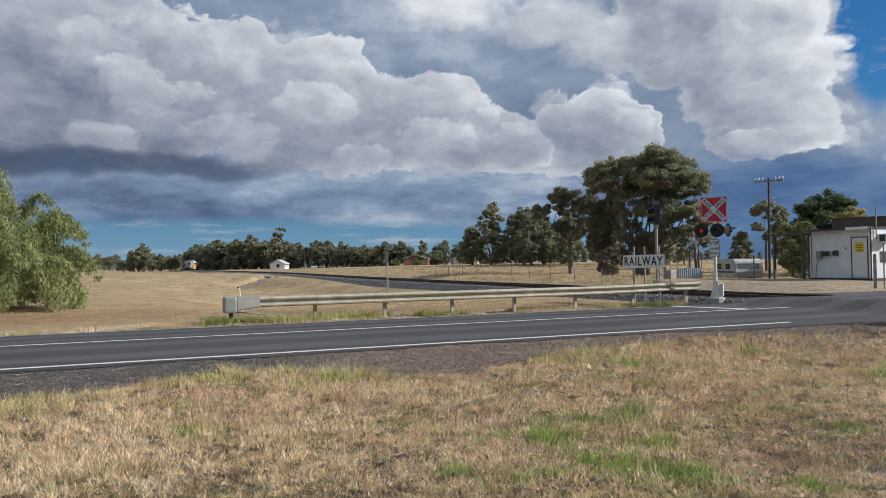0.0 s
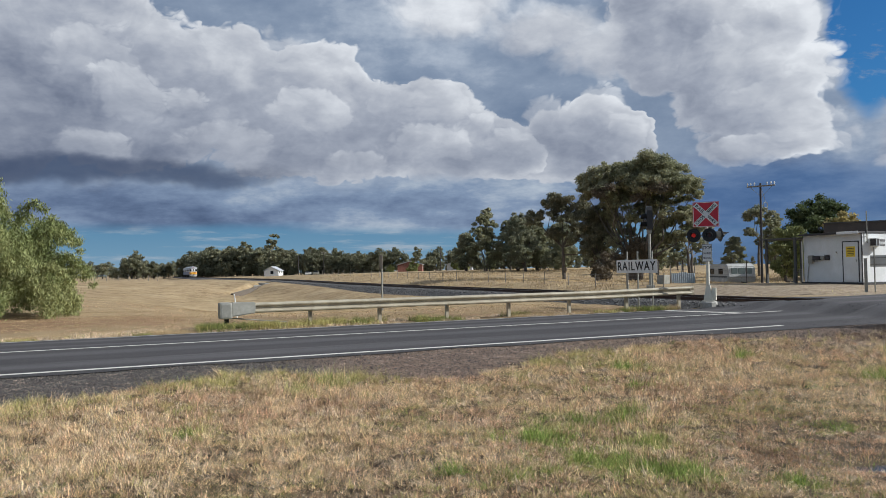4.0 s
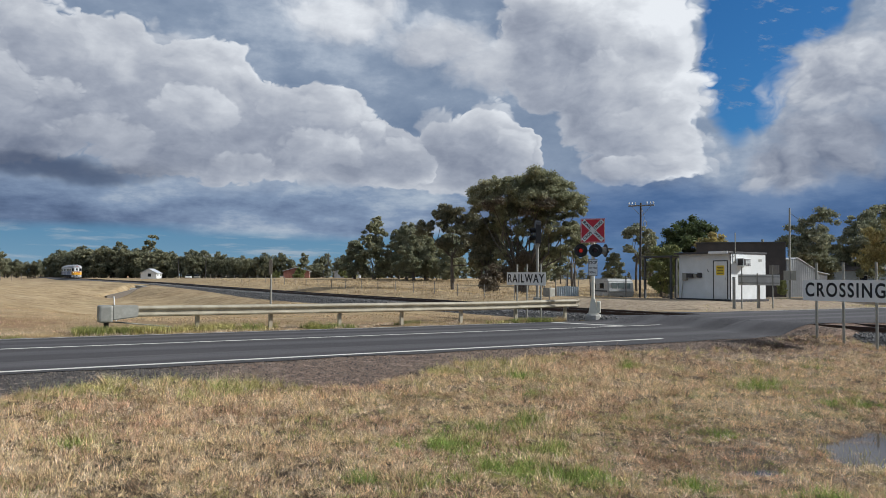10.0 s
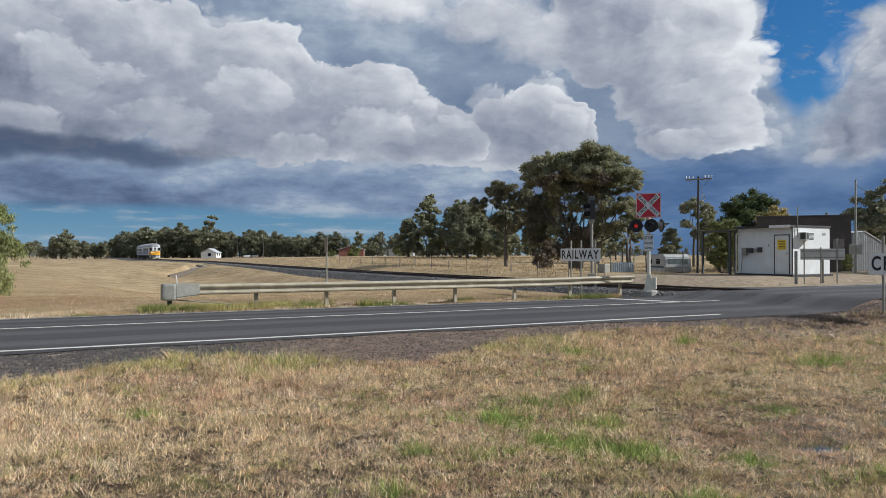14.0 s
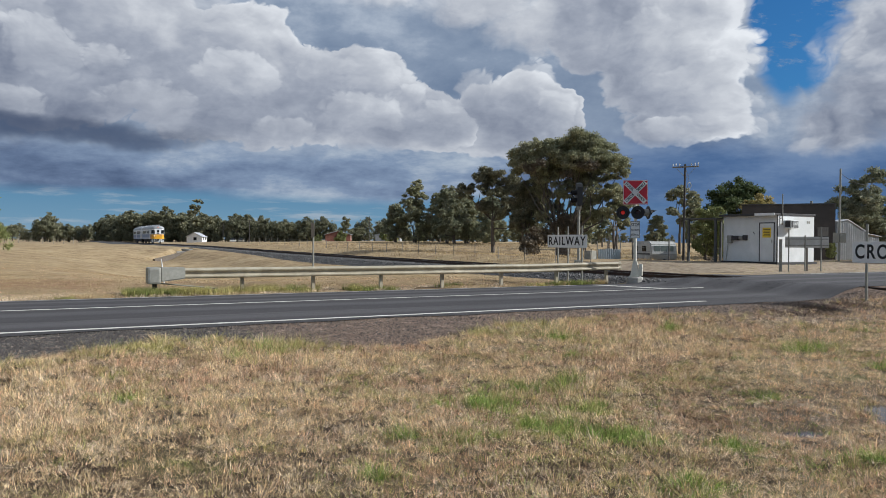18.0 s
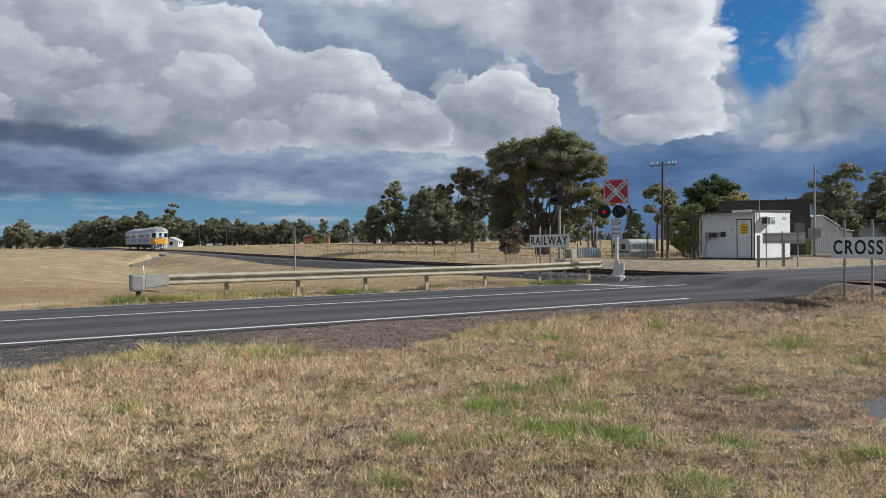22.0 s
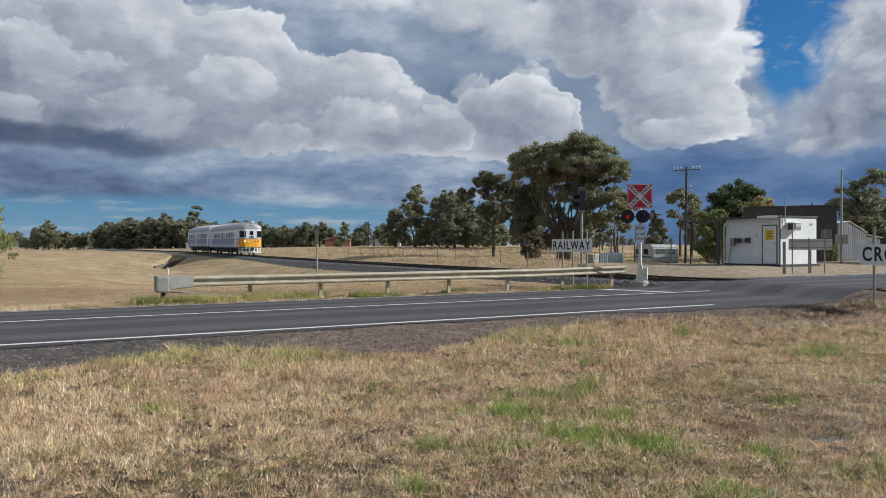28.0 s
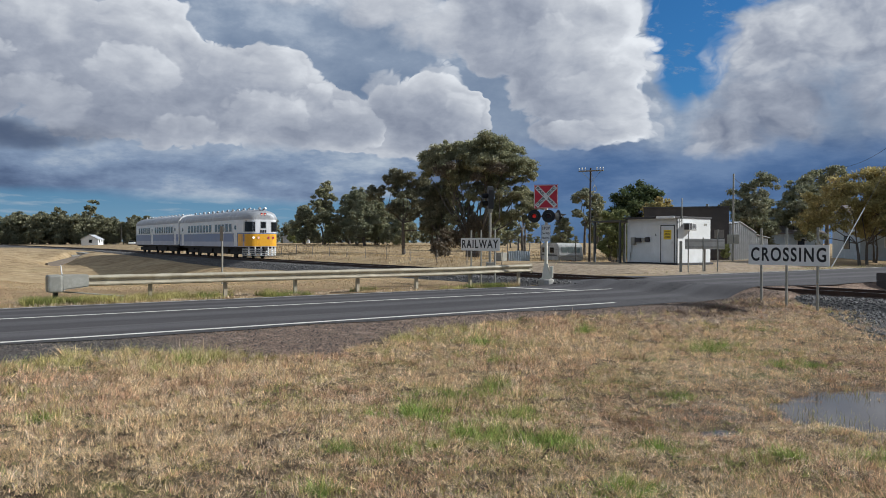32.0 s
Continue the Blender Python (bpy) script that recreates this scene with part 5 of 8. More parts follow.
M_PALEBLUE = material("faded_blue_sheet", (0.50, 0.56, 0.60), 0.55, 0.1, tones=((0.42, 0.48, 0.52), (0.56, 0.60, 0.63)), scale=1.5, fine=20, bump=0.05, contrast=0.15)
M_REDWALL = material("red_brick_wall", (0.26, 0.10, 0.075), 0.85, tones=((0.32, 0.14, 0.10), (0.20, 0.075, 0.055)), scale=1.2, fine=15, bump=0.1)
M_AWNING = material("awning_steel", (0.10, 0.10, 0.095), 0.6, 0.3, scale=3, fine=30, bump=0.05)


def build_hut():
    w, v, z = 35.1, 26.95, float(land_z(35.6, 28))
    L, Wd, H = 3.05, 3.55, 2.62
    h = thing("relay_hut", w, v, z, 0, "small white flat-roofed railway hut with a framed door", "hut")
    bm = BM()
    box(bm, -0.12, L + 0.12, -0.12, Wd + 0.12, -0.3, 0.10, 0.01)
    part("slab", bm, M_TRIMDARK, h, "dark base slab")
    for nm, a in (("wall", (0, 0.06, 0, Wd)), ("wall", (L - 0.06, L, 0, Wd)), ("wall", (0.06, L - 0.06, 0, 0.06)), ("wall", (0.06, L - 0.06, Wd - 0.06, Wd))):
        bm = BM()
        box(bm, a[0], a[1], a[2], a[3], 0.10, H)
        part(nm, bm, M_HUT, h)
    bm = BM()
    box(bm, -0.32, L + 0.05, -0.05, Wd + 0.1, H, H + 0.10, 0.01)
    part("roof", bm, M_TRIMDARK, h, "flat dark roof with a short overhang")
    bm = BM()
    box(bm, -0.34, -0.321, -0.06, 1.2, H - 0.02, H + 0.12)
    part("fascia", bm, M_WHITE, h)
    for y in (-0.012, Wd - 0.03):
        bm = BM()
        box(bm, -0.014, 0.03, y, y + 0.05, 0.10, H)
        part("corner_trim", bm, M_TRIMDARK if y < 0 else M_HUT, h)
    # framed door
    bm = BM()
    for y0, y1, z0, z1 in ((0.16, 0.21, 0.12, 2.24), (1.09, 1.14, 0.12, 2.24), (0.21, 1.09, 2.19, 2.24)):
        box(bm, -0.03, 0.0, y0, y1, z0, z1)
    fr = part("door_frame", bm, M_TRIMDARK, h)
    bm = BM()
    box(bm, -0.022, -0.002, 0.215, 1.085, 0.14, 2.185)
    door = part("door", bm, M_HUT, h, "white flush door with a yellow notice")
    bm = BM()
    box(bm, -0.028, -0.0225, 0.38, 0.92, 1.42, 1.96)
    note = part("notice", bm, M_SIGNYELLOW, door, "yellow warning notice")
    bm = BM()
    for k in range(5):
        box(bm, -0.031, -0.0285, 0.44, 0.86 - 0.05 * (k % 2), 1.50 + k * 0.085, 1.53 + k * 0.085)
    part("writing_bars", bm, M_BLACK, note)
    bm = BM()
    tube(bm, (-0.07, 0.30, 1.15), (-0.07, 0.30, 1.30), 0.015, n=8)
    box(bm, -0.07, -0.022, 0.285, 0.315, 1.21, 1.24)
    part("handle", bm, M_GALV, door)
    # meters and conduit
    for y0, y1, z0, z1, d, mt in ((2.9, 3.2, 1.12, 1.55, 0.16, M_GALV), (2.45, 2.86, 1.28, 1.52, 0.2, M_TRIMDARK), (2.2, 2.42, 1.33, 1.5, 0.14, M_GALV), (1.9, 2.16, 1.28, 1.56, 0.12, M_TRIMDARK)):
        bm = BM()
        box(bm, -d, -0.002, y0, y1, z0, z1, 0.015)
        part("meter_box", bm, mt, h)
    bm = BM()
    tube(bm, (-0.05, 1.9, 1.44), (-0.05, 3.3, 1.44), 0.018, n=8)
    tube(bm, (-0.05, 3.2, 1.2), (-0.05, 3.35, 0.1), 0.018, n=8)
    part("conduit", bm, M_GALV, h)
    bm = BM()
    pipe(bm, [(-0.01, 1.45, 1.62), (-0.09, 1.45, 1.68), (-0.09, 1.45, 1.74)], [0.02] * 3, n=6)
    part("hook", bm, M_TRIMDARK, h)
    # air conditioner on the road-facing wall
    bm = BM()
    box(bm, 0.55, 1.18, -0.42, -0.002, 1.92, 2.36, 0.02)
    ac = part("air_conditioner", bm, M_HUT, h, "white box air conditioner")
    bm = BM()
    box(bm, 0.58, 0.74, -0.426, -0.421, 1.96, 2.32)
    box(bm, 0.544, 0.549, -0.38, -0.06, 1.97, 2.31)
    part("grille", bm, M_TRIMDARK, ac)
    for k in range(6):
        bm = BM()
        box(bm, 0.78, 1.14, -0.43, -0.421, 1.95 + k * 0.064, 1.98 + k * 0.064)
        part("louvre", bm, M_TRIMDARK, ac)
    bm = BM()
    for k in range(2):
        box(bm, 2.42 + k * 0.16, 2.54 + k * 0.16, -0.008, -0.002, 2.2, 2.34)
    part("plate_bars", bm, M_GALV, h)
    bm = BM()
    tube(bm, (0.30, -0.08, 2.1), (0.30, -0.08, 3.75), 0.028, n=10)
    pipe(bm, [(0.30, -0.08, 2.55), (0.15, -0.10, 2.42), (0.05, -0.08, 2.5)], [0.015] * 3, n=6)
    part("service_mast", bm, M_GALV, h, "galvanised service mast with cable loop")
    # awning to the side
    aw = thing("awning", 35.0, 30.62, z, 0, "dark steel-framed awning beside the hut", "awning")
    bm = BM()
    box(bm, -0.35, 2.6, 0.0, 2.55, H - 0.13, H - 0.05, 0.01)
    part("awning_roof", bm, M_AWNING, aw)
    for x, y in ((-0.25, 0.18), (-0.25, 2.2), (2.5, 2.2)):
        bm = BM()
        box(bm, x - 0.06, x + 0.06, y - 0.06, y + 0.06, -0.3, H - 0.13, 0.01)
        part("post", bm, M_AWNING, aw)


def corrugated(bm, x0, x1, y, z0, zt, pitch=0.25, depth=0.05):
    """A ribbed wall along x at y; zt(x) is its top."""
    n = int((x1 - x0) / (pitch / 2))
    rows = []
    for k in range(n + 1):
        x = x0 + (x1 - x0) * k / n
        d = depth if k % 2 else 0
        rows.append((bm.verts.new((x, y - d, z0)), bm.verts.new((x, y - d, zt(x)))))
    for a, b in zip(rows, rows[1:]):
        bm.faces.new((a[0], b[0], b[1], a[1]))
    return bm


def build_sheds():
    s = thing("brown_shed", 45.6, 38.0, 0, -53.7, "large dark brown flat-topped shed", "shed")
    bm = BM()
    box(bm, 0, 6.05, 0, 4.4, -0.3, 4.42)
    part("wall", bm, M_BROWNWALL, s)
    bm = BM()
    box(bm, -0.06, 6.11, -0.08, 4.46, 4.42, 4.50)
    part("roof_edge", bm, M_AWNING, s)
    for k in range(5):
        bm = BM()
        box(bm, 1.2 * k + 0.9, 1.2 * k + 0.94, -0.02, -0.002, 0, 4.40)
        part("cover_strip", bm, M_BROWNWALL, s)
    bm = BM()
    tube(bm, (4.55, 1.0, 4.5), (4.55, 1.0, 4.72), 0.09, n=8)
    part("roof_vent", bm, M_GALV, s)
    c = thing("iron_shed", 49.25, 33.04, 0, 0, "pale grey corrugated iron shed with a steep gable and lean-to", "shed")
    def gable(x):
        return 3.18 + 0.12 * x if x < 1.12 else 3.31 - 0.375 * (x - 1.12)
    bm = BM()
    corrugated(bm, 0, 3.15, 0, -0.1, gable)
    bmesh.ops.solidify(bm, geom=bm.faces[:], thickness=0.03)
    part("end_wall", bm, M_IRON, c, "ribbed iron end wall")
    bm = BM()
    corrugated(bm, 3.16, 4.92, 0.05, -0.1, lambda x: 2.39 - 0.125 * (x - 3.15))
    bmesh.ops.solidify(bm, geom=bm.faces[:], thickness=0.03)
    part("side_wall", bm, M_IRON, c, "ribbed iron side wall")
    for nm, x0, x1, za, zb in (("roof", -0.08, 1.12, 3.2, 3.35), ("roof", 1.125, 3.22, 3.35, 2.56), ("lean_to_roof", 3.17, 5.0, 2.43, 2.2)):
        bm = BM()
        box(bm, x0, x1, -0.10, 6.5, 0, 0.04)
        for q in bm.verts:
            q.co.z += za + (zb - za) * (q.co.x - x0) / (x1 - x0)
        part(nm, bm, M_IRON, c)
    bm = BM()
    box(bm, 0.0, 0.06, 0.06, 6.4, -0.1, 3.15)
    part("back_wall", bm, M_IRON, c)


def build_cottage(name, w, v, turn, L, D, H, R, wall, roof, label, chimney=False):
    z = float(land_z(w, v))
    h = thing(name, w, v, z, turn, label, "house")
    bm = BM()
    box(bm, 0, L, 0, D, -0.4, H)
    part("wall", bm, wall, h)
    bm = BM()
    prof = [(-0.35, H - 0.08), (D / 2, H + R), (D + 0.35, H - 0.08), (D + 0.35, H + 0.02), (D / 2, H + R + 0.1), (-0.35, H + 0.02)]
    sweep(bm, prof, -0.3, L + 0.3)
    rf = part("roof", bm, roof, h)
    bm = BM()
    a = [bm.verts.new(p) for p in ((0.01, 0.02, H - 0.05), (0.01, D - 0.02, H - 0.05), (0.01, D / 2, H + R - 0.05))]
    b = [bm.verts.new((L - 0.01, p.co.y, p.co.z)) for p in a]
    bm.faces.new(a)
    bm.faces.new(b[::-1])
    for i in range(3):
        bm.faces.new((a[i], b[i], b[(i + 1) % 3], a[(i + 1) % 3]))
    part("gable", bm, wall, h)
    for x in (L * 0.25, L * 0.7):
        bm = BM()
        box(bm, x - 0.5, x + 0.5, -0.05, -0.002, 0.9, 2.0)
        fr = part("window", bm, M_WHITE, h)
        bm = BM()
        box(bm, x - 0.42, x + 0.42, -0.06, -0.051, 0.98, 1.92)
        part("pane", bm, M_GLASS, fr)
    bm = BM()
    box(bm, -0.05, -0.002, D * 0.35, D * 0.55, 0.8, 1.8)
    part("window", bm, M_GLASS, h)
    if chimney:
        bm = BM()
        box(bm, L * 0.3, L * 0.3 + 0.6, D / 2 - 0.3, D / 2 + 0.3, H, H + R + 0.7, 0.02)
        part("chimney", bm, M_CONCRETE, rf)
    return h


def build_pole(name, w, v, top, r0, mat, arm, label, lean=0.0, lamp=False):
    z = float(land_z(w, v))
    p = thing(name, w, v, z, 0, label, "pole")
    bm = BM()
    tube(bm, (0, 0, -0.4), (lean, 0, top), r0, r0 * 0.7, n=14)
    part("shaft", bm, mat, p)
    if arm:
        bm = BM()
        box(bm, lean - arm, lean + arm, -0.05, 0.05, top - 0.25, top - 0.16, 0.01)
        part("crossarm", bm, M_TIMBER, p).matrix_basis = pose(0, 0, 0, 0, 0, -64)
        for sx in (-1, 1):
            bm = BM()
            tube(bm, (lean + sx * arm * 0.75, 0.06, top - 0.26), (lean, 0.08, top - 0.95), 0.014, n=6)
            part("brace", bm, M_GALV, p).matrix_basis = pose(0, 0, 0, 0, 0, -64)
        for k in (-0.95, -0.72, -0.45, 0.45, 0.72, 0.95):
            bm = BM()
            x = lean + arm * k
            tube(bm, (x, 0, top - 0.16), (x, 0, top - 0.07), 0.02, n=8)
            tube(bm, (x, 0, top - 0.07), (x, 0, top + 0.05), 0.05, 0.035, n=10)
            part("insulator", bm, M_WHITE, p).matrix_basis = pose(0, 0, 0, 0, 0, -64)
    if lamp:
        bm = BM()
        ring = [(lean + 0.30 + 0.17 * math.cos(q), -0.10, top - 1.45 + 0.2 * math.sin(q)) for q in [math.tau * k / 16 for k in range(17)]]
        pipe(bm, ring, [0.028] * 17, n=6)
        pipe(bm, [(lean, -0.05, top - 0.3), (lean + 0.2, -0.1, top - 0.9), (lean + 0.30, -0.10, top - 1.25)], [0.014] * 3, n=5)
        part("cable_coil", bm, M_GALV, p, "grey coil of spare cable")
    return p


def build_rail_signal():
    z = float(land_z(27.1, 33.7))
    s = thing("rail_signal", 27.1, 33.7, z, -118, "tall galvanised rail signal mast with a black light head", "rail signal")
    bm = BM()
    tube(bm, (0, 0, -0.3), (0, 0, 3.9), 0.075, n=14)
    part("mast", bm, M_GALV, s)
    bm = BM()
    prof = [(-0.24, 3.55), (0.24, 3.55), (0.24, 4.6), (0.15, 4.77), (0, 4.85), (-0.15, 4.77), (-0.24, 4.6)]
    a = [bm.verts.new((x, -0.14, zz)) for x, zz in prof]
    b = [bm.verts.new((x, 0.16, zz)) for x, zz in prof]
    for i in range(len(prof)):
        bm.faces.new((a[i], a[(i + 1) % len(prof)], b[(i + 1) % len(prof)], b[i]))
    bm.faces.new(a[::-1])
    bm.faces.new(b)
    part("light_head", bm, M_BLACK, s)
    for zz in (3.87, 4.3):
        bm = BM()
        tube(bm, (0, -0.12, zz), (0, -0.42, zz - 0.03), 0.14, 0.14, n=16, caps=False)
        bmesh.ops.solidify(bm, geom=bm.faces[:], thickness=0.008)
        part("hood", bm, M_BLACK, s)
    bm = BM()
    box(bm, -0.24, 0.24, -0.10, 0.10, 3.34, 3.38)
    box(bm, -0.12, 0.12, -0.12, 0.12, 3.40, 3.54, 0.01)
    tube(bm, (-0.22, 0, 3.20), (0.22, 0, 3.36), 0.015, n=6)
    part("bracket", bm, M_GALV, s)
    bm = BM()
    box(bm, -0.22, 0.22, -0.2, 0.2, -0.2, 0.5, 0.02)
    part("base_cabinet", bm, M_GALV, s)


def build_caravan():
    z = float(land_z(44, 44.5))
    c = thing("caravan", 44.17, 47.87, -0.08, -114, "old dusty white and grey caravan behind the fence", "caravan")
    bm = BM()
    prof = [(0.1, 0.4), (4.3, 0.4), (4.45, 0.8), (4.3, 1.6), (3.9, 1.85), (0.5, 1.85), (0.05, 1.5), (-0.05, 0.8)]
    a = [bm.verts.new((x, 0, zz)) for x, zz in prof]
    b = [bm.verts.new((x, 2.1, zz)) for x, zz in prof]
    for i in range(len(prof)):
        bm.faces.new((a[i], a[(i + 1) % len(prof)], b[(i + 1) % len(prof)], b[i]))
    bm.faces.new(a[::-1])
    bm.faces.new(b)
    bmesh.ops.bevel(bm, geom=bm.edges[:], offset=0.08, segments=2, affect="EDGES")
    part("shell", bm, material("dusty_caravan", (0.50, 0.49, 0.45), 0.6, tones=((0.40, 0.39, 0.36), (0.58, 0.57, 0.53)), scale=1, fine=20, bump=0.05), c)
    bm = BM()
    box(bm, 0.2, 4.2, -0.008, 0.0, 0.80, 0.92)
    part("stripe", bm, M_AWNING, c)
    for x0, x1 in ((0.6, 1.5), (2.5, 3.4)):
        bm = BM()
        box(bm, x0, x1, -0.03, -0.002, 1.05, 1.48, 0.01)
        part("window", bm, M_GLASS, c)
    for y0, y1 in ((0.28, 0.74), (0.80, 1.30), (1.36, 1.82)):
        bm = BM()
        box(bm, 4.28, 4.40, y0, y1, 1.05, 1.52, 0.02)
        part("front_window", bm, material("dusty_pane", (0.20, 0.24, 0.22), 0.25, bump=0, contrast=0.2), c)
    bm = BM()
    box(bm, 4.30, 4.462, 0.15, 1.95, 0.80, 0.84)
    part("front_trim", bm, M_GALV, c)
    for y in (0.05, 1.95):
        bm = BM()
        tube(bm, (2.4, y, 0.32), (2.4, y + 0.12, 0.32), 0.32, n=18)
        part("wheel", bm, M_BLACK, c)
    bm = BM()
    tube(bm, (4.3, 1.05, 0.45), (5.4, 1.05, 0.4), 0.05, n=8)
    part("drawbar", bm, M_UNDER, c)


M_SIGNBACK = material("bare_aluminium_back", (0.60, 0.585, 0.53), 0.55, 0.1, tones=((0.52, 0.50, 0.45), (0.66, 0.64, 0.59)), scale=1.5, fine=25, bump=0.04, contrast=0.12)


def build_sign_backs():
    zb = float(land_z(31.5, 23.6))
    s = thing("road_sign", 31.52, 22.62, zb, -50, "backs of grey road signs on steel posts by the road", "sign")
    bm = BM()
    box(bm, -0.92, 0.92, 0, 0.012, 1.33, 1.84)
    part("panel", bm, M_SIGNBACK, s, "bare grey sign back")
    bm = BM()
    box(bm, 0.45, 0.90, 0.02, 0.032, 1.87, 2.28)
    part("small_panel", bm, M_TIMBER, s, "brown sign back")
    for x, top in ((-0.76, 2.2), (-0.07, 1.9), (0.60, 2.3)):
        bm = BM()
        tube(bm, (x, -0.035, -0.3), (x, -0.035, top), 0.03, n=10)
        part("post", bm, M_GALV, s)
    bm = BM()
    box(bm, -0.90, 0.90, -0.03, -0.001, 1.42, 1.46)
    box(bm, -0.90, 0.90, -0.03, -0.001, 1.71, 1.75)
    part("stiffener", bm, M_GALV, s)
    bm = BM()
    box(bm, -0.05, 0.05, -0.05, 0.05, -0.3, 1.35, 0.01)
    solo("timber_post", bm, M_TIMBER, 32.6, 23.4, zb, -36, "short grey timber post behind the road sign", "post")
    bm = BM()
    box(bm, -0.06, 0.06, -0.05, 0.05, -0.3, 1.72, 0.01)
    solo("marker_post", bm, M_GALV, 30.85, 23.5, zb, -36, "plain grey steel post beside the road", "post")


def build_small_posts():
    for w, v, top, r in ((12.9, 37.6, 1.62, 0.045),):
        z = float(land_z(w, v))
        p = thing("trackside_sign", w, v, z, -80, "small sign back on a pale post beside the track", "sign")
        bm = BM()
        box(bm, -0.045, 0.045, -0.03, 0.03, -0.3, 2.75, 0.01)
        part("post", bm, M_GALV, p)
        bm = BM()
        box(bm, -0.16, 0.16, -0.045, -0.031, 2.2, 2.95)
        part("plate", bm, M_TIMBER, p)
    bm = BM()
    tube(bm, (0, 0, -0.2), (-0.12, 0, 0.98 - float(land_z(4.3, 29.4))), 0.022, n=8)
    solo("white_peg", bm, M_WHITE, 4.3, 29.4, float(land_z(4.3, 29.4)), 0, "short leaning white peg in the grass", "post")


build_hut()
build_sheds()
build_cottage("white_house", 78, 50, -30, 9, 7, 2.5, 1.2, M_PALEBLUE, M_RUSTROOF, "pale blue weatherboard cottage with a rusted iron roof", True)
build_cottage("farmhouse", 52.2, 258.7, 62, 5.4, 5.0, 1.9, 1.4, M_WHITE, M_IRON, "small white gabled farmhouse before the woods")
build_cottage("farm_shed", 93.2, 193.8, 62, 10, 7, 2.1, 0.9, M_IRON, M_IRON, "low grey iron farm shed among trees")
build_cottage("red_farmhouse", 81.3, 201.5, 66, 10.5, 7, 2.3, 1.0, M_REDWALL, M_IRON, "low farmhouse with red walls and a grey roof")
build_pole("telegraph_pole", 39.1, 37.4, 6.65, 0.09, M_DARKPOLE, 0.9, "tall dark timber telegraph pole with a crossarm and insulators", 0.1, True)
build_pole("power_pole", 43.9, 29.3, 5.72, 0.075, M_GALV, 0, "slim grey steel service pole", 0.06)
def add_meter_box(pole):
    bm = BM()
    box(bm, -0.36, 0.34, -0.30, -0.07, 1.15, 1.75, 0.015)
    mb = part("meter_box", bm, M_GALV, pole, "grey steel meter box")
    mb.matrix_basis = pose(0, 0, 0, 0, 0, -50)
    bm = BM()
    box(bm, -0.02, 0.02, -0.31, -0.301, 1.2, 1.7)
    part("door_seam", bm, M_AWNING, mb)


add_meter_box(bpy.data.objects["power_pole"])
build_pole("telegraph_pole", 57.5, 252, 6.6, 0.13, M_DARKPOLE, 0, "plain timber pole beside the farmhouse")
build_pole("telegraph_pole", 79.1, 183.2, 6.6, 0.11, M_DARKPOLE, 0, "plain timber pole beside the farm sheds")
build_pole("telegraph_pole", 64.5, 246, 7.4, 0.13, M_DARKPOLE, 1.3, "timber pole with a crossarm before the woods")
build_rail_signal()
build_caravan()
build_sign_backs()
build_small_posts()


# ---- fences, wires and yard clutter ----
M_WIRE = material("fence_wire", (0.20, 0.19, 0.18), 0.5, 0.6, bump=0)
M_CABLE = material("overhead_cable", (0.03, 0.03, 0.032), 0.6, bump=0)


def build_fence(name, points, step, height, radius, wires, mat, label, seed=1):
    rng = random.Random(seed)
    f = thing(name, 0, 0, 0, 0, label, "fence")
    spots = []
    for (w0, v0), (w1, v1) in zip(points, points[1:]):
        n = max(1, int(math.hypot(w1 - w0, v1 - v0) / step))
        spots += [(w0 + (w1 - w0) * k / n, v0 + (v1 - v0) * k / n) for k in range(n)]
    spots.append(points[-1])
    tops = []
    for w, v in spots:
        z = float(land_z(w, v))
        h = height * rng.uniform(0.9, 1.12)
        lx, ly = rng.uniform(-0.05, 0.05), rng.uniform(-0.05, 0.05)
        bm = BM()
        tube(bm, (w, v, z - 0.3), (w + lx, v + ly, z + h), radius * rng.uniform(0.85, 1.2), radius * 0.85, n=7)
        part("post", bm, mat, f)
        tops.append((w, v, z))
    for k in range(wires):
        bm = BM()
        q = height * (0.25 + 0.68 * k / max(1, wires - 1))
        pipe(bm, [(w, v - radius, z + q) for w, v, z in tops], [0.006] * len(tops), n=4)
        part("wire", bm, M_WIRE, f)


def build_wires():
    for a, b, sag in (((43.96, 29.3, 6.05), (68.2, 42.0, 7.4), 0.5), ((68.5, 35.5, 8.6), (56.5, 25.4, 8.6), 0.4), ((57, 24.5, 8.4), (44, -20, 8.5), 1.2)):
        pts = []
        for k in range(13):
            t = k / 12
            p = Vector(a).lerp(Vector(b), t)
            pts.append((p.x, p.y, p.z - 4 * sag * t * (1 - t)))
        bm = BM()
        pipe(bm, pts, [0.014] * 13, n=5)
        ob = part("power_line", bm, M_CABLE)
        ob.matrix_basis = place(0, 0, 0)
        tagged(ob, "thin black overhead power line", "cable", kind="structure")
    g = thing("pole_stay", 0, 0, 0, 0, "slanting steel stay wire with a pale guard tube", "cable")
    a, b = Vector((42.0, 21.85, float(land_z(42.0, 21.85)))), Vector((46.2, 20.6, 6.6))
    bm = BM()
    pipe(bm, [a - (b - a) * 0.05, b], [0.012, 0.012], n=5)
    part("wire", bm, M_WIRE, g)
    bm = BM()
    pipe(bm, [a, a.lerp(b, 0.55)], [0.026, 0.026], n=8)
    part("guard", bm, M_WHITE, g, "pale guard tube")


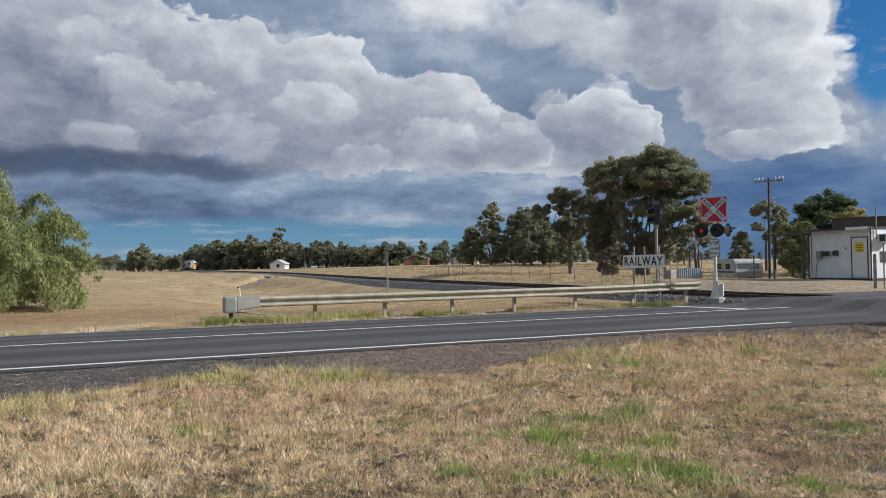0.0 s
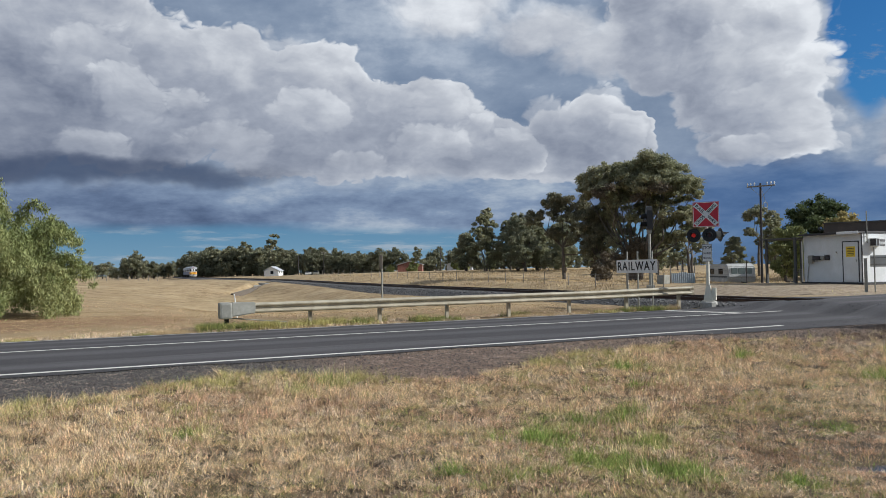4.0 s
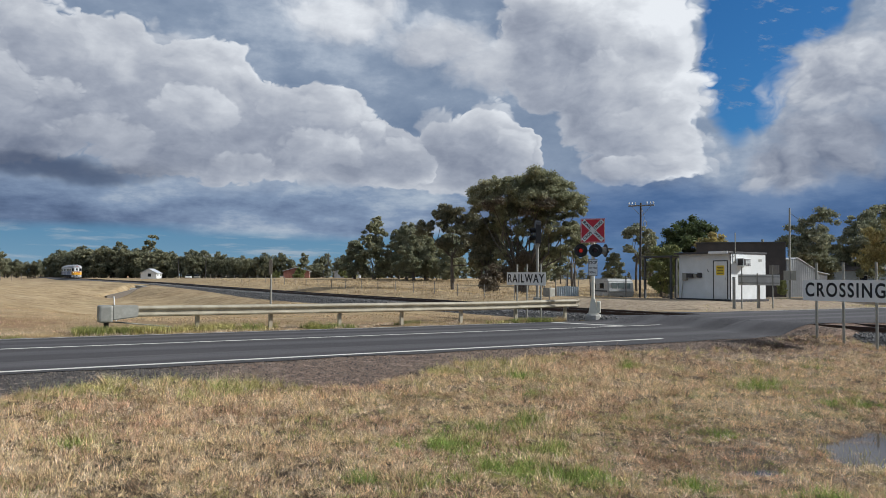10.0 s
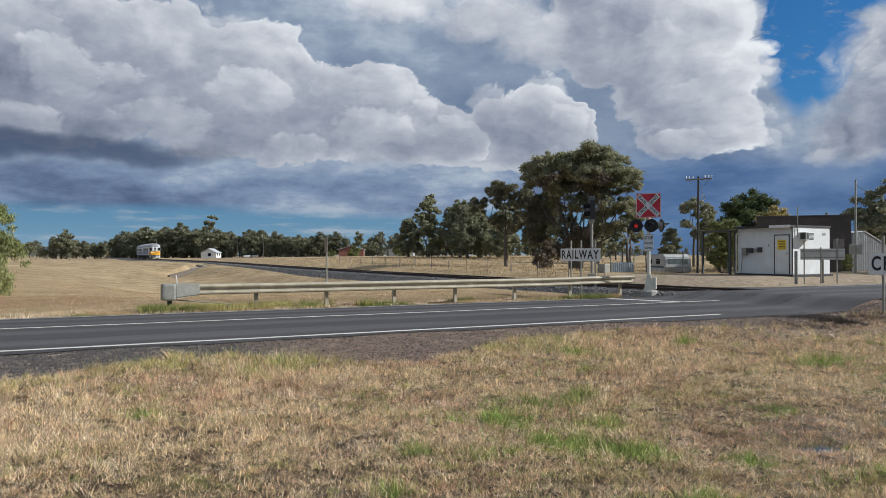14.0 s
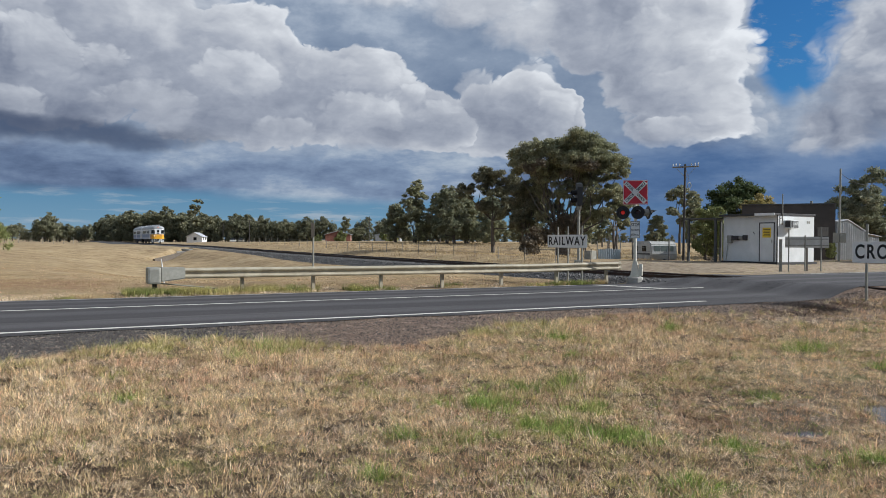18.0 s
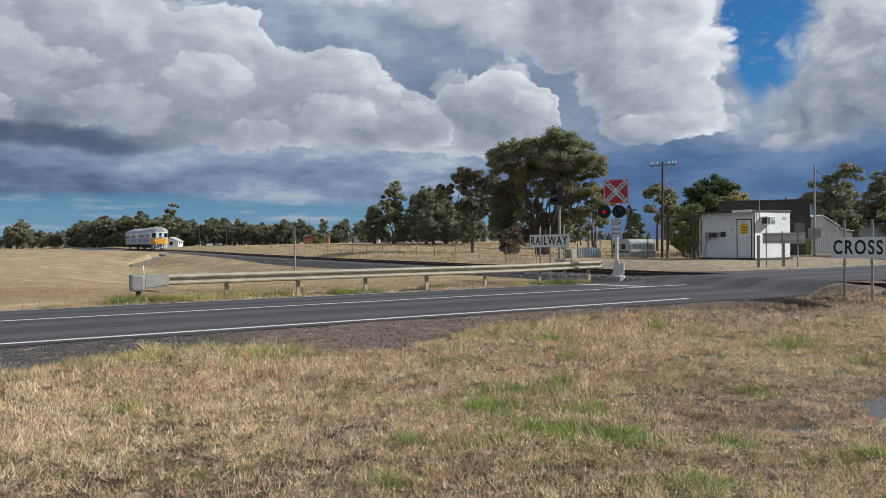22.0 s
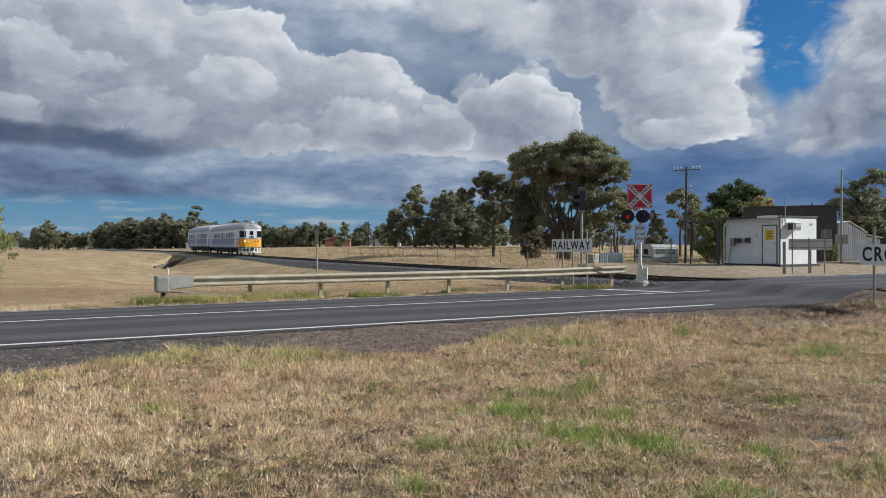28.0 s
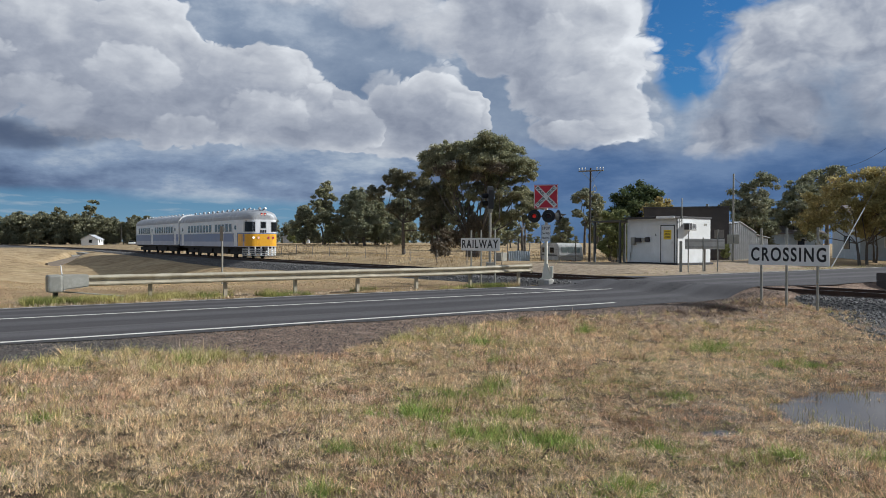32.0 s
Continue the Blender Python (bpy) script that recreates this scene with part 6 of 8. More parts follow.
def build_yard():
    # low pale sheets and drums behind the signal
    z = float(land_z(33, 38))
    s = thing("sheet_pile", 33.0, 37.9, z, -22, "faded pale blue corrugated sheets leaning on posts", "sheeting")
    for k in range(3):
        bm = BM()
        corrugated(bm, -0.75 + k * 0.5, -0.25 + k * 0.5, 0, 0, lambda x: 0.62 + 0.05 * (k % 2), 0.12, 0.03)
        bmesh.ops.solidify(bm, geom=bm.faces[:], thickness=0.01)
        part("sheet", bm, M_PALEBLUE, s)
    for x in (-0.8, -0.1, 0.75):
        bm = BM()
        tube(bm, (x, 0.06, -0.2), (x + 0.03, 0.06, 1.15), 0.035, n=7)
        part("post", bm, M_TIMBER, s)
    bm = BM()
    box(bm, -0.3, 0.3, -0.25, 0.25, -0.1, 0.55, 0.03)
    solo("equipment_cabinet", bm, M_GALV, 31.2, 37.6, z, 10, "grey lineside equipment cabinet", "cabinet")
    # low dark block wall at the far roadside
    b = thing("block_wall", 27.6, 12.55, float(land_z(28.4, 12.5)), -6, "low dark concrete block wall beside the road", "wall")
    for row in range(2):
        for k in range(6):
            bm = BM()
            box(bm, k * 0.62 + 0.01, k * 0.62 + 0.61, -0.25, 0.25, row * 0.29 - 0.06 * (row == 0), row * 0.29 + 0.28, 0.015)
            part("block", bm, M_BROWNWALL, b)
    # pale house beyond the broad trees
    build_cottage("pale_house", 57, 27.5, -45, 8.5, 6, 2.9, 1.2, M_PALEBLUE, M_RUSTROOF, "pale blue house half hidden by trees")
    # yellowed gate frame next to the awning
    zc = float(land_z(36.0, 31.2))
    c = thing("wire_cage", 35.4, 31.0, zc, 0, "small galvanised wire cage beside the hut", "cage")
    for y in (0.0, 0.55):
        for x in (0.0, 0.5):
            bm = BM()
            tube(bm, (x, y, -0.1), (x, y, 0.8), 0.015, n=6)
            part("upright", bm, M_GALV, c)
    for k in range(7):
        bm = BM()
        tube(bm, (0, 0.0, 0.05 + k * 0.12), (0, 0.55, 0.05 + k * 0.12), 0.006, n=5)
        part("bar", bm, M_GALV, c)
    # cars parked beside the farmhouse
    for k, (w, v, mat, lab) in enumerate(((60.0, 249, M_WHITE, "small white car parked by the farmhouse"), (62.2, 247.5, M_GALV, "grey utility parked by the farmhouse"))):
        car = thing("car", w, v, float(land_z(w, v)), 70, lab, "car")
        bm = BM()
        box(bm, -2.1, 2.1, -0.85, 0.85, 0.35, 0.95, 0.12)
        part("body", bm, mat, car)
        bm = BM()
        box(bm, -1.2, 1.0, -0.75, 0.75, 0.95, 1.45, 0.18)
        part("cabin", bm, M_GLASS, car)
        for x in (-1.3, 1.3):
            for y in (-0.86, 0.74):
                bm = BM()
                tube(bm, (x, y, 0.33), (x, y + 0.12, 0.33), 0.33, n=14)
                part("wheel", bm, M_BLACK, car)


build_fence("paddock_fence", [(28.2, 34), (30.5, 60), (33, 130)], 3.6, 0.85, 0.035, 4, M_TIMBER, "old timber post and wire fence along the paddock", 2)
build_fence("yard_fence", [(34.0, 41.5), (36.6, 39.6), (39.0, 38.6)], 1.4, 1.5, 0.045, 5, M_DARKPOLE, "dark post and wire fence before the caravan", 3)
build_fence("field_fence", [(-28, 96), (-9, 112), (8, 150)], 4.0, 1.1, 0.05, 3, M_TIMBER, "weathered fence across the paddock", 4)
build_wires()
build_yard()


# ---- trees and shrubs ----
def leaf_material(name, a, b, c, island=0.35):
    return material(name, a, 0.6, tones=(b, c), scale=0.35, fine=3, bump=0, island=island, spec=0.25, contrast=0.3, through=0.30)


M_GUM = leaf_material("gum_leaves", (0.214, 0.222, 0.122), (0.318, 0.315, 0.185), (0.437, 0.405, 0.263))
M_DARKGUM = leaf_material("dark_gum_leaves", (0.178, 0.191, 0.115), (0.270, 0.273, 0.172), (0.373, 0.347, 0.230))
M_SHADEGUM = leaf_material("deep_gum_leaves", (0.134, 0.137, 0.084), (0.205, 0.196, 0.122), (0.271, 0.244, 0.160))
M_DEADGUM = leaf_material("withered_gum_leaves", (0.135, 0.108, 0.074), (0.185, 0.150, 0.105), (0.240, 0.200, 0.145))
M_GREEN = leaf_material("green_leaves", (0.069, 0.094, 0.039), (0.103, 0.132, 0.053), (0.149, 0.172, 0.071))
M_FEATHER = leaf_material("pepper_tree_leaves", (0.188, 0.218, 0.079), (0.269, 0.295, 0.114), (0.362, 0.360, 0.156))
M_FARGUM = leaf_material("far_gum_leaves", (0.178, 0.185, 0.112), (0.251, 0.244, 0.145), (0.330, 0.310, 0.198))
M_FARDARK = leaf_material("far_dark_leaves", (0.145, 0.154, 0.094), (0.207, 0.207, 0.127), (0.269, 0.255, 0.163))
M_OLIVEGREEN = leaf_material("olive_green_leaves", (0.180, 0.203, 0.076), (0.264, 0.275, 0.108), (0.338, 0.327, 0.140))
M_OCHRE = leaf_material("ochre_leaves", (0.293, 0.250, 0.096), (0.431, 0.353, 0.141), (0.586, 0.458, 0.198))


def leaves(clumps, count, size, rng, droop=0.0, shell=0.55, slim=0.42):
    """Small leaf cards strewn through clumps (x, y, z, rx, ry, rz)."""
    cl = np.array(clumps, float)
    vol = cl[:, 3] * cl[:, 4] * cl[:, 5]
    pick = rng.choice(len(cl), count, p=vol ** 0.75 / (vol ** 0.75).sum())
    d = rng.normal(size=(count, 3))
    d /= np.linalg.norm(d, axis=1)[:, None]
    r = (shell + (1 - shell) * rng.random(count)) * (1 + 0.18 * rng.normal(size=count) * (rng.random(count) < 0.3))
    c = cl[pick, :3] + d * cl[pick, 3:6] * r[:, None]
    s = size * rng.uniform(0.55, 1.45, count)
    a = rng.normal(size=(count, 3))
    if droop:
        a[:, 2] -= droop
    a /= np.linalg.norm(a, axis=1)[:, None]
    b = np.cross(a, rng.normal(size=(count, 3)))
    b /= np.linalg.norm(b, axis=1)[:, None]
    a, b = a * s[:, None], b * (s * slim)[:, None]
    verts = np.stack([c - a, c + b, c + a, c - b], 1).reshape(-1, 3)
    faces = np.arange(4 * count).reshape(-1, 4)
    return verts, faces


def build_tree(name, h, spread_r, clump_n, count, size, mat, seed, label, trunk_r=0.3, base_frac=0.3, lean=0.0, droop=0.5, shape="shrub", trunks=1):
    rng = np.random.default_rng(seed)
    t = new(name)
    tips = []
    bm = BM()
    for k in range(trunks):
        ox = (k - (trunks - 1) / 2) * trunk_r * 2.2
        fork = h * base_frac * rng.uniform(0.8, 1.2)
        p0 = Vector((ox, rng.normal() * trunk_r * 0.4, -0.3))
        p1 = Vector((ox * 1.6 + lean * 0.4, rng.normal() * 0.15, fork))
        pipe(bm, [p0, p0.lerp(p1, 0.5) + Vector((rng.normal() * 0.1, rng.normal() * 0.1, 0)), p1], [trunk_r, trunk_r * 0.8, trunk_r * 0.65], n=9)
        for j in range(6):
            ang = 6.283 * (j + rng.random()) / 6
            rr = spread_r * rng.uniform(0.35, 0.8)
            q = Vector((p1.x + lean * 0.5 + rr * math.cos(ang), p1.y + rr * math.sin(ang), h * rng.uniform(0.6, 0.86) * (0.6 if shape == "feather" else 1.0)))
            mid = p1.lerp(q, 0.5) + Vector((0, 0, -0.06 * h))
            pipe(bm, [p1, mid, q], [trunk_r * 0.42, trunk_r * 0.25, trunk_r * 0.08], n=6)
            tips.append(q)
            q2 = mid + Vector((rng.normal() * spread_r * 0.3, rng.normal() * spread_r * 0.3, h * 0.2))
            pipe(bm, [mid, q2], [trunk_r * 0.18, trunk_r * 0.05], n=5)
            tips.append(q2)
    part("trunk", bm, M_BARK, t)
    clumps = []
    for k in range(clump_n):
        if shape == "feather":
            ang, rad = rng.random() * 6.283, math.sqrt(rng.random()) * spread_r
            top = h * max(0.12, 1 - (rad / spread_r) ** 3.2) * rng.uniform(0.72, 1.05)
            z = rng.uniform(0.06 * h, top)
            s = spread_r * rng.uniform(0.07, 0.17)
            clumps.append((rad * math.cos(ang), rad * math.sin(ang), z, s * 0.8, s * 0.8, s * 1.3))
            if k % 4 == 0:
                # fronds that reach out past the crown and hang
                e = rng.uniform(0.15, 0.85)
                out = spread_r * (1.02 - 0.45 * e ** 2.2)
                for j in range(6):
                    f = j / 5
                    r = out * (0.78 + 0.34 * f)
                    clumps.append((r * math.cos(ang), r * math.sin(ang), h * (e + 0.10 * math.sin(3.0 * f) - 0.02 * f), spread_r * 0.055, spread_r * 0.055, spread_r * (0.09 - 0.05 * f)))
        else:
            ang, rad = rng.random() * 6.283, math.sqrt(rng.random()) * spread_r * 0.85
            top = h * math.sqrt(max(0.05, 1 - (rad / spread_r) ** 2)) * 0.92
            z = rng.uniform(0.12 * h, top)
            s = spread_r * rng.uniform(0.16, 0.28)
            clumps.append((rad * math.cos(ang), rad * math.sin(ang), z, s, s, s * 0.9))
    verts, faces = leaves(clumps, count, size, rng, droop, 0.25 if shape == "feather" else 0.4, 0.26 if shape == "feather" else 0.42)
    crown = new("crown", raw_mesh("crown", verts, faces, mat))
    crown.parent = t
    return tagged(t, label, "tree")


def heap_of(h, r, shape, rng):
    """Heads of foliage (x, y, z, rx, ry, rz) for a tree of height h and half width r."""
    out = []
    if shape == "column":
        # tall gum: heads stacked unevenly up the stem, the lower ones wider apart
        n = 9
        for k in range(n):
            f = k / (n - 1)
            a = k * 2.4 + rng.uniform(-0.6, 0.6)
            d = r * (0.62 - 0.40 * f) * rng.uniform(0.5, 1.2)
            s = r * (0.52 - 0.14 * f) * rng.uniform(0.75, 1.15)
            out.append((d * math.cos(a), d * math.sin(a), h * (0.26 + 0.66 * f), s, s, s * rng.uniform(0.8, 1.15)))
    elif shape == "spread":
        # open gum: flat heads at the ends of spreading limbs
        for k in range(8):
            a = k * 2.4 + rng.uniform(-0.5, 0.5)
            d = r * (0.25 + 0.5 * (k / 7)) * rng.uniform(0.8, 1.15)
            s = r * rng.uniform(0.28, 0.42)
            out.append((d * math.cos(a), d * math.sin(a), h * (0.90 - 0.42 * (k / 7)) * rng.uniform(0.93, 1.03), s, s, s * 0.62))
    else:
        # dense low tree, leafy to the ground
        for k in range(11):
            a = k * 2.4 + rng.uniform(-0.5, 0.5)
            f = (k + 0.5) / 11
            d = r * 0.66 * math.sqrt(1 - 0.9 * f) * rng.uniform(0.6, 1.15)
            s = r * rng.uniform(0.36, 0.50)
            out.append((d * math.cos(a), d * math.sin(a), h * (0.14 + 0.74 * f) * rng.uniform(0.92, 1.06), s, s, s * 0.85))
    return out


def build_lobed(name, heads, per_head, count, size, mat, seed, label, trunk_r=0.3, feet=((0.0, 0.0),), fork=0.3, droop=0.4, grain=0.20, under=0.5, bark=None, scatter=()):
    """A tree whose limbs each end in a head of small leaf clumps, with sky between them."""
    rng = np.random.default_rng(seed)
    t = new(name)
    top = max(q[2] + q[5] for q in heads)
    bm = BM()
    forks = []
    for x, y in feet:
        p0 = Vector((x, y, -0.4))
        p1 = Vector((x * 1.8 + rng.normal() * 0.1, y * 1.8, top * fork * rng.uniform(0.85, 1.15)))
        k = trunk_r / math.sqrt(len(feet))
        pipe(bm, [p0, p0 + Vector((0, 0, 0.5)), p0.lerp(p1, 0.6) + Vector((rng.normal() * 0.08, rng.normal() * 0.08, 0)), p1], [k * 1.35, k, k * 0.85, k * 0.7], n=9)
        forks.append((p1, k))
    clumps = []
    for hx, hy, hz, rx, ry, rz in heads:
        c = Vector((hx, hy, hz))
        p1, k = min(forks, key=lambda q: (q[0].xy - c.xy).length + rng.random() * 0.8)
        if c.z > p1.z + 0.4:
            start = p1
        else:
            start = Vector((0, 0, max(0.2, c.z - 0.5 * rz)))
        mid = start.lerp(c, 0.5) + Vector((rng.normal() * 0.06 * top, rng.normal() * 0.06 * top, -0.03 * top))
        pipe(bm, [start, mid, c], [k * 0.36, k * 0.22, k * 0.08], n=6)
        for j in range(per_head):
            d = Vector(rng.normal(size=3)).normalized()
            if d.z < -0.15 and rng.random() > under:
                d.z = -d.z
            q = 0.40 + 0.64 * rng.random()
            p = Vector((hx + d.x * rx * q, hy + d.y * ry * q, hz + d.z * rz * q))
            s = (rx + ry + rz) / 3 * rng.uniform(grain * 0.7, grain * 1.6)
            clumps.append((p.x, p.y, max(0.25, p.z), s * 1.15, s * 1.15, s * 0.75))
            if j % 3 == 0:
                pipe(bm, [c, c.lerp(p, 0.55) + Vector((0, 0, 0.05 * rz)), p], [k * 0.12, k * 0.07, k * 0.03], n=4)
    part("trunk", bm, bark or M_BARK, t)
    verts, faces = leaves(clumps, count, size, rng, droop, 0.15, 0.40)
    crown = new("crown", raw_mesh("crown", verts, faces, mat))
    crown.parent = t
    for nm, spots, n, m in scatter:
        verts, faces = leaves(spots, n, size, rng, droop, 0.15, 0.40)
        crown = new(nm, raw_mesh(nm, verts, faces, m))
        crown.parent = t
    return tagged(t, label, "tree")


def put(t, w, v, turn=0.0, scale=1.0, dz=0.0):
    t.matrix_basis = place(w, v, float(land_z(w, v)) + dz, turn) @ Matrix.Scale(scale, 4)
    return t


def build_trees():
    crown = [(-4.0, 0.3, 10.6, 1.9, 2.4, 1.35), (-4.9, 0.0, 9.6, 1.1, 1.5, 0.9), (-2.6, -1.0, 11.5, 1.9, 2.3, 1.0), (-0.4, 0.8, 11.6, 1.8, 2.4, 1.2), (1.6, -0.6, 12.0, 2.3, 2.8, 1.35), (3.6, 0.4, 11.2, 2.1, 2.6, 1.4), (5.0, -0.3, 10.0, 1.9, 2.2, 1.3), (6.1, 0.3, 9.1, 1.2, 1.5, 0.9), (-3.0, -1.8, 9.4, 1.5, 1.4, 0.95), (-1.4, 1.6, 10.0, 2.0, 1.8, 1.2), (1.2, -2.0, 10.1, 2.0, 1.6, 1.2), (3.4, -1.6, 9.4, 1.9, 1.6, 1.05), (0.2, 2.4, 9.9, 2.6, 1.6, 1.4), (4.2, 1.8, 8.9, 1.8, 1.5, 1.0), (3.0, -1.0, 7.3, 1.3, 1.2, 0.8), (4.3, 0.4, 6.4, 1.1, 1.1, 0.7), (-1.2, -0.6, 8.3, 1.6, 1.4, 0.9), (0.8, 1.0, 8.6, 1.8, 1.5, 1.0), (2.2, 0.4, 8.2, 1.6, 1.4, 0.9), (-2.4, 0.8, 8.7, 1.4, 1.3, 0.8), (-0.2, -1.0, 6.6, 1.0, 0.9, 0.7), (1.7, 0.4, 5.6, 1.0, 0.9, 0.7), (2.6, 0.2, 4.6, 0.9, 0.9, 0.6), (-1.6, 0.4, 6.4, 0.9, 0.8, 0.6), (2.4, -1.2, 10.8, 2.2, 1.6, 1.2), (-1.2, -1.4, 10.6, 2.0, 1.6, 1.2), (0.9, 0.6, 6.9, 1.5, 1.3, 0.9), (2.9, 0.6, 6.0, 1.4, 1.2, 0.9), (-0.6, 0.8, 5.2, 1.3, 1.1, 0.9), (1.2, 0.9, 3.9, 1.2, 1.0, 0.8), (-2.4, 0.2, 7.2, 1.2, 1.1, 0.8), (-1.8, 0.6, 4.2, 1.3, 1.1, 0.9), (3.4, 0.8, 4.4, 1.2, 1.1, 0.8)]
    withered = [(-3.2, -3.0, 9.3, 1.0, 0.6, 0.8), (-2.2, -3.1, 9.7, 0.7, 0.5, 0.5), (2.6, -2.9, 9.5, 1.3, 0.5, 0.7), (0.5, -2.4, 8.6, 0.8, 0.5, 0.5), (0.2, -0.9, 3.6, 1.2, 0.8, 1.1), (-1.6, -0.6, 2.2, 1.1, 0.8, 1.3), (1.3, -0.7, 2.6, 0.7, 0.6, 0.9), (-3.2, -0.5, 1.3, 0.8, 0.7, 0.9)]
    put(build_lobed("gum_tree", crown, 30, 220000, 0.100, M_GUM, 3, "large spreading gum tree with a rounded olive crown", 0.56, ((-0.35, 0.0), (0.15, 0.1), (0.5, -0.1)), 0.17, 0.4, 0.25, 0.75, None, (("withered_leaves", withered, 12000, M_DEADGUM),)), 46.98, 60.97, -37.7, 0.93)
    shade = [(-3.4, 0, 7.5, 1.5, 1.8, 0.95), (-1.4, 0.5, 8.6, 1.7, 2.0, 1.3), (-0.2, -0.5, 9.4, 1.6, 1.8, 1.1), (1.6, 0, 8.5, 2.0, 2.0, 1.4), (2.6, 0.6, 7.0, 1.8, 2.0, 1.5), (0.4, -0.6, 6.9, 1.9, 1.6, 1.2), (2.2, -0.6, 5.2, 1.7, 1.6, 1.3), (3.4, 0, 3.6, 1.5, 1.6, 1.3), (-0.9, 0.3, 5.6, 1.4, 1.4, 0.9)]
    put(build_lobed("gum_tree", shade, 26, 60000, 0.115, M_SHADEGUM, 5, "dark dense gum beside the large tree", 0.24, ((0.0, 0.0),), 0.34, 0.5, 0.24), 47.6, 74.6, -33, 0.94)
    dense = [(-1.5, 0.2, 6.9, 1.5, 1.6, 1.1), (0.2, -0.2, 7.4, 1.6, 1.6, 1.1), (1.6, 0.2, 6.4, 1.5, 1.6, 1.3), (-0.6, 0, 5.4, 1.8, 1.6, 1.2), (1.3, 0, 4.6, 1.6, 1.5, 1.2), (-1.0, 0, 3.9, 1.3, 1.4, 1.0), (0.8, 0.2, 3.0, 1.4, 1.3, 1.0)]
    put(build_lobed("gum_tree", dense, 26, 36000, 0.115, M_SHADEGUM, 55, "dark bushy gum against the large tree", 0.3, ((0.0, 0.0),), 0.25, 0.5, 0.25), 45.5, 64.9, 10, 0.92)
    scrub = [(-0.5, 0, 1.1, 0.8, 0.8, 0.8), (0.5, 0.1, 1.4, 0.8, 0.8, 0.9), (0.1, 0, 2.4, 0.7, 0.7, 0.6), (-0.2, 0.3, 0.6, 1.0, 0.8, 0.5)]
    put(build_lobed("shrub", scrub, 20, 9000, 0.10, M_DEADGUM, 6, "withered brown regrowth at the foot of the gum", 0.12, ((-0.2, 0.0), (0.2, 0.1)), 0.25, 0.4, 0.28), 43.2, 60.6, 0)
    young = [(-0.9, 0, 6.0, 1.3, 1.3, 0.8), (0.6, 0.3, 6.4, 1.3, 1.3, 0.8), (1.5, -0.2, 5.2, 1.2, 1.2, 0.8), (-0.2, -0.4, 4.9, 1.3, 1.2, 0.7), (1.0, 0.2, 3.7, 1.0, 1.0, 0.6), (-1.4, 0.2, 4.3, 0.9, 0.9, 0.6), (2.3, 0.3, 3.2, 0.7, 0.7, 0.5)]
    put(build_lobed("gum_tree", young, 24, 30000, 0.10, M_GUM, 8, "grey-green young gum beside the large tree", 0.24, ((-0.2, 0.0), (0.25, 0.0)), 0.32, 0.5, 0.24), 51.6, 58.2, 20)
    # group beyond the paddock
    r2 = random.Random(17)
    a = put(build_lobed("gum_tree", heap_of(10.6, 3.0, "column", r2), 22, 30000, 0.15, M_GUM, 11, "slender gum tree at the edge of the paddock", 0.24, ((-0.2, 0.0), (0.2, 0.0)), 0.22, 0.5, 0.27), 57.4, 114, 0)
    b = put(build_lobed("gum_tree", heap_of(8.4, 3.3, "dense", r2), 20, 28000, 0.15, M_DARKGUM, 12, "dark gum tree at the edge of the paddock", 0.2, ((0.0, 0.0),), 0.2, 0.5, 0.27), 61, 112, 0)
    c = put(build_lobed("gum_tree", heap_of(9.0, 3.4, "column", r2), 22, 28000, 0.14, M_DARKGUM, 13, "tall dark gum tree behind the paddock", 0.3, ((0.0, 0.0),), 0.25, 0.5, 0.27), 60.2, 108, 40)
    e = put(build_lobed("young_gum", heap_of(4.2, 1.3, "dense", r2), 16, 9000, 0.12, M_GUM, 14, "young grey-green gum sapling before the trees", 0.10, ((0.0, 0.0),), 0.2, 0.5, 0.3), 58.0, 104, 0)
    for src, w, v, turn, s in ((b, 62.5, 106, 70, 0.95), (a, 61.5, 104, 140, 0.74), (b, 55.6, 117.5, 200, 0.75), (c, 57.0, 100, 120, 0.86), (b, 57, 121, 300, 0.8), (a, 66, 106, 10, 0.72), (b, 68, 98, 30, 0.8), (c, 62, 97, 200, 0.8), (b, 59, 92, 100, 0.7), (a, 88, 82, 60, 0.8), (b, 92, 78, 10, 0.55), (a, 62, 76, 90, 0.66), (b, 72, 84, 160, 0.6), (e, 60.0, 101, 50, 1.0), (e, 59.0, 97, 100, 0.8), (e, 59.0, 92.5, 200, 1.05), (e, 55.5, 109, 20, 0.8), (e, 56.0, 88, 130, 0.9), (e, 61.6, 84.5, 60, 0.8), (e, 65.5, 80, 240, 0.9)):
        put(copy_thing(src, Matrix()), w, v, turn, s)
    # behind the hut
    g = put(build_lobed("shade_tree", heap_of(7.6, 4.1, "dense", r2), 26, 42000, 0.13, M_GREEN, 21, "dense dark green tree behind the hut", 0.3, ((0.0, 0.0),), 0.2, 0.3, 0.24), 57.9, 49.2, 0, 0.95)
    bush = put(build_lobed("shrub", heap_of(3.7, 1.35, "dense", r2), 22, 18000, 0.075, M_OLIVEGREEN, 22, "light green willowy bush beside the awning", 0.12, ((-0.2, 0.0), (0.2, 0.0)), 0.15, 0.9, 0.27), 38.4, 34.4, 0)
    put(copy_thing(bush, Matrix()), 39.6, 35.6, 80, 0.9)
    put(copy_thing(bush, Matrix()), 47.9, 32.6, 30, 0.34)
    put(copy_thing(g, Matrix()), 63, 47.5, 60, 0.62)
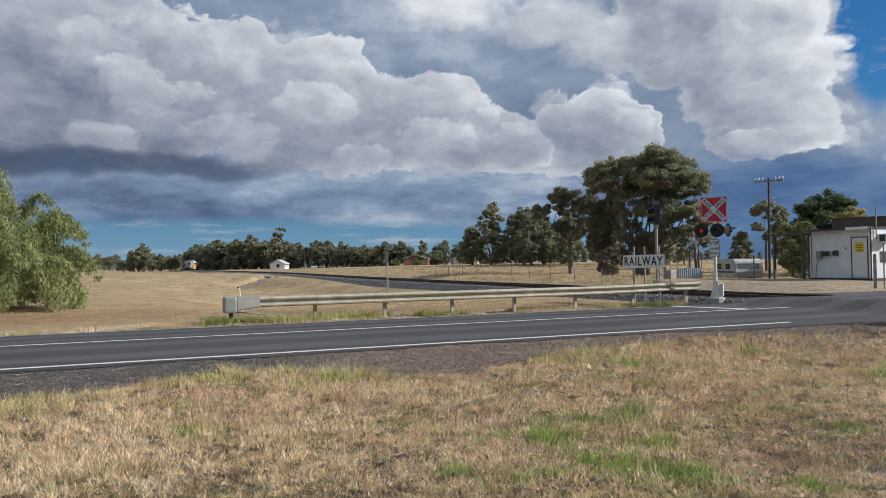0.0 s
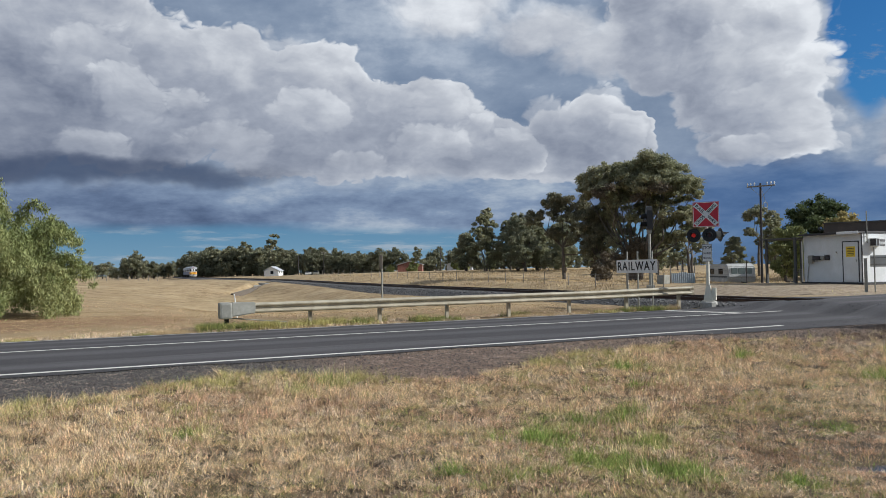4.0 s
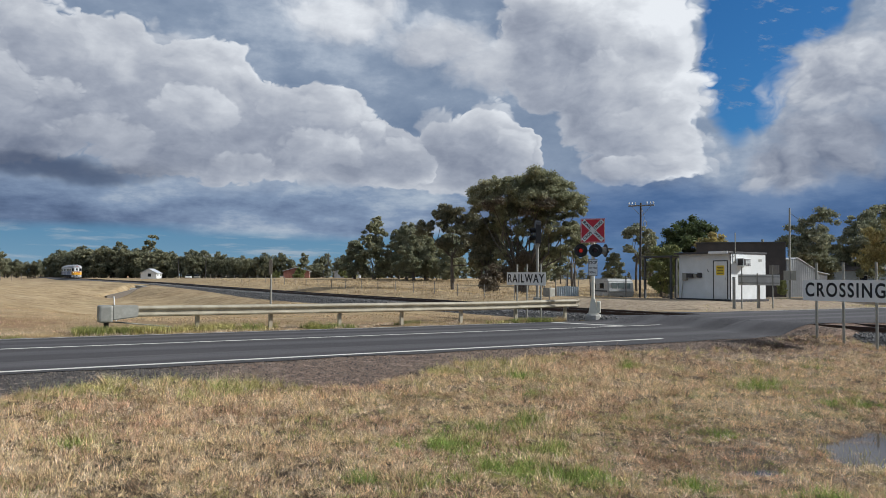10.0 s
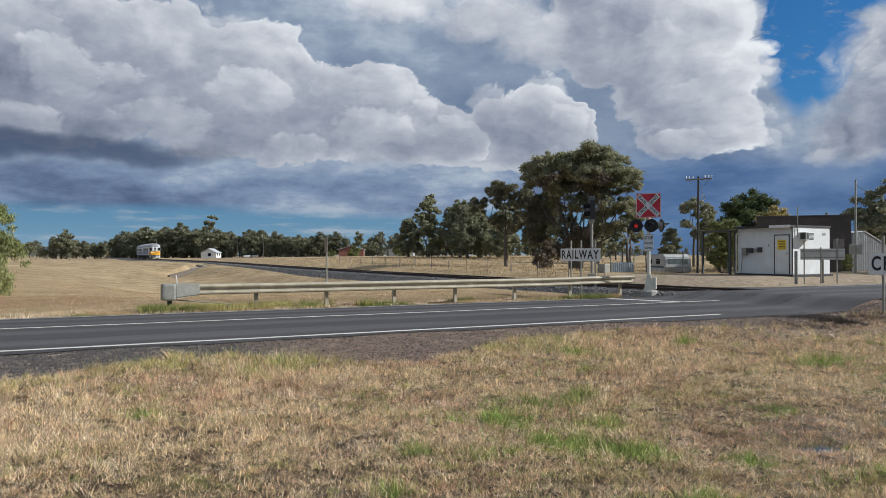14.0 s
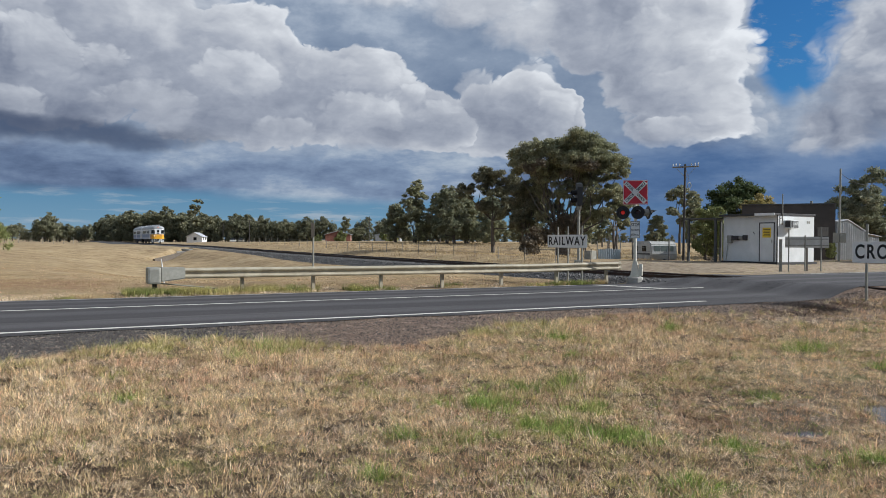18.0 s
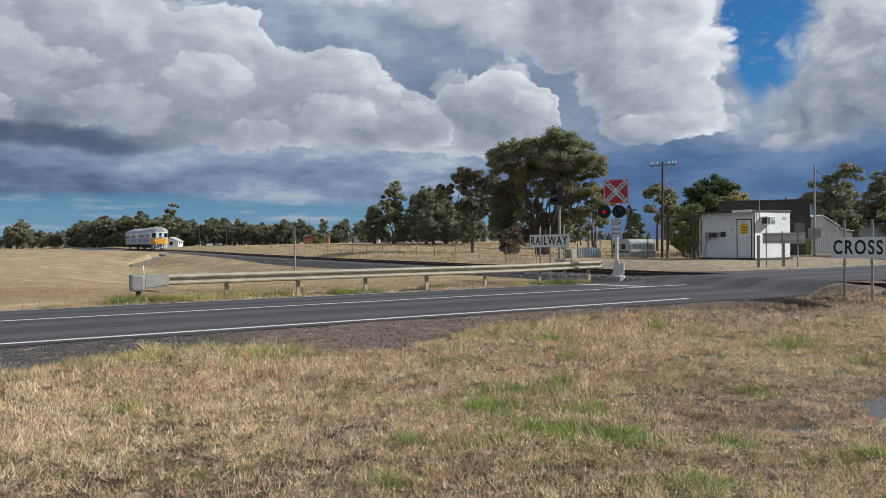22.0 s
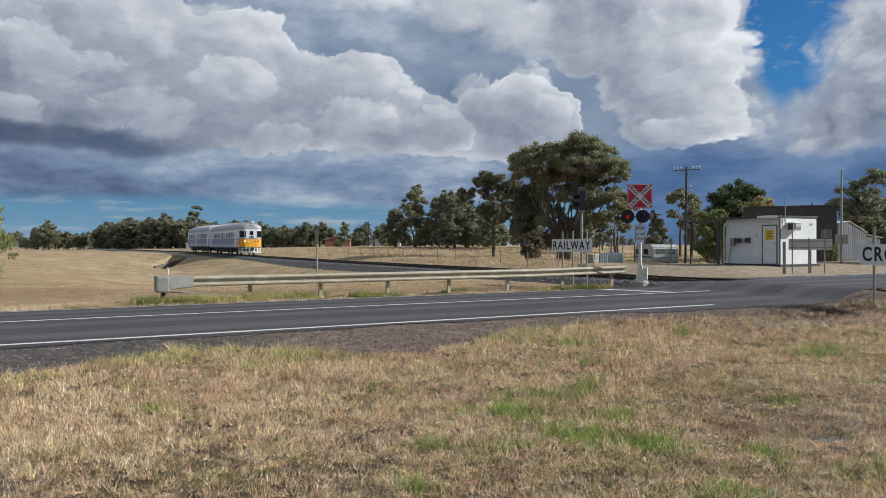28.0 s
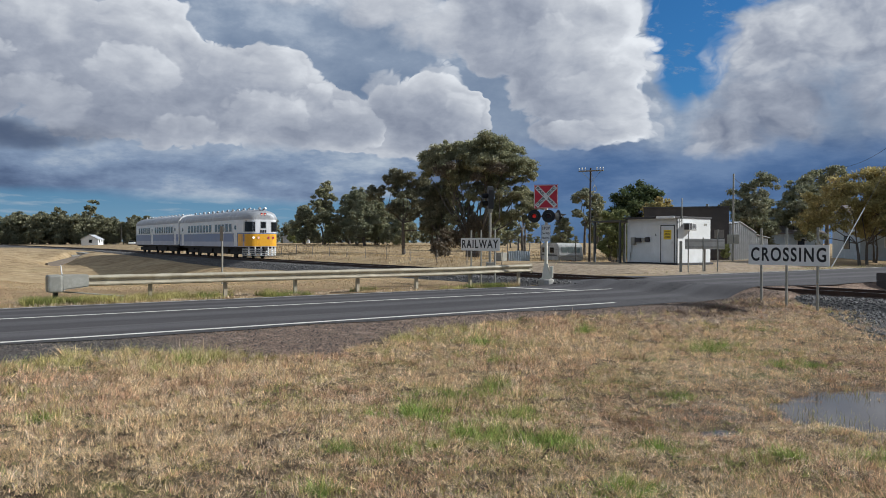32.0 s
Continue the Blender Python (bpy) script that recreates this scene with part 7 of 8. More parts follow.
    thin_gum = [(-0.5, 0, 6.3, 1.2, 1.2, 0.7), (0.7, 0.2, 6.7, 1.2, 1.2, 0.7), (1.2, 0, 5.6, 0.8, 0.8, 0.5), (-1.2, 0.1, 4.6, 0.8, 0.8, 0.5), (0.5, 0, 3.6, 0.7, 0.7, 0.45)]
    put(build_lobed("gum_tree", thin_gum, 18, 9000, 0.11, M_DARKGUM, 24, "thin open gum with a bare leaning stem", 0.16, ((0.0, 0.0),), 0.5, 0.4, 0.27), 62.6, 60.4, 10)
    put(copy_thing(b, Matrix()), 60.0, 61.2, 30, 0.5)
    put(build_lobed("shade_tree", heap_of(5.7, 2.5, "dense", r2), 22, 22000, 0.11, M_OCHRE, 23, "yellow-olive rounded tree behind the hut", 0.16, ((0.0, 0.0),), 0.2, 0.3, 0.26), 55.6, 45.0, 0)
    # right of the sheds
    d = put(build_lobed("gum_tree", heap_of(8.8, 4.0, "dense", r2), 24, 34000, 0.14, M_DARKGUM, 31, "dark broad gum tree behind the sheds", 0.34, ((-0.2, 0.0), (0.2, 0.0)), 0.3, 0.5, 0.24), 77.8, 49.2, 0)
    d2 = put(build_lobed("gum_tree", heap_of(11.0, 4.6, "spread", r2), 26, 26000, 0.15, M_GUM, 32, "open gum with layered heads behind the sheds", 0.3, ((0.0, 0.0),), 0.4, 0.4, 0.24), 93.5, 49.1, 0)
    put(copy_thing(d, Matrix()), 84, 47.5, 90, 1.0)
    wide = [(-2.6, 0, 4.0, 1.5, 1.6, 1.0), (-1.2, 0.4, 5.1, 1.6, 1.6, 1.0), (0.8, 0.2, 5.5, 1.7, 1.8, 1.1), (2.6, 0, 4.7, 1.6, 1.6, 1.1), (3.4, 0.3, 3.2, 1.2, 1.3, 1.0), (0.2, -1.0, 4.1, 1.7, 1.3, 1.0), (-3.3, 0.2, 2.7, 1.0, 1.1, 0.9), (1.8, -0.9, 3.1, 1.3, 1.1, 0.8), (-1.6, -0.6, 2.8, 1.0, 0.9, 0.7)]
    o = put(build_lobed("shade_tree", wide, 28, 34000, 0.085, M_OCHRE, 33, "yellow-brown broad-crowned tree by the road", 0.15, ((-0.25, 0.0), (0.2, 0.1)), 0.22, 0.7, 0.24, 0.7), 51.0, 24.4, -60, 0.98)
    put(copy_thing(o, Matrix()), 53.0, 21.3, 140, 1.0)
    put(copy_thing(o, Matrix()), 54.2, 25.2, 215, 0.78)
    put(copy_thing(o, Matrix()), 56.2, 22.6, 80, 0.85)
    put(copy_thing(o, Matrix()), 55.0, 18.6, 40, 1.05)
    put(copy_thing(d, Matrix()), 92, 40, 30, 0.95)
    # feathery tree in the paddock
    put(build_tree("pepper_tree", 5.9, 4.9, 240, 230000, 0.075, M_FEATHER, 41, "large feathery grey-green pepper tree with low hanging foliage", 0.2, 0.1, 0, 1.6, "feather", 2), -6.3, 36.6, 0)
    # bushes round the farm sheds
    fb = put(build_tree("shrub", 4.4, 2.6, 40, 9000, 0.2, M_OLIVEGREEN, 71, "rounded light green bush by the farm sheds", 0.14, 0.1, 0, 0.3, "shrub"), 88.2, 190.5, 0)
    for w, v, s in ((77.5, 199, 0.75), (95, 186, 0.6), (73, 205, 0.55)):
        put(copy_thing(fb, Matrix()), w, v, 70 * s, s)
    # woods along the far line
    rng = random.Random(5)
    kinds = [build_lobed("gum_tree", heap_of(hh, rad, shp, r2), 13, 5000, 0.38, m, 50 + i, "distant gum tree in the woods beyond the paddock", 0.34, ((0.0, 0.0),), 0.25, 0.4, 0.32) for i, (m, shp, hh, rad) in enumerate(((M_FARGUM, "dense", 10.5, 5.0), (M_FARGUM, "spread", 12.0, 4.8), (M_FARGUM, "column", 12.0, 3.8), (M_FARDARK, "dense", 11.0, 5.8)))]
    spots = []
    for k in range(78):
        f = k / 77
        spots.append((33.5 + 53 * f + rng.uniform(-1.5, 3), 392 - 145 * f + rng.uniform(-4, 22), float(np.interp(f, (0, 0.09, 0.18, 0.27, 0.36, 0.54, 0.64, 0.73, 0.82, 1), (0.85, 1.2, 1.32, 1.3, 1.15, 1.15, 0.98, 0.92, 0.85, 0.74))) * rng.uniform(0.74, 1.04)))
    for k in range(14):
        spots.append((2 + 2.3 * k + rng.uniform(-1, 1), 405 + rng.uniform(-10, 30), float(np.interp(2 + 2.3 * k, (2, 7, 9, 14, 16, 23, 25, 33), (0.45, 0.5, 1.15, 1.2, 0.85, 0.8, 0.65, 0.75))) * rng.uniform(0.85, 1.05)))
    for k in range(44):
        f = k / 43
        spots.append((-150 + 190 * f, 620 + rng.uniform(-40, 60), rng.uniform(0.8, 1.15)))
    for k in range(16):
        f = k / 15
        spots.append((92 + 60 * f + rng.uniform(-4, 4), 232 - 60 * f + rng.uniform(-10, 10), rng.uniform(0.5, 0.8)))
    for k in range(70):
        f = rng.random()
        spots.append((30 + 60 * f + rng.uniform(-2, 4), 388 - 142 * f + rng.uniform(-10, 12), rng.uniform(0.28, 0.55)))
    for k in range(18):
        f = k / 17
        spots.append((84 + 34 * f + rng.uniform(-2, 2), 250 - 42 * f + rng.uniform(-4, 8), rng.uniform(0.35, 0.8)))
    for k in range(46):
        b, d = radians(19 + 0.86 * k + rng.uniform(-0.4, 0.4)), rng.uniform(300, 360)
        spots.append((d * math.sin(b), d * math.cos(b), rng.uniform(0.34, 0.52)))
    for i, (w, v, s) in enumerate(spots):
        src = kinds[rng.choice((0, 0, 0, 2, 3, 3, 3, 3))]
        put(copy_thing(src, Matrix()), w, v, rng.uniform(0, 360), s)
    thin = build_lobed("gum_tree", heap_of(14.5, 3.6, "spread", r2), 12, 4500, 0.32, M_FARGUM, 58, "tall thin gum tree standing above the woods", 0.26, ((0.0, 0.0),), 0.45, 0.4, 0.26)
    put(thin, 62.5, 322, 0, 1.22)
    for w, v, s in ((12.2, 429, 1.05),):
        put(copy_thing(thin, Matrix()), w, v, 50 * s + w, s)
    for i, k in enumerate(kinds):
        put(k, 48 + 9 * i, 368 - 26 * i, 40 * i, 0.9)


build_trees()


# ---- grass and loose gravel ----
def patchy(w, v, cell, seed, octaves=3):
    """Smooth random patches between 0 and 1."""
    rng = np.random.default_rng(seed)
    total, amp, norm = 0.0, 1.0, 0.0
    for k in range(octaves):
        grid = rng.random((64, 64))
        x, y = w / cell + 100.3, v / cell + 50.7
        i, j = np.floor(x).astype(int), np.floor(y).astype(int)
        fx, fy = x - i, y - j
        fx, fy = fx * fx * (3 - 2 * fx), fy * fy * (3 - 2 * fy)
        g = lambda a, b: grid[a % 64, b % 64]
        total = total + amp * ((g(i, j) * (1 - fx) + g(i + 1, j) * fx) * (1 - fy) + (g(i, j + 1) * (1 - fx) + g(i + 1, j + 1) * fx) * fy)
        norm += amp
        amp *= 0.55
        cell *= 0.47
    return total / norm


def blades(w, v, z, height, width, rng, lay=0.35, single=False, lean=None):
    """Grass blades: bent ones of three triangles, or single slivers."""
    n = len(w)
    ang = rng.uniform(0, 6.283, n)
    tilt = np.abs(rng.normal(0, lay, n))
    face = rng.uniform(0, 6.283, n)
    up = np.stack([np.cos(ang) * np.sin(tilt), np.sin(ang) * np.sin(tilt), np.cos(tilt)], 1)
    if lean is not None:
        up = np.concatenate([lean + rng.normal(0, 0.42, (n, 2)), np.ones((n, 1))], 1)
        up /= np.linalg.norm(up, axis=1)[:, None]
    side = np.stack([np.cos(face), np.sin(face), np.zeros(n)], 1) * (width / 2)[:, None]
    base = np.stack([w, v, z], 1)
    if single:
        tip = base + up * height[:, None]
        verts = np.stack([base - side, base + side, tip], 1).reshape(-1, 3)
        return verts, np.arange(3 * n).reshape(-1, 3)
    mid = base + up * (height * 0.55)[:, None]
    tip = base + up * height[:, None] + np.stack([np.cos(ang), np.sin(ang), np.zeros(n)], 1) * (height * rng.uniform(0.05, 0.45, n))[:, None]
    verts = np.stack([base - side, base + side, mid + side * 0.8, mid - side * 0.8, tip], 1).reshape(-1, 3)
    o = 5 * np.arange(n)[:, None]
    faces = np.concatenate([o + np.array([[0, 1, 2]]), o + np.array([[0, 2, 3]]), o + np.array([[3, 2, 4]])], 1).reshape(-1, 3)
    return verts, faces


def grass_material(name, a, b, c):
    return material(name, a, 0.75, tones=(b, c), scale=1.3, fine=9, bump=0, island=0.8, spec=0.2, contrast=0.25, through=0.15)


M_STRAW = grass_material("straw_blades", (0.710, 0.512, 0.276), (0.828, 0.641, 0.375), (0.493, 0.340, 0.172))
M_RUSSET = grass_material("russet_blades", (0.538, 0.330, 0.196), (0.672, 0.437, 0.274), (0.291, 0.162, 0.095))
M_BLADE = grass_material("green_blades", (0.22, 0.32, 0.065), (0.30, 0.40, 0.09), (0.14, 0.21, 0.045))
M_OLIVE = grass_material("olive_blades", (0.40, 0.36, 0.13), (0.50, 0.44, 0.17), (0.28, 0.27, 0.09))

M_MULCH = grass_material("mulch", (0.11, 0.07, 0.052), (0.20, 0.14, 0.10), (0.05, 0.034, 0.028))
M_PADDOCK = material("paddock_straw", (0.46, 0.335, 0.18), 0.8, tones=((0.54, 0.41, 0.235), (0.34, 0.235, 0.125)), scale=0.4, fine=9, bump=0, island=0.3, spec=0.1, contrast=0.25, through=0.15)
M_DULLGREEN = material("dull_green_blades", (0.20, 0.235, 0.065), 0.75, tones=((0.26, 0.28, 0.085), (0.15, 0.175, 0.05)), scale=1.3, fine=9, bump=0, island=0.5, spec=0.2, contrast=0.25, through=0.15)
M_THATCH = grass_material("grey_thatch", (0.615, 0.473, 0.326), (0.763, 0.619, 0.452), (0.403, 0.289, 0.194))

# fresh green spots: along, across, radius
TUFTS = ((2.89, 5.5, 0.30), (2.6, 5.8, 0.2), (3.3, 5.6, 0.22), (3.95, 5.65, 0.34), (3.9, 5.3, 0.26), (4.3, 5.9, 0.22), (4.2, 5.05, 0.26), (4.9, 6.0, 0.26), (4.1, 6.75, 0.40), (4.75, 7.3, 0.42), (5.4, 7.2, 0.34), (5.7, 7.5, 0.3), (1.93, 4.96, 0.15), (8.1, 10.76, 0.3), (7.05, 5.65, 0.26), (11.07, 7.82, 0.48), (11.7, 8.2, 0.4), (10.5, 6.05, 0.5), (9.07, 7.64, 0.2), (4.44, 4.83, 0.3), (5.0, 4.2, 0.22), (6.42, 4.42, 0.2), (5.66, 3.48, 0.27), (5.05, 3.46, 0.15), (3.84, 3.54, 0.25), (6.27, 2.99, 0.25), (3.2, 11.5, 0.36), (2.5, 11.2, 0.2), (3.7, 7.0, 0.2), (7.1, 9.05, 0.16), (10.9, 10.9, 0.3), (1.0, 5.6, 0.12), (0.6, 8.6, 0.18), (14.5, 9.0, 0.3))


def build_grass():
    rng = np.random.default_rng(12)
    n = 2700000
    v = 1.6 + 12.6 * rng.random(n) ** 1.35
    w = rng.uniform(-8.5, 20.5, n)
    reach = np.hypot(w, v)
    ang = np.degrees(np.arctan2(w, v))
    keep = (v < grass_edge(w) + 0.35 * (patchy(w, v, 0.8, 5) - 0.5) * 2) & (ang < 75 + 8 * rng.random(n)) & (ang > -16 - 10 * rng.random(n))
    keep &= rng.random(n) < np.clip(7.0 / reach, 0.25, 1)
    keep &= land_z(w, v) > -0.138 - 0.06 * rng.random(n) ** 2.2
    soil = 1.2 - (((w - 16.0) / 4.2) ** 2 + ((v - 11.6) / 1.9) ** 2)
    keep &= rng.random(n) > 0.86 * np.clip(soil, 0, 1)
    keep &= rng.random(n) < 0.48 + 1.4 * smooth01(0.22, 0.68, patchy(w, v, 0.35, 9))
    keep &= ((np.abs(w - track_w(v)) > 2.3) | (v > 11.9)) & (w < 15.6 + (v - 7.1) * 1.42 + 0.9 * rng.random(n) ** 2)
    w, v = w[keep], v[keep]
    n = len(w)
    # most blades stand in tufts, each with its own colour, height and lean
    k = n // 34
    tw, tv = w[:k], v[:k]
    own = rng.integers(0, k, n)
    off = rng.normal(0, 0.04, (n, 2)) * rng.uniform(0.5, 1.6, k)[own][:, None]
    tufted = rng.random(n) < 0.80
    w = np.where(tufted, tw[own] + off[:, 0], w)
    v = np.where(tufted, tv[own] + off[:, 1], v)
    bend = rng.normal(0, 0.55, (k, 2))[own]
    lean = np.where(tufted[:, None], off * 9.0 + bend, rng.normal(0, 1.1, (n, 2)))
    tall = np.where(tufted, rng.uniform(0.45, 1.45, k)[own], 0.6)
    # colour is chosen where the tuft stands
    cw, cv = np.where(tufted, tw[own], w), np.where(tufted, tv[own], v)
    greenness = np.zeros(n)
    for a, b, r in TUFTS:
        greenness = np.maximum(greenness, np.exp(-(((cw - a) ** 2 + (cv - b) ** 2) / (r * r)) ** 1.2))
    greenness *= 0.25 + 0.75 * smooth01(0.34, 0.58, patchy(cw, cv, 0.28, 57))
    flush = smooth01(0.50, 0.66, patchy(cw, cv, 1.1, 21))
    edge = smooth01(1.6, 0.4, grass_edge(cw) - cv) * smooth01(0.40, 0.58, patchy(cw, cv, 1.7, 27))
    p = np.where(rng.random(n) < 0.85, rng.random(k)[own], rng.random(n))
    dice = np.where(rng.random(n) < 0.80, rng.random(k)[own], rng.random(n))
    red = 0.26 + 0.42 * smooth01(0.46, 0.64, patchy(cw, cv, 1.5, 33))
    kind = np.where(p < 0.85 * greenness + 0.05 * flush, 2, np.where(p < 0.95 * greenness + 0.24 * flush + 0.48 * edge + 0.06, 3, np.where(dice < red, 1, np.where(dice > 0.82, 4, 0))))
    near = 0.62 + 0.38 * smooth01(5, 9, v)
    h = near * tall * rng.uniform(0.03, 0.115, n) * (0.6 + 0.9 * patchy(w, v, 0.9, 41)) * (1 + 1.5 * greenness) * (1 + 0.3 * edge) * (1 + 0.3 * smooth01(8, 12, v))
    wd = rng.uniform(0.0019, 0.0047, n) * (1 + 0.07 * np.hypot(w, v))
    for q, (name, mat, label) in enumerate((("straw_grass", M_STRAW, "dry straw-coloured grass"), ("russet_grass", M_RUSSET, "withered red-brown grass"), ("green_grass", M_BLADE, "fresh green grass tufts"), ("olive_grass", M_OLIVE, "half-dry olive grass"), ("pale_grass", M_THATCH, "bleached greyish grass"))):
        s = kind == q
        verts, faces = blades(w[s], v[s], land_z(w[s], v[s]) - 0.006, h[s], wd[s], rng, 0.4, True, lean[s])
        ob = new(name, raw_mesh(name, verts, faces, mat))
        ob.matrix_basis = place(0, 0, 0)
        tagged(ob, label + " on the near roadside", "grass", kind="stuff")
    # thinner cover over the verge behind and beside the viewpoint
    n = 300000
    w, v = rng.uniform(-22, 18, n), rng.uniform(-16, 11.5, n)
    side = np.degrees(np.arctan2(w, v))
    keep = ((side < -12) | (side > 70) | (v < 1.7)) & (patchy(w, v, 0.6, 91) > 0.30) & (np.hypot(w, v) > 0.7) & (np.abs(w - track_w(v)) > 4) & (land_z(w, v) > -0.13)
    w, v = w[keep], v[keep]
    verts, faces = blades(w, v, land_z(w, v) - 0.006, rng.uniform(0.04, 0.12, len(w)), rng.uniform(0.010, 0.021, len(w)), rng, 0.6, True, rng.normal(0, 0.7, (len(w), 2)))
    ob = new("straw_grass", raw_mesh("straw_grass", verts, faces, M_STRAW))
    ob.matrix_basis = place(0, 0, 0)
    tagged(ob, "dry straw-coloured grass behind the viewpoint", "grass", kind="stuff")
    # fallen stalks lying across one another, in mats
    for name, mat, n, cut, seed, lo, hi in (("fallen_stalks", M_THATCH, 110000, 0.47, 61, 0.03, 0.12), ("fallen_stalks", M_STRAW, 60000, 0.45, 64, 0.04, 0.15)):
        v = 1.8 + 11 * rng.random(n) ** 1.5
        w = rng.uniform(-7, 19, n)
        keep = (v < grass_edge(w) - 0.1) & (patchy(w, v, 0.9, seed) > cut) & (land_z(w, v) > -0.12)
        w, v = w[keep], v[keep]
        n = len(w)
        length, turn = rng.uniform(lo, hi, n), rng.uniform(0, 6.283, n)
        along = np.stack([np.cos(turn), np.sin(turn), rng.normal(0.05, 0.20, n)], 1) * (length / 2)[:, None]
        side = np.stack([-np.sin(turn), np.cos(turn), np.zeros(n)], 1) * (rng.uniform(0.0009, 0.0022, n) * (1 + 0.06 * np.hypot(w, v)))[:, None]
        c = np.stack([w, v, land_z(w, v) + rng.uniform(0.005, 0.05, n)], 1)
        verts = np.stack([c - along - side, c + along, c - along + side], 1).reshape(-1, 3)
        ob = new(name, raw_mesh(name, verts, np.arange(3 * n).reshape(-1, 3), mat))
        ob.matrix_basis = place(0, 0, 0)
        tagged(ob, "pale fallen grass stalks on the near roadside", "grass", kind="stuff")
    # stalks standing in the shallow water
    n = 2600
    w, v = rng.uniform(6.0, 10.6, n), rng.uniform(2.8, 5.3, n)
    keep = (patchy(w, v, 0.5, 95) > 0.52) & (land_z(w, v) < -0.12)
    w, v = w[keep], v[keep]
    verts, faces = blades(w, v, land_z(w, v), rng.uniform(0.08, 0.20, len(w)), rng.uniform(0.004, 0.008, len(w)), rng, 0.3, True, rng.normal(0, 0.3, (len(w), 2)))
    ob = new("water_grass", raw_mesh("water_grass", verts, faces, M_OLIVE))
    ob.matrix_basis = place(0, 0, 0)
    tagged(ob, "drowned olive stalks standing in the puddle", "grass", kind="stuff")
    # dark mulch and twigs round the sign posts
    n = 10000
    w, v = rng.normal(17.2, 1.3, n), rng.normal(12.0, 0.42, n)
    keep = (patchy(w, v, 0.7, 67) > 0.45) & (np.abs(w - track_w(v)) > 2.2) & (v < 13.0)
    w, v = w[keep], v[keep]
    n = len(w)
    turn = rng.uniform(0, 6.283, n)
    along = np.stack([np.cos(turn), np.sin(turn), rng.normal(0.1, 0.35, n)], 1) * rng.uniform(0.02, 0.10, n)[:, None]
    side = np.stack([-np.sin(turn), np.cos(turn), np.zeros(n)], 1) * rng.uniform(0.003, 0.009, n)[:, None]
    c = np.stack([w, v, land_z(w, v) + 0.02], 1)
    verts = np.stack([c - along, c + side, c + along, c - side], 1).reshape(-1, 3)
    ob = new("mulch", raw_mesh("mulch", verts, np.arange(4 * n).reshape(-1, 4), M_MULCH))
    ob.matrix_basis = place(0, 0, 0)
    tagged(ob, "dark brown mulch and twigs on the soil", "mulch", kind="stuff")
    # far verge and paddock
    def belt(name, n, w0, w1, v0, v1, hmin, hmax, width, mats, seed, label, power=1.0, clump=0.45):
        vv = v0 + (v1 - v0) * rng.random(n) ** power
        ww = rng.uniform(w0, w1, n)
        ok = (patchy(ww, vv, 0.9, seed) > clump) & (np.abs(ww - track_w(vv)) > 2.9)
        ww, vv = ww[ok], vv[ok]
        which = (patchy(ww, vv, 1.6, seed + 1) + 0.25 * (rng.random(len(ww)) - 0.5)) > 0.52
        for flag, mat, suffix in ((False, mats[0], "dry"), (True, mats[1], "green")):
            s = which == flag
            hh = rng.uniform(hmin, hmax, s.sum())
            verts, faces = blades(ww[s], vv[s], land_z(ww[s], vv[s]) - 0.01, hh, np.full(s.sum(), width) * rng.uniform(0.6, 1.4, s.sum()), rng, 0.35)
            ob = new(name, raw_mesh(name, verts, faces, mat))
            ob.matrix_basis = place(0, 0, 0)
            tagged(ob, label, "grass", kind="stuff")
    belt("verge_grass", 60000, -14, 20.4, 22.75, 24.4, 0.03, 0.13, 0.009, (M_PADDOCK, M_THATCH), 71, "mixed dry and green grass under the guardrail")
    belt("verge_grass", 22000, 3.0, 20.4, 22.9, 24.2, 0.06, 0.22, 0.008, (M_OLIVE, M_DULLGREEN), 75, "green tufts at the foot of the guardrail", 1.0, 0.57)
    belt("verge_grass", 9000, 2.6, 9.5, 23.0, 24.0, 0.10, 0.34, 0.009, (M_DULLGREEN, M_OLIVE), 79, "tall green weeds round the guardrail end", 1.0, 0.47)
    belt("verge_grass", 7000, 17.5, 20.3, 22.9, 24.0, 0.08, 0.30, 0.009, (M_DULLGREEN, M_PADDOCK), 73, "weeds below the guardrail beside the crossing", 1.0, 0.45)
    belt("paddock_grass", 70000, -16, 20.5, 24.3, 62, 0.02, 0.06, 0.013, (M_PADDOCK, M_RUSSET), 81, "dry grass of the paddock beside the railway", 1.5, 0.40)
    belt("verge_grass", 9000, -14, 1.0, 22.72, 23.8, 0.03, 0.10, 0.009, (M_OLIVE, M_DULLGREEN), 77, "green strip of grass along the edge of the seal", 1.3, 0.50)
    belt("verge_grass", 7000, 2.2, 4.6, 22.85, 23.6, 0.08, 0.34, 0.010, (M_OLIVE, M_DULLGREEN), 78, "rank weeds round the guardrail terminal", 1.0, 0.30)
    belt("paddock_grass", 90000, -16, 20.5, 26, 100, 0.02, 0.07, 0.022, (M_PADDOCK, M_PADDOCK), 85, "pale standing straw of the paddock", 1.3, 0.46)
    belt("yard_grass", 9000, 26.5, 52, 21.0, 33.5, 0.02, 0.09, 0.014, (M_PADDOCK, M_OLIVE), 97, "thin dry grass on the gravel yard", 1.0, 0.57)
    belt("yard_grass", 5000, 38, 60, 20.6, 24.5, 0.03, 0.14, 0.016, (M_PADDOCK, M_OLIVE), 99, "rough grass along the far side of the road", 1.0, 0.45)
    belt("paddock_grass", 40000, 26, 70, 38, 120, 0.08, 0.26, 0.034, (M_PADDOCK, M_PADDOCK), 91, "tall dry grass beyond the railway", 1.2, 0.40)


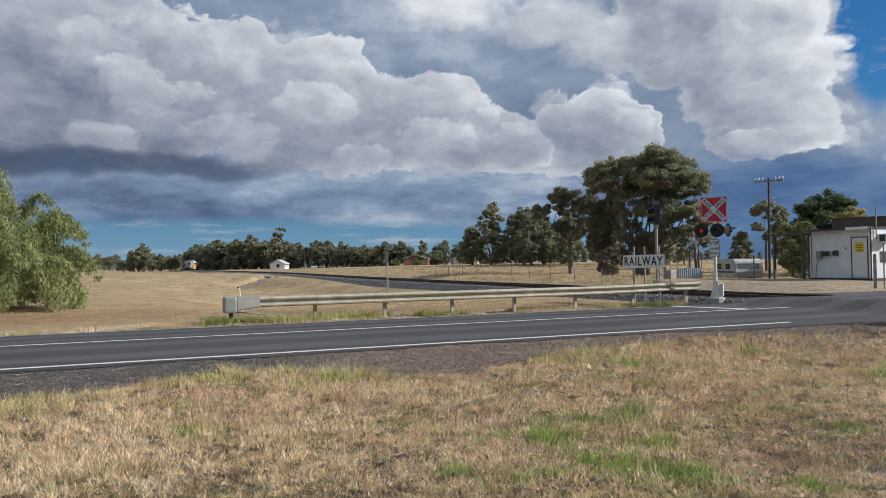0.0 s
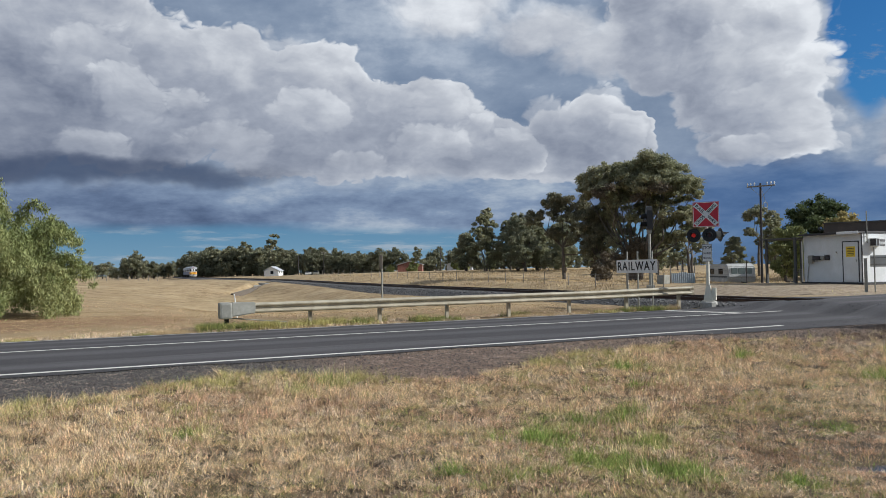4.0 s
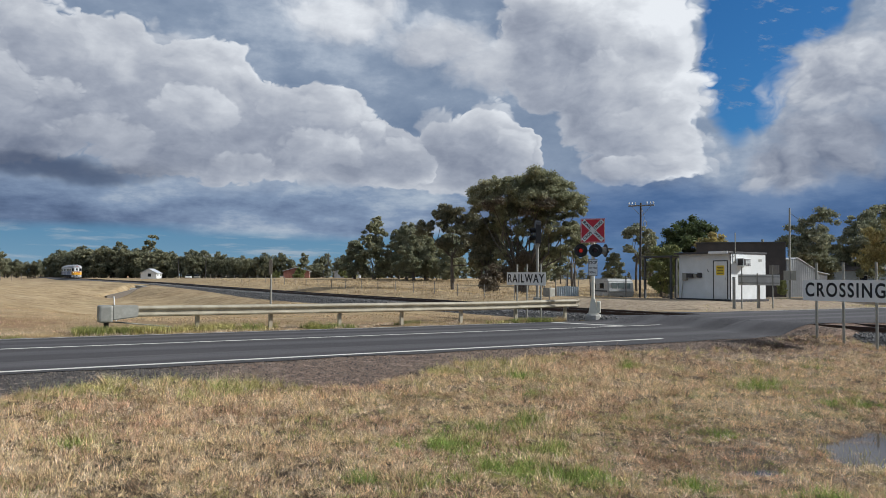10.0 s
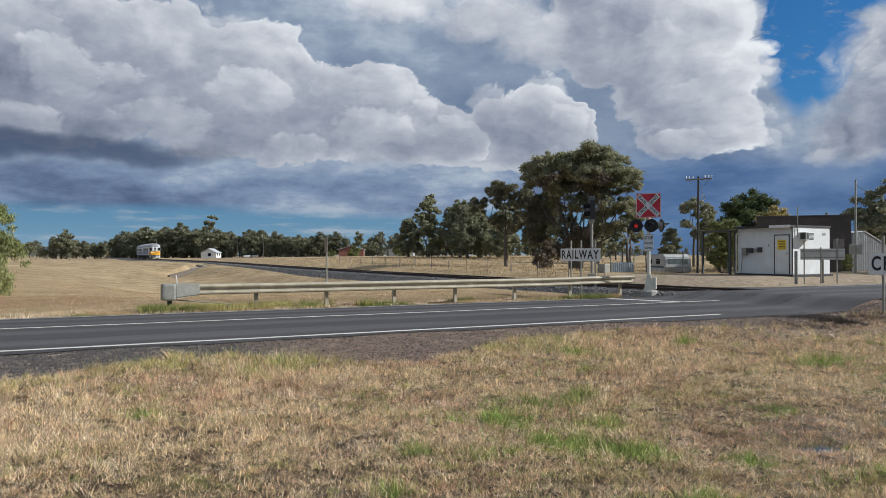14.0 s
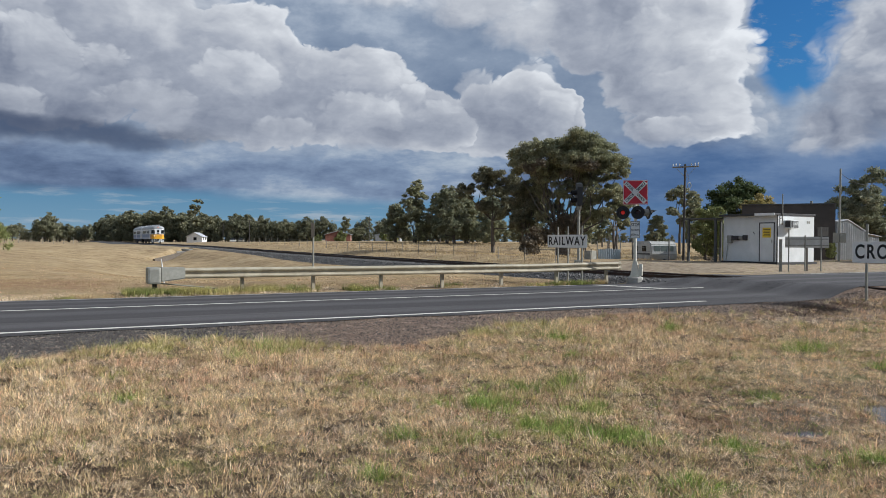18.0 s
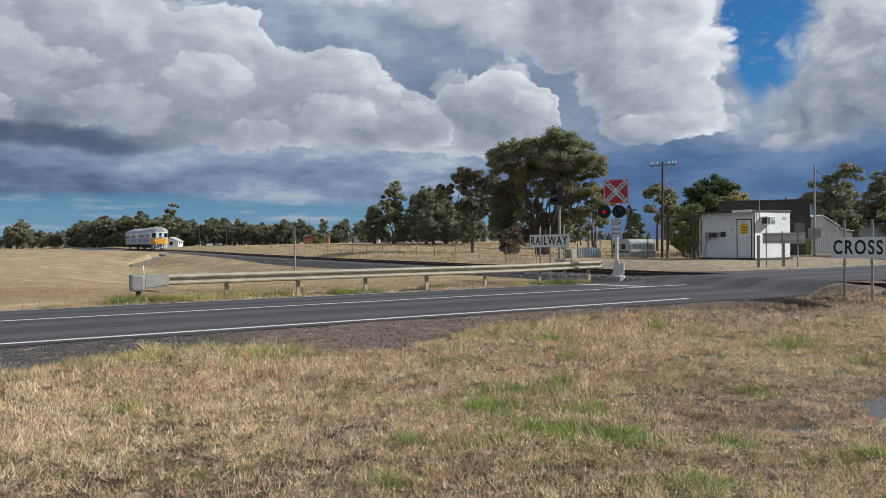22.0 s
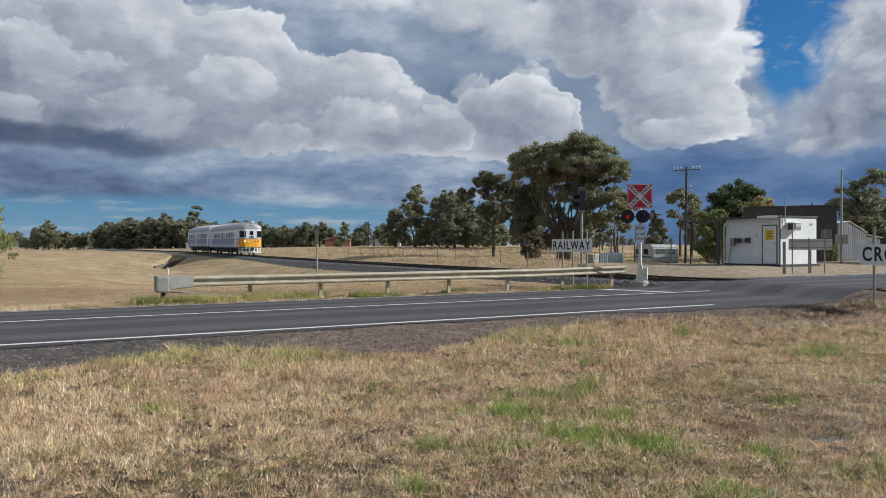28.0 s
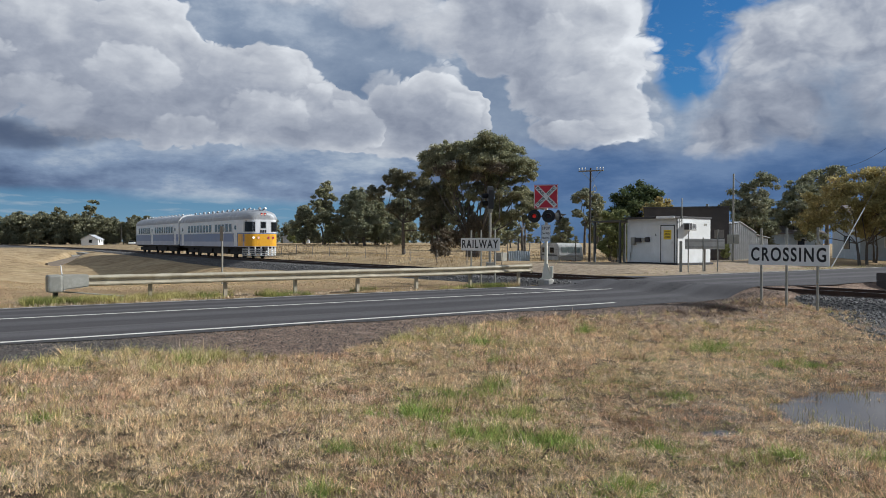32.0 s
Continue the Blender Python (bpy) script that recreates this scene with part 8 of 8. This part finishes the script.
def build_gravel():
    rng = np.random.default_rng(14)
    n = 52000
    w = rng.uniform(-6, 21, n)
    v = rng.uniform(10.4, 14.6, n)
    ok = (v > grass_edge(w) - 0.25 * rng.random(n)) & (v < NEAR_EDGE - 0.15 - 0.5 * smooth01(10, 15.5, w) + 0.3 * rng.random(n) ** 3)
    w, v = w[ok], v[ok]
    n = len(w)
    base = np.array([(1, 1, 0), (-1, 0.8, 0.1), (-0.9, -1, 0), (0.9, -0.9, -0.1), (0.1, 0.2, 0.8), (0, -0.1, -0.8)])
    s = rng.uniform(0.004, 0.012, (n, 1, 1)) * (1 + 1.0 * (rng.random((n, 1, 1)) < 0.06))
    pts = (base[None] + rng.normal(0, 0.3, (n, 6, 3))) * s + np.stack([w, v, land_z(w, v) + 0.003], 1)[:, None]
    tri = np.array([(0, 1, 4), (1, 2, 4), (2, 3, 4), (3, 0, 4), (1, 0, 5), (2, 1, 5), (3, 2, 5), (0, 3, 5)])
    faces = (tri[None] + 6 * np.arange(n)[:, None, None]).reshape(-1, 3)
    mat = material("gravel_chips", (0.20, 0.152, 0.125), 0.9, tones=((0.095, 0.083, 0.073), (0.42, 0.32, 0.25)), scale=3, fine=40, bump=0.2, island=0.7)
    ob = new("gravel", raw_mesh("gravel", pts.reshape(-1, 3), faces, mat))
    ob.matrix_basis = place(0, 0, 0)
    tagged(ob, "loose grey and reddish gravel on the road shoulder", "gravel", kind="stuff")


build_grass()
build_gravel()


# ---- what moves ----
def train_pose(v):
    """The coach whose leading end stands at v on the track, running towards the road."""
    turn = -90 - math.degrees(math.atan(0.0235))
    return place(track_w(v), v, rail_z(v), turn)


TRAIN_V = [(0, 347), (3, 317), (6, 289), (9, 263), (13, 223), (17.5, 183), (20, 160.5), (22, 143.5), (24, 127), (25.5, 113.8), (27.5, 97.5), (29, 84.8), (30, 75.8), (31, 66.9), (32, 58.2)]


def motions():
    walk(TRAIN[0], [(t, train_pose(v)) for t, v in TRAIN_V])
    walk(TRAIN[1], [(t, train_pose(v + CAR_LEN + 0.75)) for t, v in TRAIN_V])

    # wheels roll with the track: a little turn in every step of the clock
    ts, vs = [t for t, v in TRAIN_V], [v for t, v in TRAIN_V]
    steps = [32.0 * k / 640 for k in range(641)]
    roll = [math.degrees((vs[0] - float(np.interp(t, ts, vs))) / 0.44) for t in steps]
    for wheel, x in WHEELS:
        walk(wheel, [(t, pose(x, 0, 0.44, 0, a, 0)) for t, a in zip(steps, roll)])


motions()
